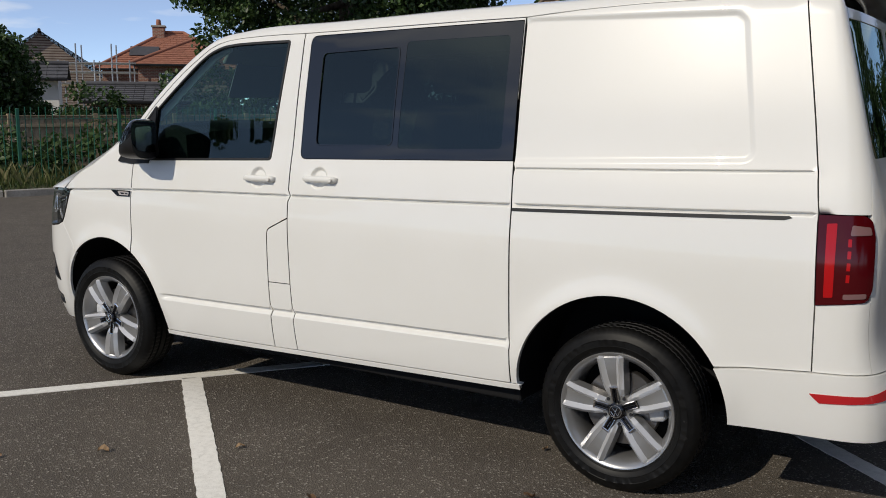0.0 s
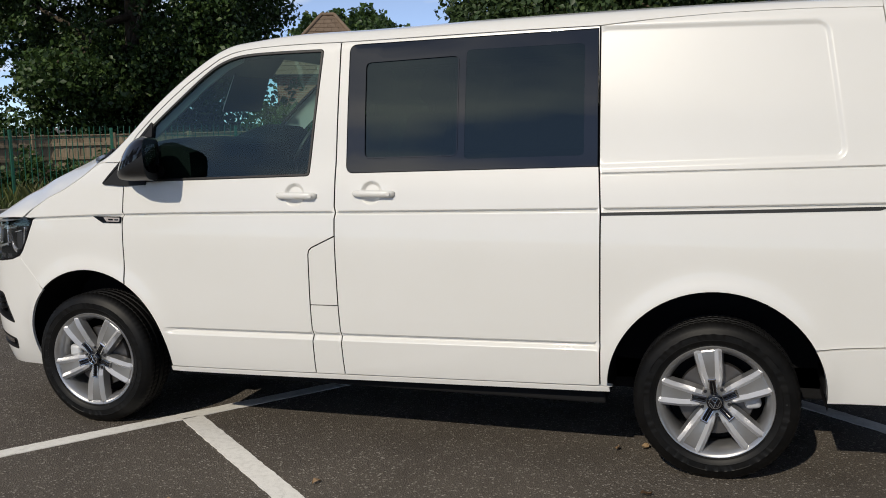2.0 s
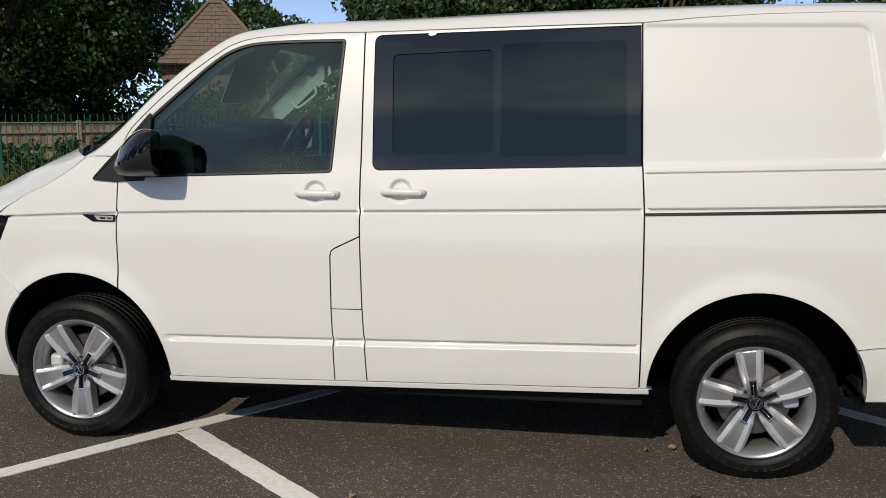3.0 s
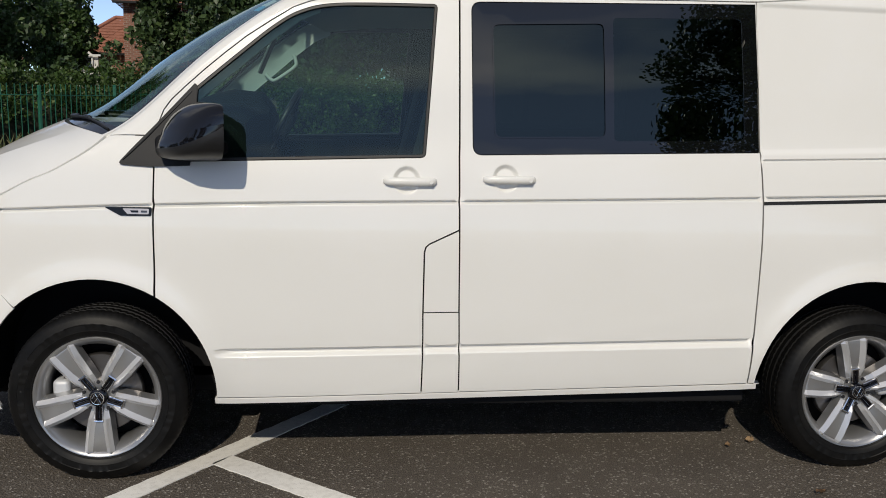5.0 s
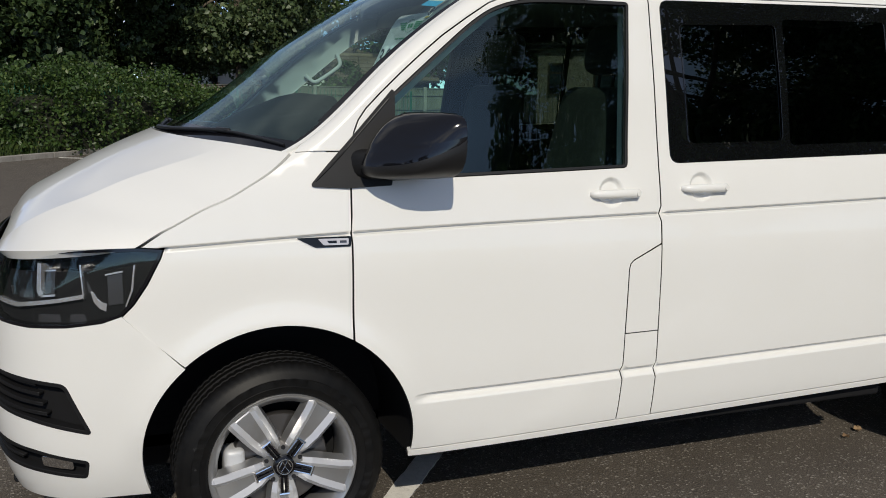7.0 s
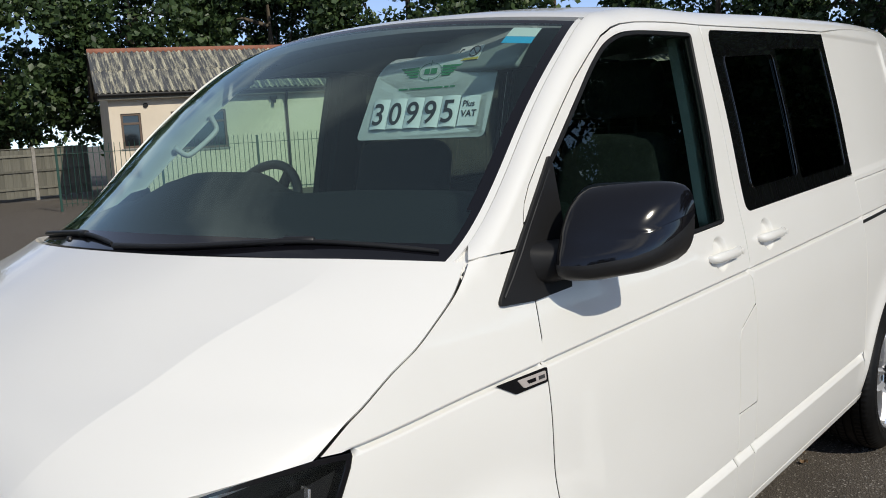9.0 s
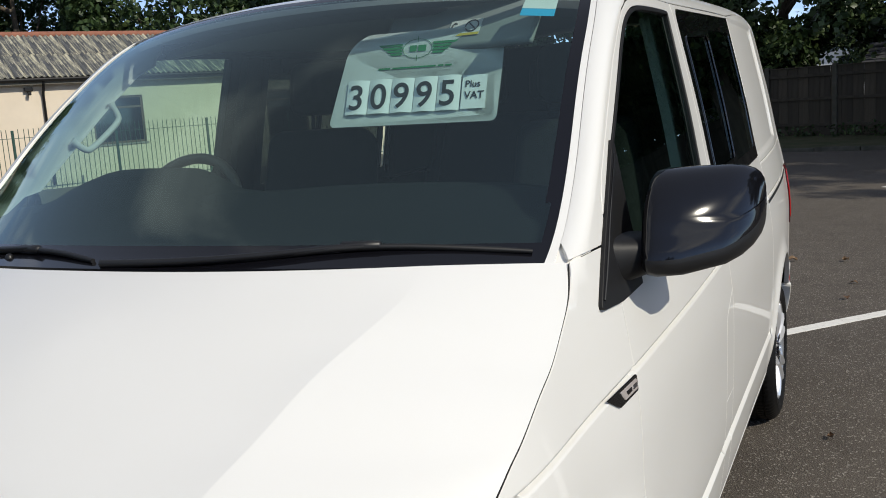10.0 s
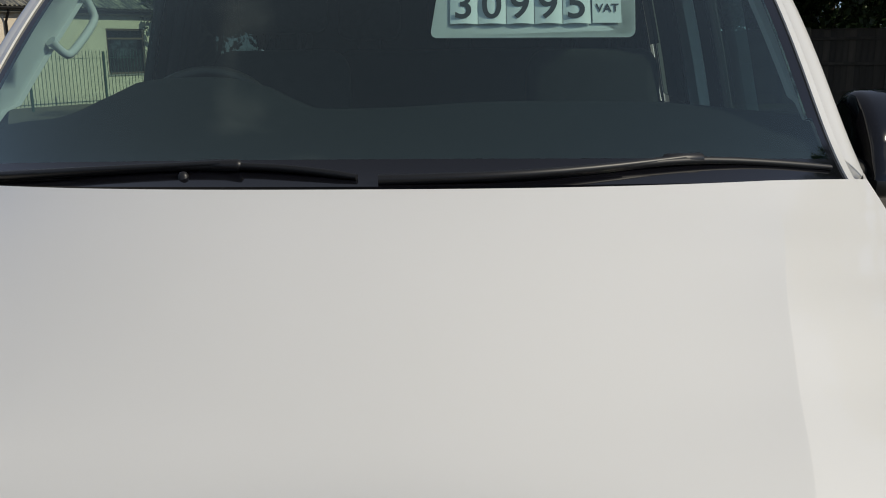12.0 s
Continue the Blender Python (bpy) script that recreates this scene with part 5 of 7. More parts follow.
# sticker at the top of the screen
BLUE = mat("sticker_blue", (0.02, 0.36, 0.62), .5)
st_ = sheet("screen_sticker", screen_f, np.linspace(.835, .875, 3), np.linspace(.785, .885, 5), BLUE, van, "blue and white windscreen sticker", -.003, .0005)
sheet("sticker_top", screen_f, np.linspace(.876, .935, 3), np.linspace(.785, .885, 5), LAB, st_, "white upper half", -.003, .0005)

# black cowl under the screen and the wipers
def cowl_f(v, t):
    a = bonnet_f(np.full_like(t, .985), t)
    b = screen_f(np.full_like(t, .085), t)
    p = a + (b - a) * np.clip(v, 0, 1)[..., None]
    p[..., 2] -= .016 * np.sin(np.pi * np.clip(v, 0, 1))
    return p


def on_screen(v, t, lift):
    p, n_ = grid_surface(screen_f, np.array([v, v + .01]), np.array([t, t + .01]))
    return Vector(p[0, 0]) + Vector(n_[0, 0]) * lift


def curve_through(pts, n=14):
    f = [Spline(np.linspace(0, 1, len(pts)), [p[k] for p in pts]) for k in range(3)]
    return [Vector([float(g(t)) for g in f]) for t in np.linspace(0, 1, n + 1)]


def wiper(arm, blade, joint, label):
    arm, blade, joint = ([Vector(p) - Vector((0, 0, .005)) for p in q] for q in (arm, blade, [joint]))
    joint = joint[0]
    w = new("wiper")
    w.parent = van
    tagged(w, label)
    bm_ = bmesh.new()
    n_ = 10
    add_tube(bm_, curve_through(arm, n_), [.0085 - .003 * k / n_ for k in range(n_ + 1)], 8)
    part("arm", bm_, SATIN, w, "black wiper arm", 60)
    bm_ = bmesh.new()
    add_tube(bm_, curve_through(blade, 16), [.004] + [.006] * 15 + [.0045], 8)
    part("blade", bm_, RUBBER, w, "black rubber wiper blade", 60)
    bm_ = bmesh.new()
    j, d = Vector(joint), (Vector(blade[-1]) - Vector(blade[0])).normalized()
    add_tube(bm_, [j - d * .05, j - d * .045, j + d * .02, j + d * .025], [.005, .0095, .0095, .005], 8)
    part("joint", bm_, SATIN, w, "black joint cover", 60)
    return w


def on_screens(*rows):
    return [on_screen(*q) for q in rows]


wiper(on_screens((.010, .06, .010), (.014, .28, .014), (.040, .47, .013), (.066, .63, .015)), on_screens((.014, .24, .007), (.036, .44, .009), (.062, .65, .011), (.044, .95, .008)), on_screen(.066, .63, .011), "black wiper with a flat blade on the windscreen")
wiper(on_screens((.020, -.93, .010), (.022, -.70, .014), (.040, -.46, .013), (.052, -.22, .015)), on_screens((.022, -.76, .007), (.038, -.50, .009), (.050, -.20, .011), (.022, .02, .008)), on_screen(.052, -.22, .011), "black wiper with a flat blade on the windscreen")
bm = bmesh.new()
add_lathe(bm, [(.0, .006), (.005, .005), (.008, .0), (.009, -.01)], 14, "z")
for t in (-.30, .34):
    ob = part("washer_jet", bm.copy(), SATIN, van, "black washer nozzle", 50)
    ob.location = on_screen(.03, t, .002)
bm.free()

# ---- price card behind the screen ----
card = thing("price_card", "white price card with a green emblem leaning on the sun visor", "sign", at=(.549, -.281, 1.553))
CARD = mat("white_card", (0.78, 0.79, 0.78), 0.55)
noise_mix(CARD, 6, 0.3, 0.8, (0.88, 0.89, 0.88), (0.82, 0.83, 0.82), 4)
CARDGREEN = mat("emblem_green", (0.03, 0.22, 0.09), .6)
c0, c1, c3 = Vector((.535, -.054, 1.557)), Vector((.562, -.507, 1.552)), Vector((.62, -.085, 1.748))
ux = (c1 - c0).normalized()
uz = (c3 - c0)
uz = (uz - ux * uz.dot(ux)).normalized()
un = ux.cross(uz)
turn = Matrix((ux, uz, un)).transposed().to_4x4()
plane = Matrix.Translation(c0) @ turn            # x across the card, y up it, z towards the screen
rel = Matrix.Translation(card.location).inverted() @ plane
CW, CH = .454, .252
bm = bmesh.new()
shape_ = rounded([(0, 0), (CW, .0), (CW + .004, CH * .55), (CW + .004, CH), (.085, CH), (.052, CH * .92), (.030, CH * .80)], .018, 5)
vs = [bm.verts.new((x, y, 0)) for x, y in shape_]
bm.faces.new(vs)
bmesh.ops.solidify(bm, geom=bm.faces[:], thickness=.003)
part("card", bm, CARD, card, "white card").matrix_basis = rel
CARDBACK = mat("shaded_card_back", (0.10, 0.11, 0.11), .8)


def flat_shape(name, pts, lift, material, label=""):
    bm_ = bmesh.new()
    bm_.faces.new([bm_.verts.new((x, y, 0)) for x, y in pts])
    ob_ = part(name, bm_, material, card, label)
    ob_.matrix_basis = rel @ Matrix.Translation((0, 0, lift))
    return ob_


# dark sheet behind the card: its back lies in shadow, set by colour
flat_shape("backing", shape_, -.0045, CARDBACK, "dark sheet for the shaded back of the card")


def lettering(text, x, y, size, lift, bold=.0, name="lettering"):
    cu = bpy.data.curves.new("lettering", 'FONT')
    cu.body, cu.size, cu.extrude, cu.offset = text, size, .0004, bold
    tmp = bpy.data.objects.new("tmp", cu)
    scene.collection.objects.link(tmp)
    bpy.context.view_layer.update()
    me = bpy.data.meshes.new_from_object(tmp.evaluated_get(bpy.context.evaluated_depsgraph_get()))
    bpy.data.objects.remove(tmp)
    me.materials.clear()
    me.materials.append(INK)
    ob_ = new(name, me)
    ob_.parent = card
    ob_.matrix_basis = rel @ Matrix.Translation((x, y, lift))
    return tagged(ob_, "black printed " + ("digit" if text.isdigit() else "words"))


for k, ch in enumerate("30995"):
    # number cards, slightly curled
    bm = bmesh.new()
    x0 = .045 + k * .0625
    rows = []
    for i in range(7):
        f = i / 6
        rows.append([bm.verts.new((x0 + .061 * f, yy, .004 + .005 * math.sin(math.pi * f))) for yy in (.030, .122)])
    for i in range(6):
        bm.faces.new((rows[i][0], rows[i + 1][0], rows[i + 1][1], rows[i][1]))
    part("number_card", bm, CARD, card, "curled white number card", 80).matrix_basis = rel
    lettering(ch, x0 + .006, .043, .094, .0098, .0008)
flat_shape("number_card", [(.360, .032), (.424, .032), (.424, .120), (.360, .120)], .0045, CARD, "white number card")
lettering("Plus", .368, .088, .025, .006, .0)
lettering("VAT", .368, .058, .027, .006, .0002)
# web address: plain bars
for k, (x0, x1) in enumerate(((.125, .158), (.164, .283), (.289, .304), (.309, .326))):
    flat_shape("text_bar", [(x0, .150), (x1, .150), (x1, .1545), (x0, .1545)], .0022, CARDGREEN)
# emblem: an oval with fine cross hairs and green wings
EX_, EY_ = .228, .203
bm = bmesh.new()
add_tube(bm, [(EX_ + .040 * math.cos(a), EY_ + .026 * math.sin(a), .0015) for a in np.linspace(0, math.tau, 40, False)], .0007, 6, True)
part("emblem_ring", bm, CARDGREEN, card, "green oval ring").matrix_basis = rel
for y0, y1 in ((EY_ + .018, EY_ + .034), (EY_ - .034, EY_ - .018)):
    flat_shape("emblem_bar", [(EX_ - .0008, y0), (EX_ + .0008, y0), (EX_ + .0008, y1), (EX_ - .0008, y1)], .0022, CARDGREEN, "thin green emblem line")
for sg in (-1, 1):
    for k in range(4):
        y0 = EY_ - .016 + k * .0085
        flat_shape("emblem_wing", [(EX_ + sg * .042, y0), (EX_ + sg * (.070 + k * .011), y0), (EX_ + sg * (.077 + k * .011), y0 + .0062), (EX_ + sg * .042, y0 + .0062)][::sg], .0022, CARDGREEN, "green wing bar")
for x0, x1 in ((-.021, -.002), (.002, .024)):
    flat_shape("emblem_bar", [(EX_ + x0, EY_ - .008), (EX_ + x1, EY_ - .008), (EX_ + x1, EY_ + .009), (EX_ + x0, EY_ + .009)], .0022, CARDGREEN, "green emblem bar")

# ---- ground ----
ASPHALT = mat("asphalt", (0.07, 0.065, 0.06), 0.88)
noise_mix(ASPHALT, 190, 0.36, 0.70, (0.045, 0.037, 0.030), (0.205, 0.174, 0.140), 3, rough=0.7)
overlay(ASPHALT, 0.35, 0.35, 0.75, (0.86, 0.855, 0.85), 1.0, 4)
overlay(ASPHALT, 3.2, 0.42, 0.72, (0.78, 0.77, 0.76), 1.0, 6)
tc = ASPHALT.node_tree.nodes.new("ShaderNodeTexCoord")
vor = node(ASPHALT, "ShaderNodeTexVoronoi", Scale=135)
wire(ASPHALT, tc, "Object", vor, "Vector")
spk = ASPHALT.node_tree.nodes.new("ShaderNodeValToRGB")
spk.color_ramp.elements[0].position, spk.color_ramp.elements[1].position = 0.90, 0.96
spk.color_ramp.elements[0].color, spk.color_ramp.elements[1].color = (0, 0, 0, 1), (0.20, 0.19, 0.17, 1)
sep = ASPHALT.node_tree.nodes.new("ShaderNodeSeparateColor")
wire(ASPHALT, vor, "Color", sep, "Color")
wire(ASPHALT, sep, "Red", spk, "Fac")
adds = ASPHALT.node_tree.nodes.new("ShaderNodeMix")
adds.data_type, adds.blend_type = 'RGBA', 'ADD'
adds.inputs["Factor"].default_value = 1.0
bs = ASPHALT.node_tree.nodes["Principled BSDF"]
ASPHALT.node_tree.links.new(bs.inputs["Base Color"].links[0].from_socket, adds.inputs[6])
ASPHALT.node_tree.links.new(spk.outputs["Color"], adds.inputs[7])
ASPHALT.node_tree.links.new(adds.outputs[2], bs.inputs["Base Color"])
bump(ASPHALT, 135, 0.9, 0.006, 3, kind="ShaderNodeTexVoronoi")
bm = bmesh.new()
bmesh.ops.create_grid(bm, x_segments=8, y_segments=8, size=600)
ground = part("ground", bm, ASPHALT)
tagged(ground, "worn brownish asphalt car park surface", "ground", "", "structure")

PAINT = mat("line_paint", (0.82, 0.80, 0.75), 0.75)
noise_mix(PAINT, 30, 0.45, 0.82, (0.86, 0.84, 0.79), (0.66, 0.64, 0.59), 8)
overlay(PAINT, 260, 0.62, 0.72, (0.35, 0.33, 0.31), 0.7, 2)
overlay(PAINT, 7, 0.66, 0.72, (0.30, 0.29, 0.27), 0.7, 8)
bump(PAINT, 200, 0.4, 0.002)


def painted_line(a, b, width, label, wobble=.0028, seed=1):
    """A thermoplastic line 4 mm thick with ragged edges."""
    rng = random.Random(seed)
    a, b = Vector((*a, 0)), Vector((*b, 0))
    d = (b - a).normalized()
    n = Vector((-d.y, d.x, 0))
    m = max(4, int((b - a).length / .035))
    bm = bmesh.new()
    rows = []
    for k in range(m + 1):
        p = a + (b - a) * k / m
        l, r = width / 2 + rng.uniform(-wobble, wobble), width / 2 + rng.uniform(-wobble, wobble)
        rows.append([bm.verts.new(p + n * l + Vector((0, 0, z))) for z in (0.0, .004)] + [bm.verts.new(p - n * r + Vector((0, 0, z))) for z in (.004, 0.0)])
    for k in range(m):
        for i in range(3):
            bm.faces.new((rows[k][i], rows[k][i + 1], rows[k + 1][i + 1], rows[k + 1][i]))
    bm.faces.new(rows[0]), bm.faces.new(rows[-1][::-1])
    ob = part("bay_line", bm, PAINT)
    return tagged(ob, label, "road marking", "bay lines", "structure")


D1, D2 = Vector((.70, .715, 0)).normalized(), Vector((.75, -.66, 0)).normalized()
painted_line((-1.6, -3.33), (1.65, .96), .095, "worn white painted line along the parking bays", seed=3)
painted_line((.428, -.722), (3.6, -3.42), .110, "worn white bay line running from the van", seed=4)
painted_line((2.55, 1.06), (5.40, -1.57), .10, "white bay line behind the van", seed=5)
painted_line((12.7, -1.4), (15.4, -3.9), .09, "white bay line in the tree shade", seed=6)
painted_line((10.74, -2.88), (13.6, -5.55), .09, "white bay line in the tree shade", seed=7)
painted_line((-0.84, 17.15), (2.96, 15.37), .09, "white bay line before the hedge", seed=8)
painted_line((-0.74, 14.55), (1.83, 13.60), .09, "white bay line before the hedge", seed=9)
painted_line((9.6, 16.6), (12.4, 18.6), .09, "white bay line before the building", seed=12)

# crumbs of leaf and grit on the asphalt
LEAFDRY = mat("dry_leaf", (0.20, 0.11, 0.05), 0.8)
by_piece(LEAFDRY, (0.30, 0.20, 0.11), (0.13, 0.07, 0.035))
rng = random.Random(21)
spots = [(1.42, -1.36), (2.05, -1.62), (2.62, -1.42), (.95, -1.72), (3.05, -1.95), (2.58, -.66), (2.70, -.61), (1.05, -2.4), (1.9, -2.1), (2.75, -1.15), (.62, -2.0), (2.3, -2.3), (-.55, -1.7), (3.6, -1.5)]
spots += [(rng.uniform(5.6, 11), rng.uniform(-4.6, -1.2)) for _ in range(26)] + [(rng.uniform(4.6, 9), rng.uniform(-3.2, .2)) for _ in range(16)]
leaf_meshes = []
for k in range(4):
    bm = bmesh.new()
    n, ln, wd = 5, .045, .017
    rows = []
    for i in range(n):
        f = i / (n - 1)
        w = wd * math.sin(math.pi * min(max(f, .06), .96)) + .001
        z = .004 + .012 * math.sin(math.pi * f + k) ** 2
        rows.append([bm.verts.new(((f - .5) * ln, -w, z + .007 * (k % 2 + 1))), bm.verts.new(((f - .5) * ln, 0, z)), bm.verts.new(((f - .5) * ln, w, z + .006))])
    for i in range(n - 1):
        for j in range(2):
            bm.faces.new((rows[i][j], rows[i + 1][j], rows[i + 1][j + 1], rows[i][j + 1]))
    me = bpy.data.meshes.new("leaf")
    bm.to_mesh(me), bm.free()
    me.materials.append(LEAFDRY)
    leaf_meshes.append(me)
for k, (x, y) in enumerate(spots):
    ob = new("fallen_leaf", leaf_meshes[k % 4])
    s = rng.uniform(.6, 1.1) * (1.0 if x < 4.5 else 1.6)
    ob.matrix_world = pose(x, y, .001, 0, 0, rng.uniform(0, 360)) @ Matrix.Diagonal((s, s, s, 1))
    tagged(ob, "dry curled brown leaf lying on the asphalt", "leaf", "fallen leaves")

# verge: kerb stones and rough grass behind them
KERB_LINE = [(-13.6, -3.0), (-11.6, 2.0), (-9.75, 5.2), (-8.5, 8.6), (-7.3, 10.9), (-3.8, 14.3), (-1.9, 16.1), (.9, 19.6), (3.4, 21.7), (9.2, 21.9)]
FENCE_LINE = [(-15.0, -3.0), (-13.0, 2.0), (-11.15, 6.0), (-10.5, 7.7), (-9.92, 9.65), (-9.05, 11.5), (-7.1, 13.1), (-5.2, 14.8), (-4.1, 16.2), (-2.7, 17.3), (-1.0, 18.6), (.6, 20.2), (2.2, 22.0), (3.85, 23.3), (5.6, 23.5), (7.4, 23.6), (9.2, 23.6)]
CONCRETE = mat("concrete", (0.34, 0.32, 0.29), 0.9)
noise_mix(CONCRETE, 6, 0.3, 0.75, (0.38, 0.36, 0.33), (0.24, 0.225, 0.20), 8)
overlay(CONCRETE, 60, 0.45, 0.75, (0.75, 0.75, 0.74), 1.0, 4)
bump(CONCRETE, 90, 0.5, 0.004)
# darkened concrete: shade tone for the right fence posts, also on the kerb
DARKCONCRETE = mat("darkened_concrete", (0.09, 0.082, 0.065), 0.92)
noise_mix(DARKCONCRETE, 5, 0.3, 0.75, (0.11, 0.10, 0.08), (0.05, 0.052, 0.035), 8)
bump(DARKCONCRETE, 60, 0.6, 0.006)
SOIL = mat("verge_soil", (0.10, 0.085, 0.05), 0.95)
noise_mix(SOIL, 1.4, 0.35, 0.7, (0.055, 0.075, 0.022), (0.13, 0.11, 0.06), 8)
overlay(SOIL, 24, 0.4, 0.7, (0.5, 0.5, 0.5), 1.0, 6)
bump(SOIL, 30, 1.0, 0.05)


def along(points, step):
    """Places and headings along a line of points."""
    out = []
    carry = 0.0
    for a, b in zip(points, points[1:]):
        a, b = Vector(a), Vector(b)
        ln = (b - a).length
        d = (b - a) / ln
        pos = carry
        while pos < ln:
            out.append((a + d * pos, math.degrees(math.atan2(d.y, d.x))))
            pos += step
        carry = pos - ln
    return out


def verge(front, back, label, lift=.10):
    bm = bmesh.new()
    rows = [[bm.verts.new((p[0], p[1], lift - .015)) for p in front], [bm.verts.new((p[0], p[1], lift + .03)) for p in back]]
    low = [bm.verts.new((p[0], p[1], -.02)) for p in front]
    for k in range(len(front) - 1):
        bm.faces.new((rows[0][k], rows[0][k + 1], rows[1][k + 1], rows[1][k]))
        bm.faces.new((low[k], low[k + 1], rows[0][k + 1], rows[0][k]))
    bmesh.ops.subdivide_edges(bm, edges=bm.edges[:], cuts=5, use_grid_fill=True)
    for v in bm.verts:
        v.co.z += .05 * noise.noise(v.co * .6)
    ob = part("verge", bm, SOIL, None, "", 60)
    return tagged(ob, label, "ground", "", "structure")


def outward(points, dist):
    out = []
    for k, p in enumerate(points):
        a, b = Vector(points[max(k - 1, 0)]), Vector(points[min(k + 1, len(points) - 1)])
        d = (b - a).normalized()
        out.append((p[0] - d.y * dist, p[1] + d.x * dist))
    return out


kerbs = thing("kerb", "row of weathered grey concrete kerb stones", "kerb", "", "structure")
km = bpy.data.meshes.new("kerb_stone")
bm = box(-.45, .45, -.06, .06, -.05, .11, .015)
bm.to_mesh(km), bm.free()
km.materials.append(CONCRETE)
for p, a in along(KERB_LINE, .915):
    ob = new("kerb_stone", km)
    ob.parent = kerbs
    ob.matrix_basis = pose(p.x, p.y, rng.uniform(-.008, .008), 0, 0, a + rng.uniform(-.8, .8))
verge(KERB_LINE, outward(KERB_LINE, 40), "rough grass verge behind the kerb")
RIGHT_KERB = [(18.0, -16.0), (18.6, -8.0), (19.4, -2.0), (20.6, 5.0)]
dark_kerb = thing("kerb", "row of darkened kerb stones under the trees", "kerb", "", "structure")
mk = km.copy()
mk.materials[0] = DARKCONCRETE
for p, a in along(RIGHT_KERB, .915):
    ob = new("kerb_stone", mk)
    ob.parent = dark_kerb
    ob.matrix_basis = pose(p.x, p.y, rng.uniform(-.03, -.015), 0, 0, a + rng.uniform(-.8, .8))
verge(RIGHT_KERB[::-1], outward(RIGHT_KERB[::-1], 50), "shaded leaf-strewn verge under the trees")

# ---- fences ----
GREEN = mat("green_fence_paint", (0.018, 0.18, 0.12), 0.42, 0.0, 0.2)
noise_mix(GREEN, 14, 0.3, 0.8, (0.016, 0.135, 0.088), (0.028, 0.11, 0.075), 5)
GREENDARK = mat("dark_green_fence_paint", (0.015, 0.06, 0.045), 0.45)
TIMBER = mat("fence_timber", (0.26, 0.20, 0.13), 0.9)
by_piece(TIMBER, (0.42, 0.33, 0.225), (0.27, 0.21, 0.14))
overlay(TIMBER, 3.0, 0.35, 0.75, (0.62, 0.62, 0.60), 1.0, 8, (6, 6, .6))
bump(TIMBER, 12, 0.5, 0.01, 6, (8, 8, .4))
GREYTIMBER = mat("grey_fence_timber", (0.20, 0.19, 0.16), 0.92)
by_piece(GREYTIMBER, (0.235, 0.225, 0.19), (0.14, 0.135, 0.115))
overlay(GREYTIMBER, 3.0, 0.35, 0.75, (0.62, 0.64, 0.58), 1.0, 8, (6, 6, .6))
bump(GREYTIMBER, 12, 0.5, 0.01, 6, (8, 8, .4))
# timber colour held dark, with the tree shade on the right fence in it
SHADETIMBER = mat("tree_shade_timber", (0.085, 0.07, 0.05), 0.92)
by_piece(SHADETIMBER, (0.10, 0.082, 0.06), (0.055, 0.046, 0.035))
overlay(SHADETIMBER, 2.0, 0.35, 0.75, (0.6, 0.62, 0.55), 1.0, 8, (5, 5, .6))


def shared(name, bm, material):
    me = bpy.data.meshes.new(name)
    bmesh.ops.recalc_face_normals(bm, faces=bm.faces)
    bm.to_mesh(me), bm.free()
    me.materials.append(material)
    return me


def piece(name, me, parent, m):
    ob = new(name, me)
    ob.parent = parent
    ob.matrix_basis = m
    return ob


def metal_fence(points, height, label, material, pitch=.118, post=.06, base=.05):
    """Upright round bars through two rails between square posts."""
    f = thing("metal_fence", label, "fence", "metal fences", at=(points[0][0], points[0][1], 0))
    bm = bmesh.new()
    add_tube(bm, [(0, 0, .0), (0, 0, height - .05), (0, 0, height - .012), (0, 0, height)], [.0085, .0085, .007, .002], 6)
    bar = shared("pale", bm, material)
    pm = shared("post", box(-post / 2, post / 2, -post / 2, post / 2, -.1, height + .03, .008), material)
    origin = Vector((points[0][0], points[0][1], 0))
    for k, (a, b) in enumerate(zip(points, points[1:])):
        a, b = Vector((*a, base)), Vector((*b, base))
        d = (b - a)
        ln = d.length
        ang = math.degrees(math.atan2(d.y, d.x))
        piece("post", pm, f, pose(*(a - origin), 0, 0, ang))
        rm = shared("rail", box(0, ln, -.018, .018, -.006, .006, .002), material)
        for z in (.13, height - .16):
            piece("rail", rm, f, pose(a.x - origin.x, a.y - origin.y, base + z, 0, 0, ang))
        n = int(ln / pitch)
        for i in range(1, n):
            p = a + d * i / n - origin
            piece("pale", bar, f, pose(p.x, p.y, base + .06, rng.uniform(-.7, .7), rng.uniform(-.7, .7), ang))
    p = Vector((*points[-1], 0)) - origin
    piece("post", pm, f, pose(p.x, p.y, base, 0, 0, 0))
    return f


metal_fence(FENCE_LINE[:9], 1.36, "green painted steel bar fence on the grass verge", GREEN)
metal_fence(FENCE_LINE[8:13], 1.40, "green painted steel bar fence overgrown by a hedge", GREEN)
metal_fence(FENCE_LINE[12:], 1.40, "green painted steel bar fence before a timber fence", GREEN)
BU = Vector((.886, -.463))          # along the front of the building
BN = Vector((-.463, -.886))         # out of its front
BO = Vector((11.95, 20.5))          # its near corner
f0 = BO + BN * 1.75 - BU * 1.4
metal_fence([tuple(f0 + BU * (2.45 * k)) for k in range(11)], 1.5, "green painted steel bar fence before the building", GREENDARK, .122)


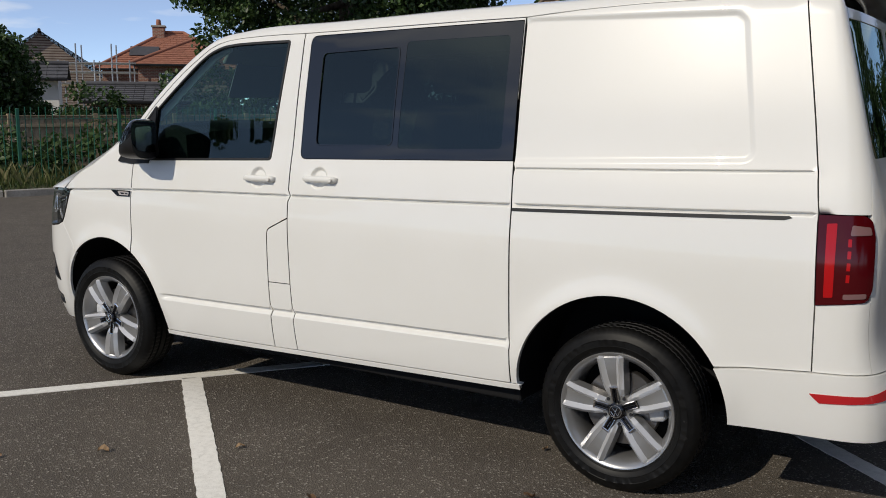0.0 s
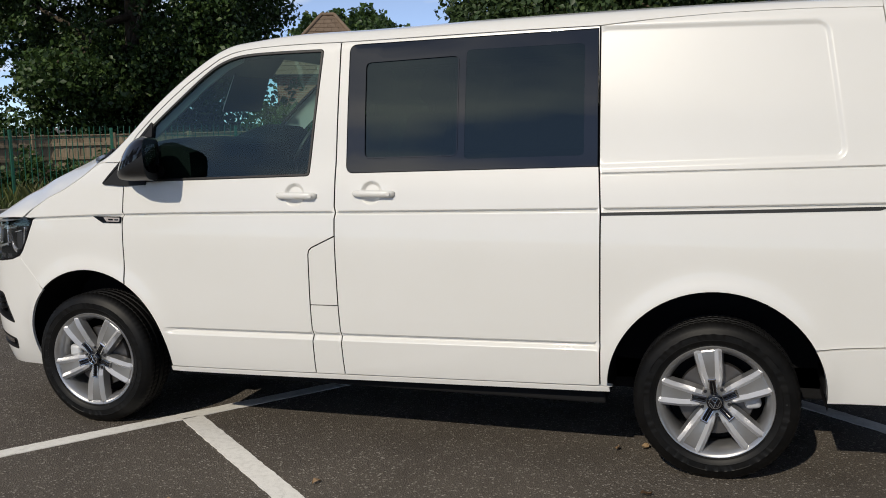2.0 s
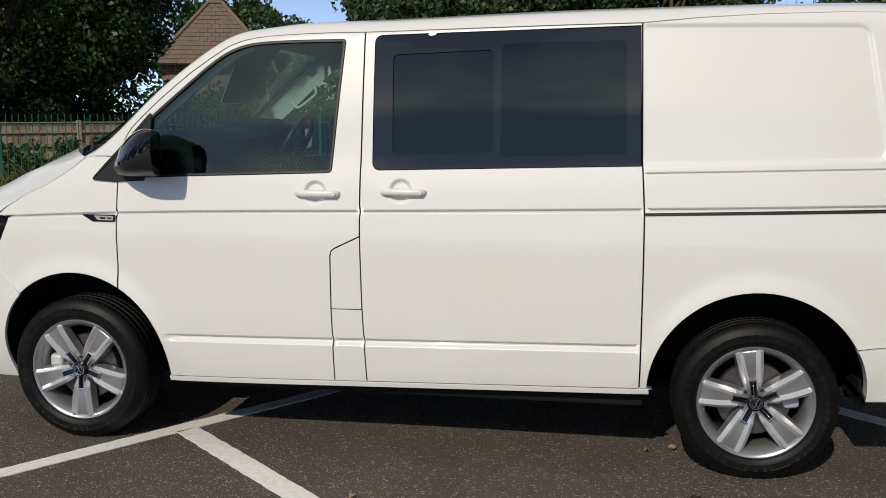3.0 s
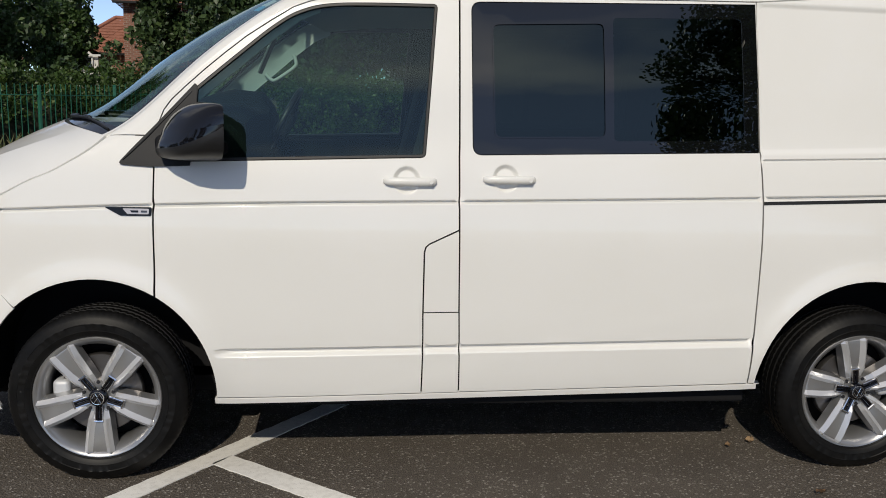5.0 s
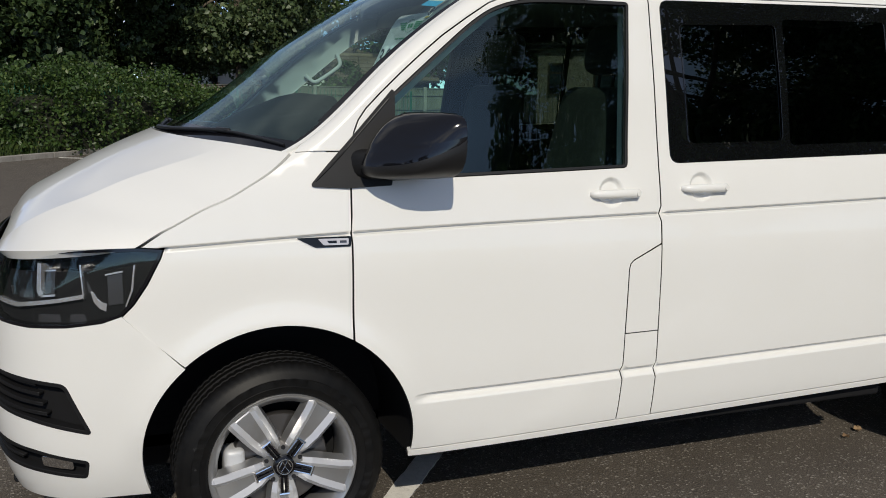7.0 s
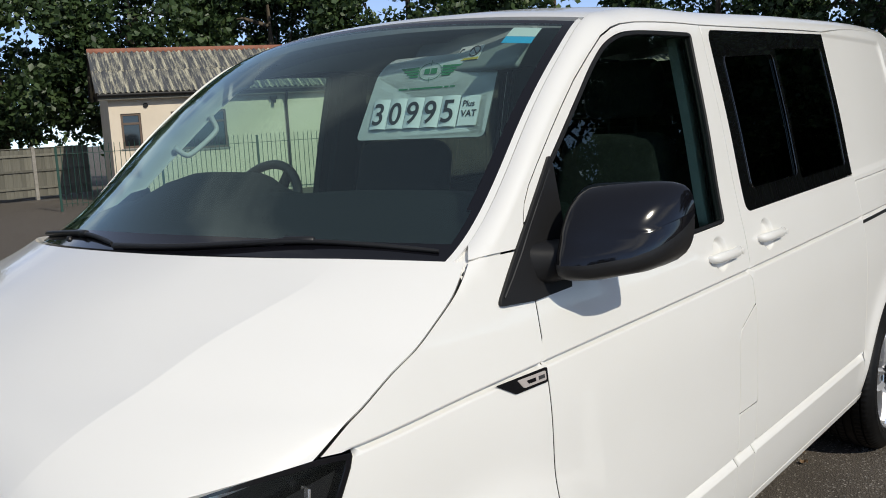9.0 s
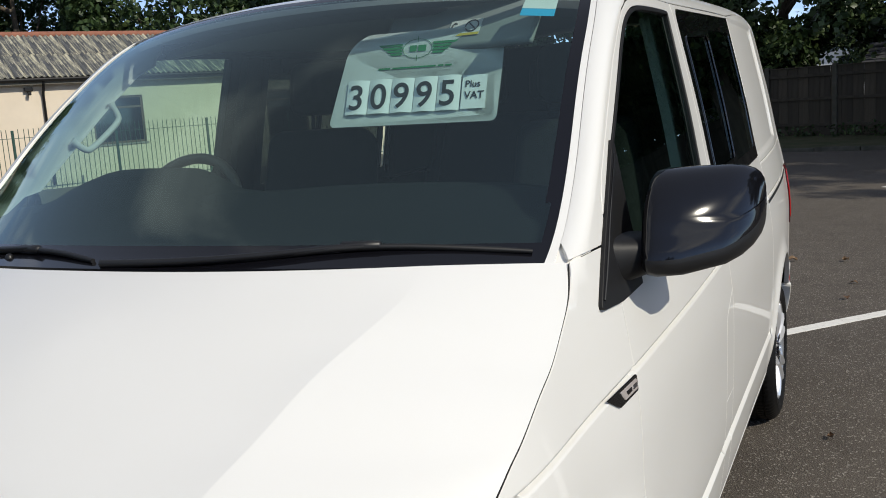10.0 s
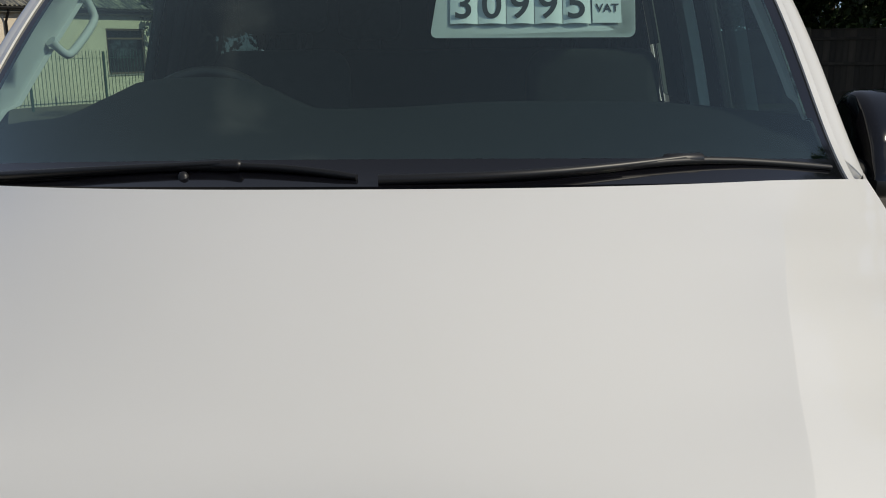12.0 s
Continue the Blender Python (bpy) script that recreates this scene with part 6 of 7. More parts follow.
def timber_fence(points, height, label, material, base=.08, board=.125, post_every=1.85, wide=.11, post_m=None):
    """Upright boards on rails between concrete posts, with a capping."""
    f = thing("timber_fence", label, "fence", "timber fences", at=(points[0][0], points[0][1], 0))
    origin = Vector((points[0][0], points[0][1], 0))
    bm = box(-board / 2 - .006, board / 2 + .006, -.0055, .0055, 0, height, .002, 1)
    bd = shared("board", bm, material)
    pm = shared("post", box(-wide / 2, wide / 2, -.055, .055, -.1, height + .06, .012), post_m or CONCRETE)
    for p, a in along(points, post_every):
        piece("post", pm, f, pose(p.x - origin.x, p.y - origin.y, base, 0, 0, a))
    for k, (p, a) in enumerate(along(points, board)):
        side = Vector((-math.sin(radians(a)), math.cos(radians(a)))) * (.012 if k % 2 else .0)
        piece("board", bd, f, pose(p.x - origin.x + side.x, p.y - origin.y + side.y, base + .02 + rng.uniform(-.012, .008), 0, rng.uniform(-.5, .5), a))
    for a, b in zip(points, points[1:]):
        d = Vector(b) - Vector(a)
        rm = shared("rail", box(0, d.length, -.045, -.012, -.035, .035, .004), material)
        cm = shared("capping", box(0, d.length, -.035, .035, -.012, .012, .004), material)
        ang = math.degrees(math.atan2(d.y, d.x))
        for z in (.3, height * .55, height - .2):
            piece("rail", rm, f, pose(a[0] - origin.x, a[1] - origin.y, base + z, 0, 0, ang))
        piece("capping", cm, f, pose(a[0] - origin.x, a[1] - origin.y, base + height + .015, 0, 0, ang))
    return f


timber_fence([(-15.6, 4.5), (-14.2, 9.0), (-12.3, 13.6), (-8.6, 17.5)], 1.17, "weathered tan timber board fence behind the green fence", TIMBER, post_m=TIMBER)
timber_fence([(-8.6, 17.6), (-5.5, 20.2), (-2.5, 22.6)], 1.32, "weathered tan timber board fence beside shrubs", TIMBER)
timber_fence([(1.2, 26.3), (6.0, 25.9), (11.2, 25.6), (14.0, 25.4)], 1.48, "grey weathered timber panel fence with concrete posts", GREYTIMBER)
timber_fence([(25.9, 6.5), (24.7, 2.0), (23.0, -2.0), (21.6, -6.0), (20.6, -10.5)], 1.74, "dark shaded timber panel fence with concrete posts", SHADETIMBER, .06, .14, 1.8, .12, DARKCONCRETE)

# ---- trees, hedge, grass ----
BARK = mat("bark", (0.13, 0.10, 0.07), 0.95)
noise_mix(BARK, 5, 0.3, 0.75, (0.15, 0.12, 0.085), (0.06, 0.048, 0.035), 8, stretch=(1, 1, .25))
bump(BARK, 14, 1.0, 0.05, 6, (1, 1, .2))


def leaf_mat(name, dark, mid, light, gloss=.45):
    m = mat(name, mid, gloss)
    by_island(m, [(0.0, dark), (0.45, mid), (0.85, mid), (1.0, light)])
    b = m.node_tree.nodes["Principled BSDF"]
    tr = m.node_tree.nodes.new("ShaderNodeBsdfTranslucent")
    mx = m.node_tree.nodes.new("ShaderNodeMixShader")
    mx.inputs[0].default_value = 0.28
    m.node_tree.links.new(b.inputs["Base Color"].links[0].from_socket, tr.inputs["Color"])
    m.node_tree.links.new(b.outputs[0], mx.inputs[1])
    m.node_tree.links.new(tr.outputs[0], mx.inputs[2])
    m.node_tree.links.new(mx.outputs[0], m.node_tree.nodes["Material Output"].inputs["Surface"])
    return m


OAK = leaf_mat("oak_leaves", (0.028, 0.056, 0.017), (0.056, 0.105, 0.028), (0.119, 0.175, 0.049))
DEEP = leaf_mat("dark_leaves", (0.028, 0.050, 0.018), (0.059, 0.101, 0.036), (0.133, 0.189, 0.063))
IVY = leaf_mat("hedge_leaves", (0.023, 0.050, 0.013), (0.056, 0.104, 0.023), (0.135, 0.180, 0.050))
BIRCH = leaf_mat("grey_green_leaves", (0.042, 0.070, 0.031), (0.084, 0.123, 0.049), (0.168, 0.210, 0.091))
DRYGRASS = leaf_mat("dry_grass", (0.06, 0.08, 0.025), (0.12, 0.13, 0.045), (0.30, 0.26, 0.13))
GRASS = leaf_mat("grass_blades", (0.030, 0.055, 0.014), (0.065, 0.10, 0.025), (0.15, 0.17, 0.05))
REDLEAF = leaf_mat("rust_red_leaves", (0.07, 0.025, 0.012), (0.20, 0.065, 0.03), (0.34, 0.13, 0.06))
BROWNLEAF = leaf_mat("brown_creeper", (0.05, 0.03, 0.015), (0.12, 0.065, 0.035), (0.20, 0.12, 0.06))


def leaf_cloud(name, centres, radii, per, size, material, parent=None, seed=1, flat=.8):
    """Small folded leaves strewn round many clump centres, as one mesh."""
    r = np.random.RandomState(seed)
    c = np.repeat(np.array(centres, float), per, 0)
    rad = np.repeat(np.array(radii, float), per)[:, None]
    n = len(c)
    d = r.normal(size=(n, 3))
    d /= np.linalg.norm(d, axis=1)[:, None]
    p = c + d * rad * (r.uniform(.15, 1, (n, 1)) ** .5) * np.array([1, 1, flat])
    u = r.normal(size=(n, 3))
    u /= np.linalg.norm(u, axis=1)[:, None]
    nn = d * .7 + r.normal(size=(n, 3)) * .6 + np.array([0, 0, .35])
    v = np.cross(nn, u)
    v /= np.linalg.norm(v, axis=1)[:, None] + 1e-9
    nn /= np.linalg.norm(nn, axis=1)[:, None] + 1e-9
    s = size * r.uniform(.6, 1.35, (n, 1))
    a, b = p - u * s * .62, p + u * s * .62
    l, q = p + v * s * .42 + nn * s * .12, p - v * s * .42 + nn * s * .12
    verts = np.stack([a, q, b, l], 1).reshape(-1, 3)
    base = np.arange(n)[:, None] * 4
    faces = np.concatenate([base + [0, 1, 2], base + [0, 2, 3]], 0)
    me = bpy.data.meshes.new(name)
    me.vertices.add(len(verts)), me.loops.add(faces.size), me.polygons.add(len(faces))
    me.vertices.foreach_set("co", verts.ravel())
    me.loops.foreach_set("vertex_index", faces.ravel())
    me.polygons.foreach_set("loop_start", np.arange(0, faces.size, 3))
    me.update()
    me.materials.append(material)
    ob = new(name, me)
    if parent is not None:
        ob.parent = parent
    return ob


def crown_points(rx, ry, z0, z1, count, seed, hollow=.45, noise_scale=.35, taper_top=.0):
    """Clump centres in an uneven crown, denser near its surface, with gaps."""
    r = random.Random(seed)
    out, rads = [], []
    zc, rz = (z0 + z1) / 2, (z1 - z0) / 2
    tries = 0
    while len(out) < count and tries < count * 30:
        tries += 1
        d = Vector((r.gauss(0, 1), r.gauss(0, 1), r.gauss(0, 1))).normalized()
        k = r.uniform(hollow, 1) ** .5
        bulge = 1 + .28 * noise.noise(d * 2.1 + Vector((seed * 3.7, 0, 0)))
        p = Vector((d.x * rx, d.y * ry, d.z * rz)) * k * bulge
        if noise.noise(p * noise_scale + Vector((0, seed * 5.1, 0))) < -.16:
            continue
        p.z += zc
        if p.z < z0 - .3:
            continue
        out.append(tuple(p)), rads.append(r.uniform(.38, .85) * min(rx, 3.2) / 3.2)
    return out, rads


def tree(x, y, label, trunk_r, z_branch, rx, ry, z0, z1, clumps, per, size, leaves, seed, lean=(0, 0), bark=None, shade_core=False):
    t = thing("tree", label, "tree", "trees", at=(x, y, 0))
    r = random.Random(seed)
    bm = bmesh.new()
    h = z0 + (z1 - z0) * .7
    path, rads = [], []
    for k in range(9):
        f = k / 8
        path.append((lean[0] * f + .10 * math.sin(3 * f + seed) * f, lean[1] * f + .10 * math.cos(2.3 * f + seed) * f, -.1 + (h + .1) * f))
        rads.append(trunk_r * (1 + .55 * max(0, .12 - f) / .12) * (1 - .80 * f))
    add_tube(bm, path, rads, 12)
    part("trunk", bm, bark or BARK, t, "rough bark trunk", 60)
    pts, rr = crown_points(rx, ry, z0, z1, clumps, seed)
    pts = [(p[0] + lean[0] * .7, p[1] + lean[1] * .7, p[2]) for p in pts]
    for k in range(9):
        a = Vector(path[3 + k % 5])
        b = Vector(pts[r.randrange(len(pts))])
        m1 = a.lerp(b, .45) + Vector((r.uniform(-.3, .3), r.uniform(-.3, .3), r.uniform(.0, .4)))
        bm = bmesh.new()
        add_tube(bm, [a, a.lerp(m1, .5), m1, m1.lerp(b, .6), b], [trunk_r * q for q in (.34, .28, .20, .12, .05)], 7)
        part("limb", bm, bark or BARK, t, "", 60)
    crown = leaf_cloud("crown", pts, rr, per, size, leaves, t, seed)
    return t


tree(-13.0, 18.1, "large dark green oak behind the green fence", .34, 2.2, 3.8, 5.0, 1.4, 9.8, 1250, 125, .115, OAK, 3)
tree(-17.5, 8.5, "dark green bushy tree beside the brick houses", .16, 1.0, 1.85, 1.85, .3, 3.75, 420, 80, .10, OAK, 5)
tree(-21.0, 3.0, "dark green tree behind the verge", .22, 1.2, 3.4, 3.2, .6, 5.2, 180, 50, .17, DEEP, 6)
tree(-3.9, 27.6, "dense dark green tree behind the hedge", .26, 1.6, 2.4, 2.6, 1.0, 8.8, 460, 60, .16, DEEP, 7)
tree(-9.1, 27.8, "rounded green tree between the houses", .16, 1.2, 1.5, 1.5, .8, 4.9, 260, 60, .12, OAK, 27)
tree(-1.2, 25.6, "dense green tree behind the hedge", .24, 1.6, 3.4, 3.0, 1.3, 8.8, 720, 62, .16, DEEP, 8)
tree(3.3, 29.4, "tall grey-green tree above the timber fence", .26, 2.4, 3.3, 3.0, 1.9, 9.0, 520, 60, .15, BIRCH, 9)
tree(11.2, 38.5, "leafy green tree in a garden", .24, 1.6, 3.0, 3.0, 1.6, 6.4, 200, 55, .18, OAK, 10)
tree(4.6, 27.4, "dense green tree over the timber fence", .18, 1.9, 2.5, 2.2, 1.9, 8.2, 560, 60, .14, BIRCH, 71)
tree(0.8, 28.6, "dense dark tree over the timber fence", .2, 1.9, 2.8, 2.4, 1.6, 9.0, 560, 60, .15, DEEP, 72)
tree(7.6, 27.6, "low green shrub beside the timber fence", .10, .6, 1.2, 1.2, .5, 2.9, 60, 55, .14, IVY, 11)
for k, (x, y, h, s) in enumerate(((14.0, 31.0, 8.5, 12), (18.5, 29.5, 9.2, 13), (23.0, 26.8, 8.8, 14), (27.0, 23.0, 9.2, 15), (30.0, 18.0, 9.0, 16), (31.5, 12.0, 8.6, 17), (32.0, 6.5, 8.8, 24))):
    tree(x, y, "tall dark tree behind the low building", .28, 2.0, 3.6, 3.4, 1.4, h, 330, 60, .20, DEEP, s)
tree(20.9, -3.6, "broad old tree with a pale patched trunk on the verge", .36, 3.0, 4.8, 5.6, 2.9, 9.6, 620, 70, .15, DEEP, 18, (.2, .3))
tree(19.0, -14.0, "large shady tree beside the car park", .36, 2.6, 5.2, 5.2, 2.4, 13.0, 620, 120, .13, DEEP, 19)
tree(13.4, -16.5, "large shady tree beside the car park", .36, 2.6, 5.2, 5.0, 2.2, 14.0, 720, 120, .13, DEEP, 20)
tree(26.5, -12.0, "tall dark tree beyond the fence", .30, 2.4, 4.6, 4.6, 1.6, 9.6, 260, 50, .22, DEEP, 22)
tree(28.0, 1.2, "dark tree beyond the timber fence", .24, 2.2, 2.6, 2.6, 1.6, 9.0, 420, 55, .18, DEEP, 23)
tree(30.5, -8.2, "dense dark tree beyond the timber fence", .26, 1.8, 3.0, 3.0, 1.2, 9.4, 420, 55, .20, DEEP, 61)
tree(28.6, -13.6, "dense dark tree beyond the timber fence", .26, 1.8, 3.4, 3.4, 1.2, 9.4, 420, 55, .20, DEEP, 62)
tree(35.5, -2.2, "dense dark tree behind the shed", .26, 1.8, 3.2, 3.2, 1.4, 9.0, 480, 60, .18, DEEP, 91)
tree(38.1, -6.4, "dense dark tree behind the shed", .26, 1.8, 3.2, 3.2, 1.4, 9.4, 480, 60, .18, DEEP, 92)
tree(35.5, -12.2, "tall dark tree beyond the fence", .26, 1.8, 3.6, 3.6, 1.2, 10.4, 320, 55, .22, DEEP, 63)
for k, (x, y, h) in enumerate(((-25.0, -5.0, 8.0), (-24.0, -13.0, 8.5), (-19.0, -21.0, 8.0))):
    tree(x, y, "green tree across the car park", .26, 1.8, 3.8, 3.8, 1.0, h, 240, 50, .24, DEEP, 81 + k)
tree(-24.0, 62.0, "distant green tree over the roofs", .3, 2.6, 7.5, 5.0, 2.0, 9.6, 260, 50, .34, OAK, 25)

# hedge: an added near-black core, the shade inside it, under a coat of leaves
HEDGE = [(-7.6, 14.9), (-6.3, 16.1), (-5.2, 17.5), (-3.6, 18.6), (-1.4, 18.2), (.5, 19.9), (1.7, 21.6), (2.7, 23.0)]
HEDGECORE = mat("hedge_core_dark", (0.014, 0.017, 0.008), 0.95)
hedge = thing("hedge", "dense tangled bramble hedge smothering the fence", "hedge", at=(0, 0, 0))
hp, hr = [], []
r = random.Random(31)
for p, a in along(HEDGE, .34):
    far = (p - Vector((-2.4, 17.2))).length / 7.0 if p.x > -2.4 else 0.0
    side = Vector((math.sin(radians(a)), -math.cos(radians(a))))
    for k in range(11):
        w = r.uniform(-1.5, 1.0)
        top = (1.85 - .45 * max(0, far - .72) / .28) * (1 - .18 * max(0, w) ** 2 - .25 * max(0, -w - .6))
        z = top * r.uniform(.05, 1.0) ** .6
        q = p - side * -w * 1.0
        hp.append((q.x + side.x * .5, q.y + side.y * .5, z)), hr.append(r.uniform(.22, .42))
leaf_cloud("leaves", hp, hr, 120, .072, IVY, hedge, 33)
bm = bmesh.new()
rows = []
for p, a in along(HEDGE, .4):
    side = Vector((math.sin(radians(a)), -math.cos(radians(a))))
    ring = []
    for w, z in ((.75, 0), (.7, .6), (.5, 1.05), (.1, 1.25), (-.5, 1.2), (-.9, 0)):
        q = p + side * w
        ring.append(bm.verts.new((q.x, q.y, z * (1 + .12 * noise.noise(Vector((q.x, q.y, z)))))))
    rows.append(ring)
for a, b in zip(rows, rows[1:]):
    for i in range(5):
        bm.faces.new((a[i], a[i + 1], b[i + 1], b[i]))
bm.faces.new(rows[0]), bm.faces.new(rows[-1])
part("hedge_core", bm, HEDGECORE, hedge, "dark core added to close the view through the leaves", 60)


def shrub_row(points, label, h0, h1, depth, leaves, seed, size=.10, per=70, step=.38, start=.1):
    s = thing("shrub", label, "shrub", "shrubs")
    rr_ = random.Random(seed)
    c, rad = [], []
    for p, a in along(points, step):
        for k in range(4):
            z = rr_.uniform(start, rr_.uniform(h0, h1))
            c.append((p.x + rr_.uniform(-depth, depth), p.y + rr_.uniform(-depth, depth), z)), rad.append(rr_.uniform(.22, .45))
    leaf_cloud("leaves", c, rad, per, size, leaves, s, seed)
    return s


shrub_row([(-12.6, 10.4), (-11.2, 13.0), (-8.4, 16.0), (-5.0, 18.8), (-3.2, 20.6)], "leafy shrubs growing behind the green fence", .35, .95, .6, OAK, 41)
shrub_row([(-13.4, 15.8), (-11.0, 18.6), (-8.6, 20.8)], "dark shrubs under the oak behind the timber fence", 1.3, 2.7, .8, DEEP, 56, .13, 60, .4)
shrub_row([(-15.6, 14.6), (-14.3, 15.0), (-13.0, 15.8), (-11.4, 17.4)], "tall dark bush under the low oak branches", 2.8, 4.9, .75, OAK, 58, .10, 130, .17, .5)
shrub_row([(-5.2, 22.0), (-3.0, 22.8)], "rust-red leafed shrub above the hedge", 1.5, 2.15, .4, REDLEAF, 57, .09, 60, .34, 1.0)
shrub_row([(-16.5, 7.8), (-15.2, 10.8), (-13.6, 14.0)], "dark leafy climber over the garden fence", 1.1, 1.95, .6, OAK, 42, .09, 130, .30, .4)
shrub_row([(-8.0, 20.5), (-5.0, 23.0), (-2.4, 25.0)], "tall dark shrubs behind the timber fence", 1.2, 3.2, 1.0, DEEP, 43, .13, 60, .5)
shrub_row([(2.2, 24.2), (4.6, 25.0)], "brown creeper hanging over the timber fence", 1.2, 1.75, .25, BROWNLEAF, 44, .07, 60, .3, .9)
shrub_row([(-3.4, 16.4), (-1.9, 17.2), (-.4, 18.6)], "bramble shoots spilling over the kerb", .4, 1.3, .45, IVY, 50, .075, 110, .22, .05)
shrub_row([(-12.4, 5.6), (-11.9, 7.4), (-11.3, 9.2)], "dark leafy shrub behind the green fence", .5, 1.15, .4, OAK, 55, .09, 80, .34, .05)
shrub_row([(3.0, 22.9), (8.6, 23.1)], "low weeds along the green fence", .15, .6, .4, GRASS, 45, .07, 60, .3, .05)
shrub_row([(24.6, 3.0), (23.2, -1.5), (22.0, -5.4)], "sparse low plants before the dark fence", .1, .35, .4, DEEP, 46, .08, 30, .6, .02)
shrub_row([(27.5, 4.0), (26.4, -2.0), (25.4, -6.0)], "garden shrubs over the dark fence", 1.3, 3.4, 1.0, BIRCH, 47, .13, 40, .6, .8)
shrub_row([(28.2, -2.2), (28.0, -3.6)], "copper-leaved shrub over the dark fence", 2.0, 2.75, .35, BROWNLEAF, 49, .10, 60, .3, 1.6)
shrub_row([(19.4, -3.9), (19.2, -2.0)], "tuft of green weeds on the verge", .06, .22, .3, GRASS, 48, .09, 50, .3, .05)


def grass(name, label, where, count, h0, h1, material, seed):
    r_ = np.random.RandomState(seed)
    pts = np.array([where(r_.uniform(), r_.uniform()) for _ in range(count)])
    h = r_.uniform(h0, h1, count)
    a = r_.uniform(0, math.tau, count)
    bend = r_.normal(0, .28, (count, 2)) * h[:, None]
    w = .006 + .006 * h
    d = np.stack([np.cos(a), np.sin(a)], 1) * w[:, None]
    v0 = np.concatenate([pts - d, np.full((count, 1), .08)], 1)
    v1 = np.concatenate([pts + d, np.full((count, 1), .08)], 1)
    v2 = np.concatenate([pts + bend * .4 + d * .7, (.08 + h * .6)[:, None]], 1)
    v3 = np.concatenate([pts + bend, (.08 + h)[:, None]], 1)
    verts = np.stack([v0, v1, v2, v3], 1).reshape(-1, 3)
    base = np.arange(count)[:, None] * 4
    faces = np.concatenate([base + [0, 1, 2], base + [0, 2, 3]], 0)
    me = bpy.data.meshes.new(name)
    me.from_pydata(verts.tolist(), [], faces.tolist())
    me.materials.append(material)
    return tagged(new(name, me), label, "grass", "", "stuff")


def on_verge(lo, hi, d0, d1):
    line = KERB_LINE[lo:hi + 1]

    def f(u, v):
        k = min(int(u * (len(line) - 1)), len(line) - 2)
        w = u * (len(line) - 1) - k
        a, b = Vector(line[k]), Vector(line[k + 1])
        d = (b - a).normalized()
        p = a.lerp(b, w) + Vector((-d.y, d.x)) * (d0 + (d1 - d0) * v)
        return p.x, p.y
    return f


grass("grass", "mown grass on the verge", on_verge(0, 6, .1, 4.5), 34000, .05, .20, GRASS, 51)
grass("tall_grass", "tall dry grass along the fence", on_verge(1, 5, .25, 1.6), 1500, .15, .5, DRYGRASS, 52)
grass("grass", "weedy grass under the hedge", on_verge(5, 9, .1, 1.9), 9000, .08, .35, GRASS, 53)

# ---- buildings ----
CREAM = mat("cream_render", (0.62, 0.53, 0.41), 0.9)
noise_mix(CREAM, 1.2, 0.3, 0.75, (0.78, 0.68, 0.54), (0.68, 0.59, 0.47), 8)
bump(CREAM, 60, 0.4, 0.004)
CORRUGATE = mat("weathered_corrugated_sheet", (0.20, 0.20, 0.19), 0.85)
noise_mix(CORRUGATE, 1.0, 0.47, 0.60, (0.075, 0.08, 0.09), (0.62, 0.58, 0.43), 8, stretch=(7, .45, .45), rough=.75)
overlay(CORRUGATE, 7, 0.4, 0.75, (0.65, 0.66, 0.66), 1.0, 6)
WINFRAME = mat("brown_window_timber", (0.13, 0.09, 0.065), 0.6)
WHITEUPVC = mat("white_window_plastic", (0.72, 0.72, 0.70), 0.4)
PANE = mat("dark_pane", (0.012, 0.014, 0.016), 0.05, 0.0, 0.5)
BRICK = mat("red_brick", (0.30, 0.13, 0.085), 0.9)
MORTAR = (0.33, 0.28, 0.23)


def brick_nodes(m, c1, c2, scale=1.0):
    tc = m.node_tree.nodes.new("ShaderNodeTexCoord")
    mp = node(m, "ShaderNodeMapping", Rotation=(radians(90), 0, 0))
    b = m.node_tree.nodes.new("ShaderNodeTexBrick")
    b.inputs["Color1"].default_value, b.inputs["Color2"].default_value, b.inputs["Mortar"].default_value = (*c1, 1), (*c2, 1), (*MORTAR, 1)
    b.inputs["Scale"].default_value = scale
    b.inputs["Brick Width"].default_value, b.inputs["Row Height"].default_value, b.inputs["Mortar Size"].default_value = .225, .075, .011
    wire(m, tc, "Object", mp, "Vector"), wire(m, mp, "Vector", b, "Vector")
    wire(m, b, "Color", m.node_tree.nodes["Principled BSDF"], "Base Color")
    overlay(m, 2.0, 0.35, 0.75, (0.7, 0.68, 0.66), 1.0, 6)


brick_nodes(BRICK, (0.30, 0.12, 0.08), (0.22, 0.09, 0.06))
DARKBRICK = mat("dark_brick", (0.12, 0.075, 0.06), 0.9)
brick_nodes(DARKBRICK, (0.13, 0.075, 0.058), (0.09, 0.055, 0.045))
TILE = mat("terracotta_tile", (0.34, 0.14, 0.09), 0.85)
by_piece(TILE, (0.36, 0.15, 0.095), (0.30, 0.125, 0.08))
overlay(TILE, 5, 0.4, 0.75, (0.7, 0.68, 0.66), 1.0, 5)
BROWNTILE = mat("brown_tile", (0.20, 0.14, 0.10), 0.85)
by_piece(BROWNTILE, (0.24, 0.175, 0.12), (0.16, 0.115, 0.085))
overlay(BROWNTILE, 5, 0.4, 0.75, (0.7, 0.68, 0.66), 1.0, 5)
# the brown tile again, darkened for a roof slope that lies in shade
SHADETILE = mat("shaded_brown_tile", (0.055, 0.04, 0.033), 0.85)
by_piece(SHADETILE, (0.06, 0.043, 0.035), (0.045, 0.033, 0.027))
overlay(SHADETILE, 5, 0.4, 0.75, (0.7, 0.68, 0.66), 1.0, 5)
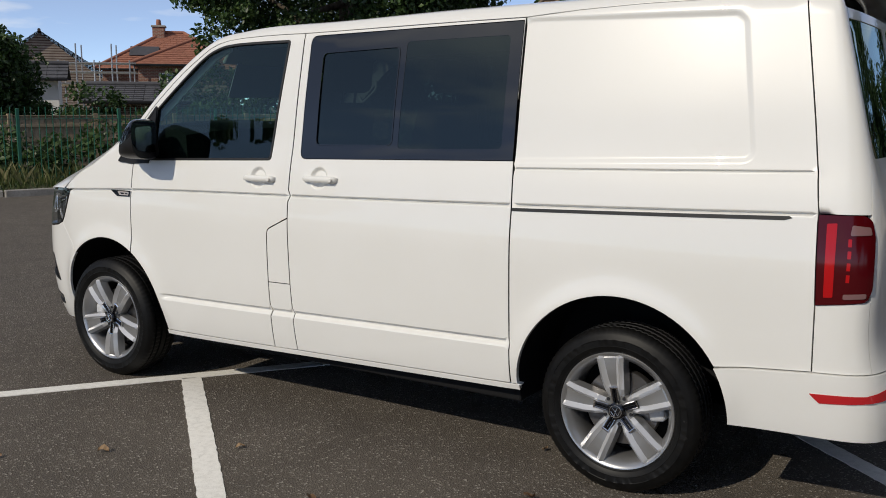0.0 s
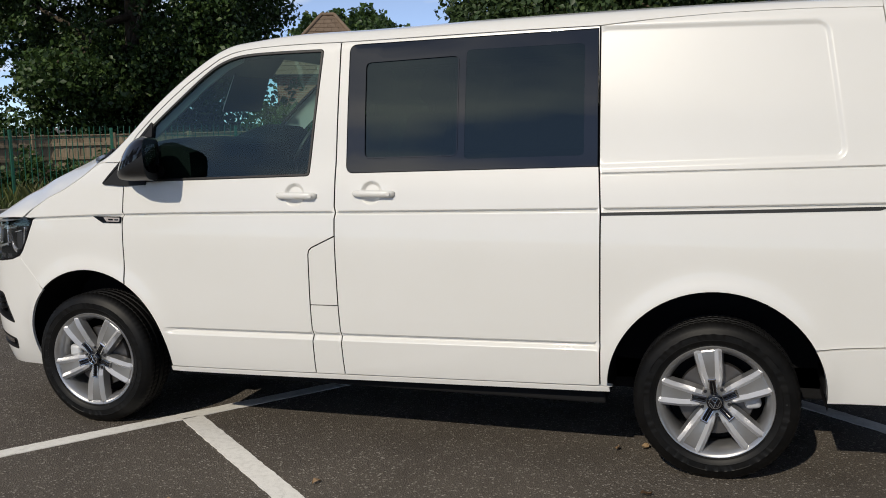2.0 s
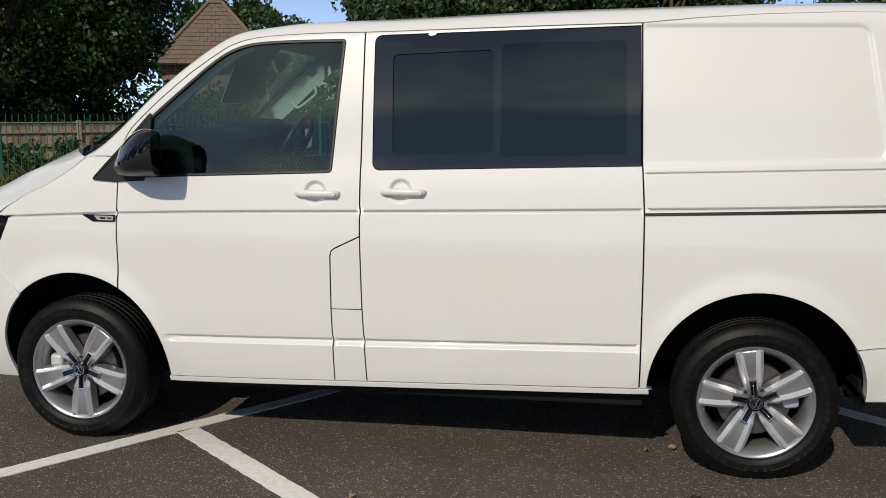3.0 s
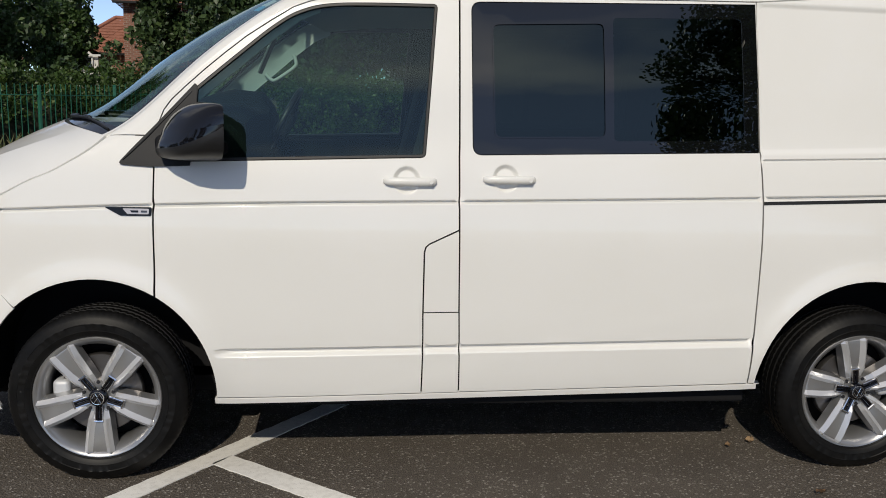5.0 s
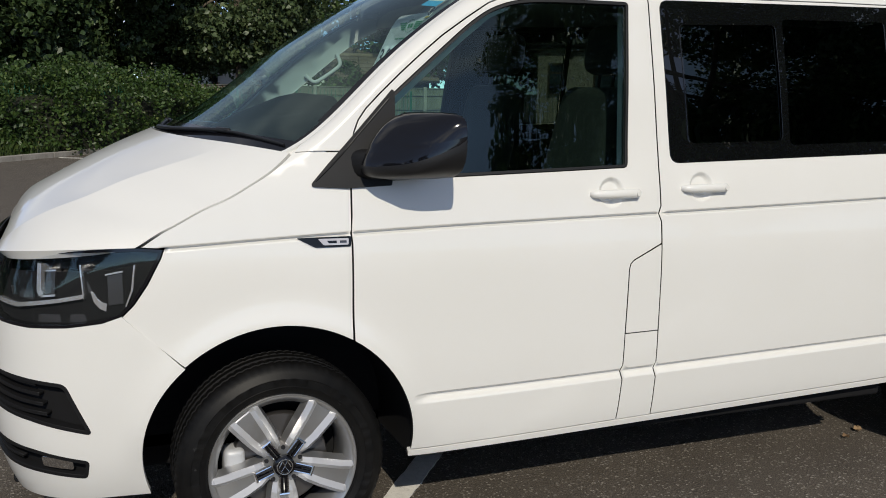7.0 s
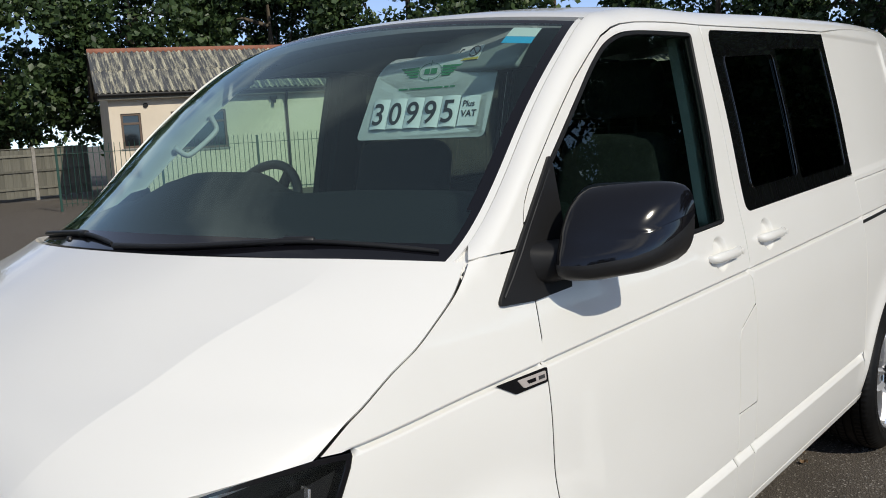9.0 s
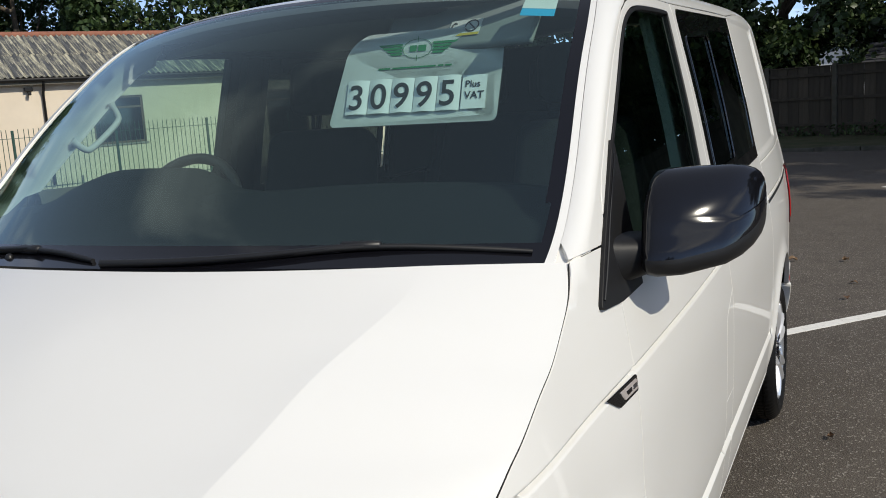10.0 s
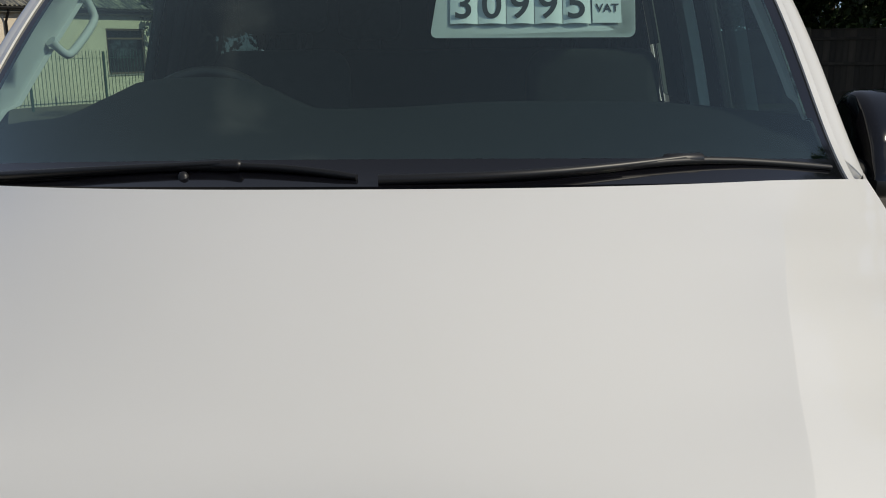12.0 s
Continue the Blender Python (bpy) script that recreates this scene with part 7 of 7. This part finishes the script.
SLATE = mat("slate", (0.075, 0.075, 0.085), 0.7)
by_piece(SLATE, (0.085, 0.085, 0.095), (0.06, 0.06, 0.07))
overlay(SLATE, 3, 0.4, 0.75, (0.7, 0.7, 0.7), 1.0, 5)
WALLWHITE = mat("white_wall", (0.74, 0.73, 0.70), 0.85)
noise_mix(WALLWHITE, 2, 0.3, 0.8, (0.76, 0.75, 0.72), (0.64, 0.63, 0.60), 6)
STEELTUBE = mat("scaffold_tube", (0.48, 0.48, 0.48), 0.4, 0.8)


def window_unit(parent, m, w, h, frame_m, splits=(), sill=True, top_light=0.0, name="window"):
    """A window in the x-z plane: frame, panes set back, sill. m places its lower left corner, -y is outside."""
    wn_ = new(name)
    wn_.empty_display_size = .1
    wn_.parent = parent
    wn_.matrix_basis = m
    t = .06
    for x0, x1, z0, z1 in ((0, w, 0, t), (0, w, h - t, h), (0, t, t, h - t), (w - t, w, t, h - t)):
        part("frame", box(x0, x1, -.03, .05, z0, z1, .006), frame_m, wn_)
    for s in splits:
        part("frame", box(s - t / 2, s + t / 2, -.025, .05, t, h - t, .006), frame_m, wn_)
    if top_light:
        part("frame", box(t, w - t, -.025, .05, h - top_light, h - top_light + t, .006), frame_m, wn_)
    part("pane", box(t * .5, w - t * .5, .012, .022, t * .5, h - t * .5), PANE, wn_, "dark glass pane")
    if sill:
        part("sill", box(-.05, w + .05, -.09, .02, -.05, 0, .008), CONCRETE, wn_, "concrete sill")
    return wn_


def wall_with_holes(length, height, holes, depth=.22):
    """A wall along x in the x-z plane with openings through it; -y is outside."""
    xs = sorted({0, length, *[h[0] for h in holes], *[h[1] for h in holes]})
    zs = sorted({0, height, *[h[2] for h in holes], *[h[3] for h in holes]})
    bm = bmesh.new()
    vid = {}

    def vert(x, y, z):
        k = (round(x, 4), y, round(z, 4))
        if k not in vid:
            vid[k] = bm.verts.new((x, y, z))
        return vid[k]

    def solid(i, j):
        if i < 0 or j < 0 or i >= len(xs) - 1 or j >= len(zs) - 1:
            return False
        cx, cz = (xs[i] + xs[i + 1]) / 2, (zs[j] + zs[j + 1]) / 2
        return not any(h[0] < cx < h[1] and h[2] < cz < h[3] for h in holes)
    for i in range(len(xs) - 1):
        for j in range(len(zs) - 1):
            if not solid(i, j):
                continue
            x0, x1, z0, z1 = xs[i], xs[i + 1], zs[j], zs[j + 1]
            bm.faces.new((vert(x0, 0, z0), vert(x1, 0, z0), vert(x1, 0, z1), vert(x0, 0, z1)))
            bm.faces.new((vert(x0, depth, z0), vert(x0, depth, z1), vert(x1, depth, z1), vert(x1, depth, z0)))
            for di, dj, a, b in ((-1, 0, (x0, z0), (x0, z1)), (1, 0, (x1, z1), (x1, z0)), (0, -1, (x1, z0), (x0, z0)), (0, 1, (x0, z1), (x1, z1))):
                if not solid(i + di, j + dj):
                    bm.faces.new((vert(a[0], 0, a[1]), vert(b[0], 0, b[1]), vert(b[0], depth, b[1]), vert(a[0], depth, a[1])))
    return bm


# low cream building with a corrugated roof
angle = math.degrees(math.atan2(BU.y, BU.x))
hall = thing("building", "low cream rendered building with a weathered corrugated roof", "building", at=(BO.x, BO.y, 0))
hall.rotation_euler = (0, 0, radians(angle))
HL, HD, EAVES, RIDGE = 22.0, 4.4, 2.86, 4.12
wins = [(.28, .80, 1.42, 2.34), (1.58, 3.05, 1.30, 2.34), (5.95, 7.35, 1.04, 2.32), (11.1, 12.5, .86, 2.28), (17.3, 18.8, .86, 2.28)]
part("wall", wall_with_holes(HL, EAVES, wins), CREAM, hall, "cream rendered front wall")
for x0 in (0.0, HL - .22):
    bm = bmesh.new()
    sec = [(.22, 0), (HD, 0), (HD, EAVES), (HD / 2, RIDGE - .12), (.22, EAVES)]
    a = [bm.verts.new((x0, y, z)) for y, z in sec]
    b = [bm.verts.new((x0 + .22, y, z)) for y, z in sec]
    bm.faces.new(a), bm.faces.new(b[::-1])
    for i in range(5):
        bm.faces.new((a[i], b[i], b[(i + 1) % 5], a[(i + 1) % 5]))
    part("wall", bm, CREAM, hall, "cream rendered end wall")
part("wall", box(.22, HL - .22, HD - .22, HD, 0, EAVES), CREAM, hall, "cream rendered back wall")
for x0, x1, z0, z1 in wins:
    wide = x1 - x0 > 1
    window_unit(hall, pose(x0, .06, z0), x1 - x0, z1 - z0, WINFRAME, (), True, .34 if wide else .30)
    # dark sheet set back from the pane stands in for the unlit room
    part("inner_floor", box(x0, x1, .9, .92, z0 - .2, z1 + .2), DASH, hall, "dark panel standing in for the unlit room")
part("fascia", box(-.25, HL + .25, -.22, -.18, EAVES - .16, EAVES + .02, .004), GREYTIMBER, hall, "grey fascia board")
part("soffit", box(-.25, HL + .25, -.18, 0, EAVES - .05, EAVES - .03), GREYTIMBER, hall, "grey soffit")
bm = bmesh.new()
add_tube(bm, [(-.25, -.27, EAVES - .03), (HL + .25, -.27, EAVES - .05)], .055, 10)
part("gutter", bm, PLASTIC, hall, "black gutter", 60)
for px in (4.75, 13.9):
    bm = bmesh.new()
    add_tube(bm, [(px, -.25, EAVES - .08), (px, -.20, EAVES - .2), (px, -.06, EAVES - .42), (px, -.06, .1)], .036, 10)
    part("downpipe", bm, PLASTIC, hall, "black downpipe", 60)
bm = bmesh.new()
add_box(bm, 4.3, 4.5, -.12, 0, EAVES - .32, EAVES - .22, .015)
add_box(bm, 4.36, 4.44, -.18, -.08, EAVES - .42, EAVES - .33, .015)
part("security_lamp", bm, PLASTIC, hall, "small security lamp")
bm = bmesh.new()
add_lathe(bm, [(.0, -.05), (.06, -.05), (.07, 0)], 16, "y")
lampo = part("wall_vent", bm, PLASTIC, hall, "small dark round vent", 40)
lampo.location = (.95, 0, EAVES - .32)


def corrugated(width, slope_len, pitch=.146, amp=.026):
    bm = bmesh.new()
    n = int(width / pitch) * 6
    rows = []
    for s in (0, slope_len):
        rows.append([[bm.verts.new((width * i / n, s, amp * math.sin(math.tau * (width * i / n) / pitch) + dz)) for i in range(n + 1)] for dz in (0, -.008)])
    for i in range(n):
        bm.faces.new((rows[0][0][i], rows[0][0][i + 1], rows[1][0][i + 1], rows[1][0][i]))
        bm.faces.new((rows[0][0][i + 1], rows[0][0][i], rows[0][1][i], rows[0][1][i + 1]))
        bm.faces.new((rows[0][1][i], rows[1][1][i], rows[1][1][i + 1], rows[0][1][i + 1]))
    return bm


run, rise = HD / 2 + .34, RIDGE - EAVES + .02
slope = math.hypot(run, rise)
tilt = math.degrees(math.atan2(rise, run))
sm = shared("roof_sheet", corrugated(.876 + .07, slope / 2 + .08), CORRUGATE)
for p_ in sm.polygons:
    p_.use_smooth = True
for k in range(26):
    for j in range(2):
        c, s_ = math.cos(radians(tilt)), math.sin(radians(tilt))
        d = j * slope / 2
        piece("roof_sheet", sm, hall, pose(-.3 + k * .876, -.34 + d * c, EAVES + .02 + d * s_ + .010 * (k % 2) + j * .014, tilt, 0, 0))
        piece("roof_sheet", sm, hall, pose(-.3 + k * .876 + .946, HD + .34 - d * c, EAVES + .02 + d * s_ + .010 * (k % 2) + j * .014, tilt, 0, 180))
bm = bmesh.new()
add_tube(bm, [(-.3, HD / 2, RIDGE + .04), (HL + .4, HD / 2, RIDGE + .04)], .10, 10)
part("ridge", bm, TILE, hall, "rust-red ridge capping", 60)


def roof_slope(parent, p0, p1, q0, q1, material, name="roof_tile", course=.30, label=""):
    """One slope between an eaves line p0-p1 and a ridge line q0-q1, laid in overlapping courses."""
    p0, p1, q0, q1 = (Vector(v) for v in (p0, p1, q0, q1))
    n = max(3, int(((p0 - q0).length) / course))
    up = (q0 - p0).normalized()
    nor = (p1 - p0).cross((q0 + q1) / 2 - (p0 + p1) / 2).normalized()
    if nor.z < 0:
        nor = -nor
    bm_ = bmesh.new()
    for k in range(n):
        f0, f1 = k / n, min(1, (k + 1.12) / n)
        a, b = p0.lerp(q0, f0), p1.lerp(q1, f0)
        c, d = p1.lerp(q1, f1), p0.lerp(q0, f1)
        m_ = max(1, int((b - a).length / .33))
        for i in range(m_):
            g0, g1 = i / m_ + .012 / max((b - a).length, .1), (i + 1) / m_
            h = .035 + .006 * ((i * 7 + k * 3) % 3)
            lo = [a.lerp(b, g0) + nor * h, a.lerp(b, g1) + nor * h, d.lerp(c, g1) + nor * .012, d.lerp(c, g0) + nor * .012]
            und = [lo[0] - nor * .03, lo[1] - nor * .03]
            vs = [bm_.verts.new(v) for v in lo + und]
            bm_.faces.new(vs[:4])
            bm_.faces.new((vs[0], vs[4], vs[5], vs[1]))
    ob = part(name, bm_, material, parent, label)
    ob["kind"] = "stuff"
    return ob


def house(x, y, heading, w, d, eaves, ridge, wall_m, tile_m, label, hip=True, chimney=None, windows=(), over=.35):
    """A house: four walls, hipped or gabled roof in tile courses, windows on its front (-y side)."""
    h = thing("house", label, "house", "houses", at=(x, y, 0))
    h.rotation_euler = (0, 0, radians(heading))
    holes = [(a, a + ww, z, z + hh) for a, z, ww, hh in windows]
    part("wall", wall_with_holes(w, eaves, holes), wall_m, h)
    part("wall", box(0, w, d - .22, d, 0, eaves), wall_m, h)
    for x0 in (0, w - .22):
        if hip:
            part("wall", box(x0, x0 + .22, .22, d - .22, 0, eaves), wall_m, h)
        else:
            bm_ = bmesh.new()
            sec_ = [(.22, 0), (d - .22, 0), (d - .22, eaves), (d / 2, ridge - .1), (.22, eaves)]
            a_ = [bm_.verts.new((x0, yy, z)) for yy, z in sec_]
            b_ = [bm_.verts.new((x0 + .22, yy, z)) for yy, z in sec_]
            bm_.faces.new(a_), bm_.faces.new(b_[::-1])
            for i in range(5):
                bm_.faces.new((a_[i], b_[i], b_[(i + 1) % 5], a_[(i + 1) % 5]))
            part("wall", bm_, wall_m, h)
    for a, z, ww, hh in windows:
        window_unit(h, pose(a, .05, z), ww, hh, WHITEUPVC, tuple(ww * k / max(1, round(ww / .6)) for k in range(1, max(1, round(ww / .6)))), True)
        # a dark panel gives the window its unlit room
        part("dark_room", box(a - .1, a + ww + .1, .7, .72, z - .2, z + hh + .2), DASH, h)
    o = over
    A, B, C, D_ = (-o, -o, eaves), (w + o, -o, eaves), (w + o, d + o, eaves), (-o, d + o, eaves)
    if hip:
        R0, R1 = (d / 2, d / 2, ridge), (w - d / 2, d / 2, ridge)
        if w <= d:
            R0 = R1 = (w / 2, d / 2, ridge)
    else:
        R0, R1 = (-o, d / 2, ridge), (w + o, d / 2, ridge)
    roof_slope(h, A, B, R0, R1, tile_m, label="")
    roof_slope(h, C, D_, R1, R0, tile_m)
    if hip:
        roof_slope(h, B, C, R1, R1, tile_m)
        roof_slope(h, D_, A, R0, R0, tile_m)
    bm_ = bmesh.new()
    for a, b in (((R0, R1),) if not hip else ((R0, R1), (A, R0), (B, R1), (C, R1), (D_, R0))):
        if (Vector(a) - Vector(b)).length > .2:
            add_tube(bm_, [Vector(a) + Vector((0, 0, .05)), Vector(b) + Vector((0, 0, .05))], .09, 8)
    part("ridge_tiles", bm_, tile_m, h, "", 60)
    part("gutter", box(-o, w + o, -o - .1, -o, eaves - .08, eaves + .02, .02), PLASTIC, h, "dark gutter")
    if chimney:
        cx, cy, ch = chimney
        part("chimney", box(cx - .32, cx + .32, cy - .42, cy + .42, ridge - .9, ridge + ch, .02), wall_m, h)
        part("chimney_cap", box(cx - .38, cx + .38, cy - .48, cy + .48, ridge + ch, ridge + ch + .1, .02), CONCRETE, h)
        for k in (-.2, .2):
            bm_ = bmesh.new()
            add_lathe(bm_, [(.11, ridge + ch + .1), (.13, ridge + ch + .18), (.10, ridge + ch + .42), (.08, ridge + ch + .42)], 14, "z")
            pot = part("chimney_pot", bm_, TILE, h, "terracotta chimney pot", 40)
            pot.location = (cx, cy + k, 0)
    return h


def heading_to(x, y, tx=2.0, ty=-4.0):
    """The turn at which a house's front (-y) looks at a place."""
    return math.degrees(math.atan2(ty - y, tx - x)) + 90


# brick house with terracotta hips, seen over the fence
brick_house = house(-36.9, 28.1, 44, 7.0, 5.95, 3.36, 5.45, BRICK, TILE, "red brick house with a terracotta hipped roof and front wing", True, (2.7, 2.9, .30))
part("wall", wall_with_holes(3.35, 3.55, [(1.0, 2.3, 2.60, 3.14)]), BRICK, brick_house, "brick front of the wing").matrix_basis = pose(1.95, -1.5, 0)
for x0 in (1.95, 5.08):
    part("wall", box(x0, x0 + .22, -1.28, 0, 0, 3.55), BRICK, brick_house)
window_unit(brick_house, pose(2.95, -1.45, 2.60), 1.3, .54, WHITEUPVC, (.43, .87), True)
# dark panel in place of an unlit room
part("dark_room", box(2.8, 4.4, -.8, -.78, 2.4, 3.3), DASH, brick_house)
apex = (4.8, .9, 5.02)
wing_eaves = [(1.6, 1.0, 3.55), (1.6, -1.85, 3.55), (5.6, -1.85, 3.55), (7.35, 3.2, 3.55)]
roof_slope(brick_house, wing_eaves[1], wing_eaves[2], apex, apex, TILE)
roof_slope(brick_house, wing_eaves[2], wing_eaves[3], apex, (6.9, 3.4, 4.67), TILE)
roof_slope(brick_house, wing_eaves[0], wing_eaves[1], (4.8, 2.2, 5.02), apex, TILE)
for low in wing_eaves[1:3]:
    bm = bmesh.new()
    add_tube(bm, [Vector(low) + Vector((0, 0, .05)), Vector(apex) + Vector((0, 0, .05))], .09, 8)
    part("ridge_tiles", bm, TILE, brick_house, "", 60)
part("gutter", box(1.6, 5.6, -1.95, -1.85, 3.47, 3.57, .02), PLASTIC, brick_house, "dark gutter")
# thin dark slab on the front roof slope
part("solar_panel", box(0, 1.5, 0, .95, .06, .10, .005), SLATE, brick_house, "thin dark slab on the front roof slope").matrix_basis = pose(1.3, .75, 4.05, 32.1)
house(-42.9, 33.0, 145, 9.0, 7.0, 3.1, 5.75, DARKBRICK, SHADETILE, "dark brick gabled house behind scaffolding", False)
house(-21.54, 19.09, 47, 1.7, 2.0, 1.70, 2.25, BRICK, BROWNTILE, "low brick lean-to with brown tiles", False, None, (), .15)
house(-22.5, 16.3, 47, 3.0, 4.0, 1.62, 2.20, DARKBRICK, SLATE, "low outbuilding with a dark slate roof", False)
house(-27.2, 16.6, 50, 1.5, 1.6, 2.45, 3.0, WALLWHITE, SLATE, "small white rendered outhouse", False)
house(-16.7, 33.9, 21, 4.6, 4.0, 3.6, 6.45, BRICK, BROWNTILE, "brick house with a steep brown tiled hipped roof", True)
house(-11.5, 38.4, 15, 7.0, 4.2, 2.84, 4.5, BRICK, TILE, "brick house with a red hipped roof", True)
porch = house(-9.96, 37.47, 105, 1.6, 1.5, 2.74, 3.26, WALLWHITE, TILE, "small white gabled annexe with a red roof", False, None, (), .14)
for z in (1.35, 2.05):
    window_unit(porch, pose(-.06, 1.28, z, 0, 0, -90), 1.06, .60, WHITEUPVC, (.35, .70), False)
part("bargeboard", box(-.20, -.14, -.1, 1.6, 2.66, 2.74, .005), WHITEUPVC, porch, "white eaves board")
house(-7.8, 33.0, 8, 9.0, 7.0, 4.6, 6.6, BRICK, TILE, "red brick house glimpsed through the trees", True, None, [(2.0, 1.0, 1.4, 1.2), (5.2, 1.0, 1.4, 1.2), (5.2, 3.0, 1.4, 1.1)])
house(2.6, 38.0, 0, 9.5, 7.0, 3.0, 4.3, WALLWHITE, BROWNTILE, "white rendered house glimpsed through the leaves", True, None, [(1.4, 1.2, 1.5, 1.2), (5.0, 1.2, 1.5, 1.2)])
house(8.6, 30.5, -14, 3.6, 2.8, 1.85, 2.75, GREYTIMBER, BROWNTILE, "grey timber garden shed with a brown roof", False)
house(66.0, 4.2, -88, 12.0, 8.0, 3.6, 6.0, WALLWHITE, SLATE, "white house with a slate roof beyond the trees", True, (6.5, 3.2, .4), [(3.0, 1.6, 1.6, 1.2), (7.0, 1.6, 1.6, 1.2)])
house(26.2, -1.2, -100, 3.4, 2.6, 1.65, 2.25, SHADETIMBER, SLATE, "dark garden shed behind the fence", False)

# scaffolding before the brick house
scaf = thing("scaffold", "steel tube scaffolding against the brick house", "scaffold", at=(-35.0, 26.4, 0))
scaf.rotation_euler = (0, 0, radians(40))
for k in range(5):
    for j in (0, 1.2):
        bm = bmesh.new()
        add_tube(bm, [(k * .85 - 1.9, j, 0), (k * .85 - 1.9, j, 3.7 + .8 * ((k * 3) % 2))], .04, 6)
        part("pole", bm, STEELTUBE, scaf, "", 60)
for z in (2.55, 3.1, 3.55):
    for j in (0, 1.2):
        bm = bmesh.new()
        add_tube(bm, [(-2.2, j, z), (1.8, j, z)], .04, 6)
        part("rail", bm, STEELTUBE, scaf, "", 60)
part("deck", box(-2.2, 1.8, 0, 1.2, 2.44, 2.50), TIMBER, scaf, "timber deck boards")
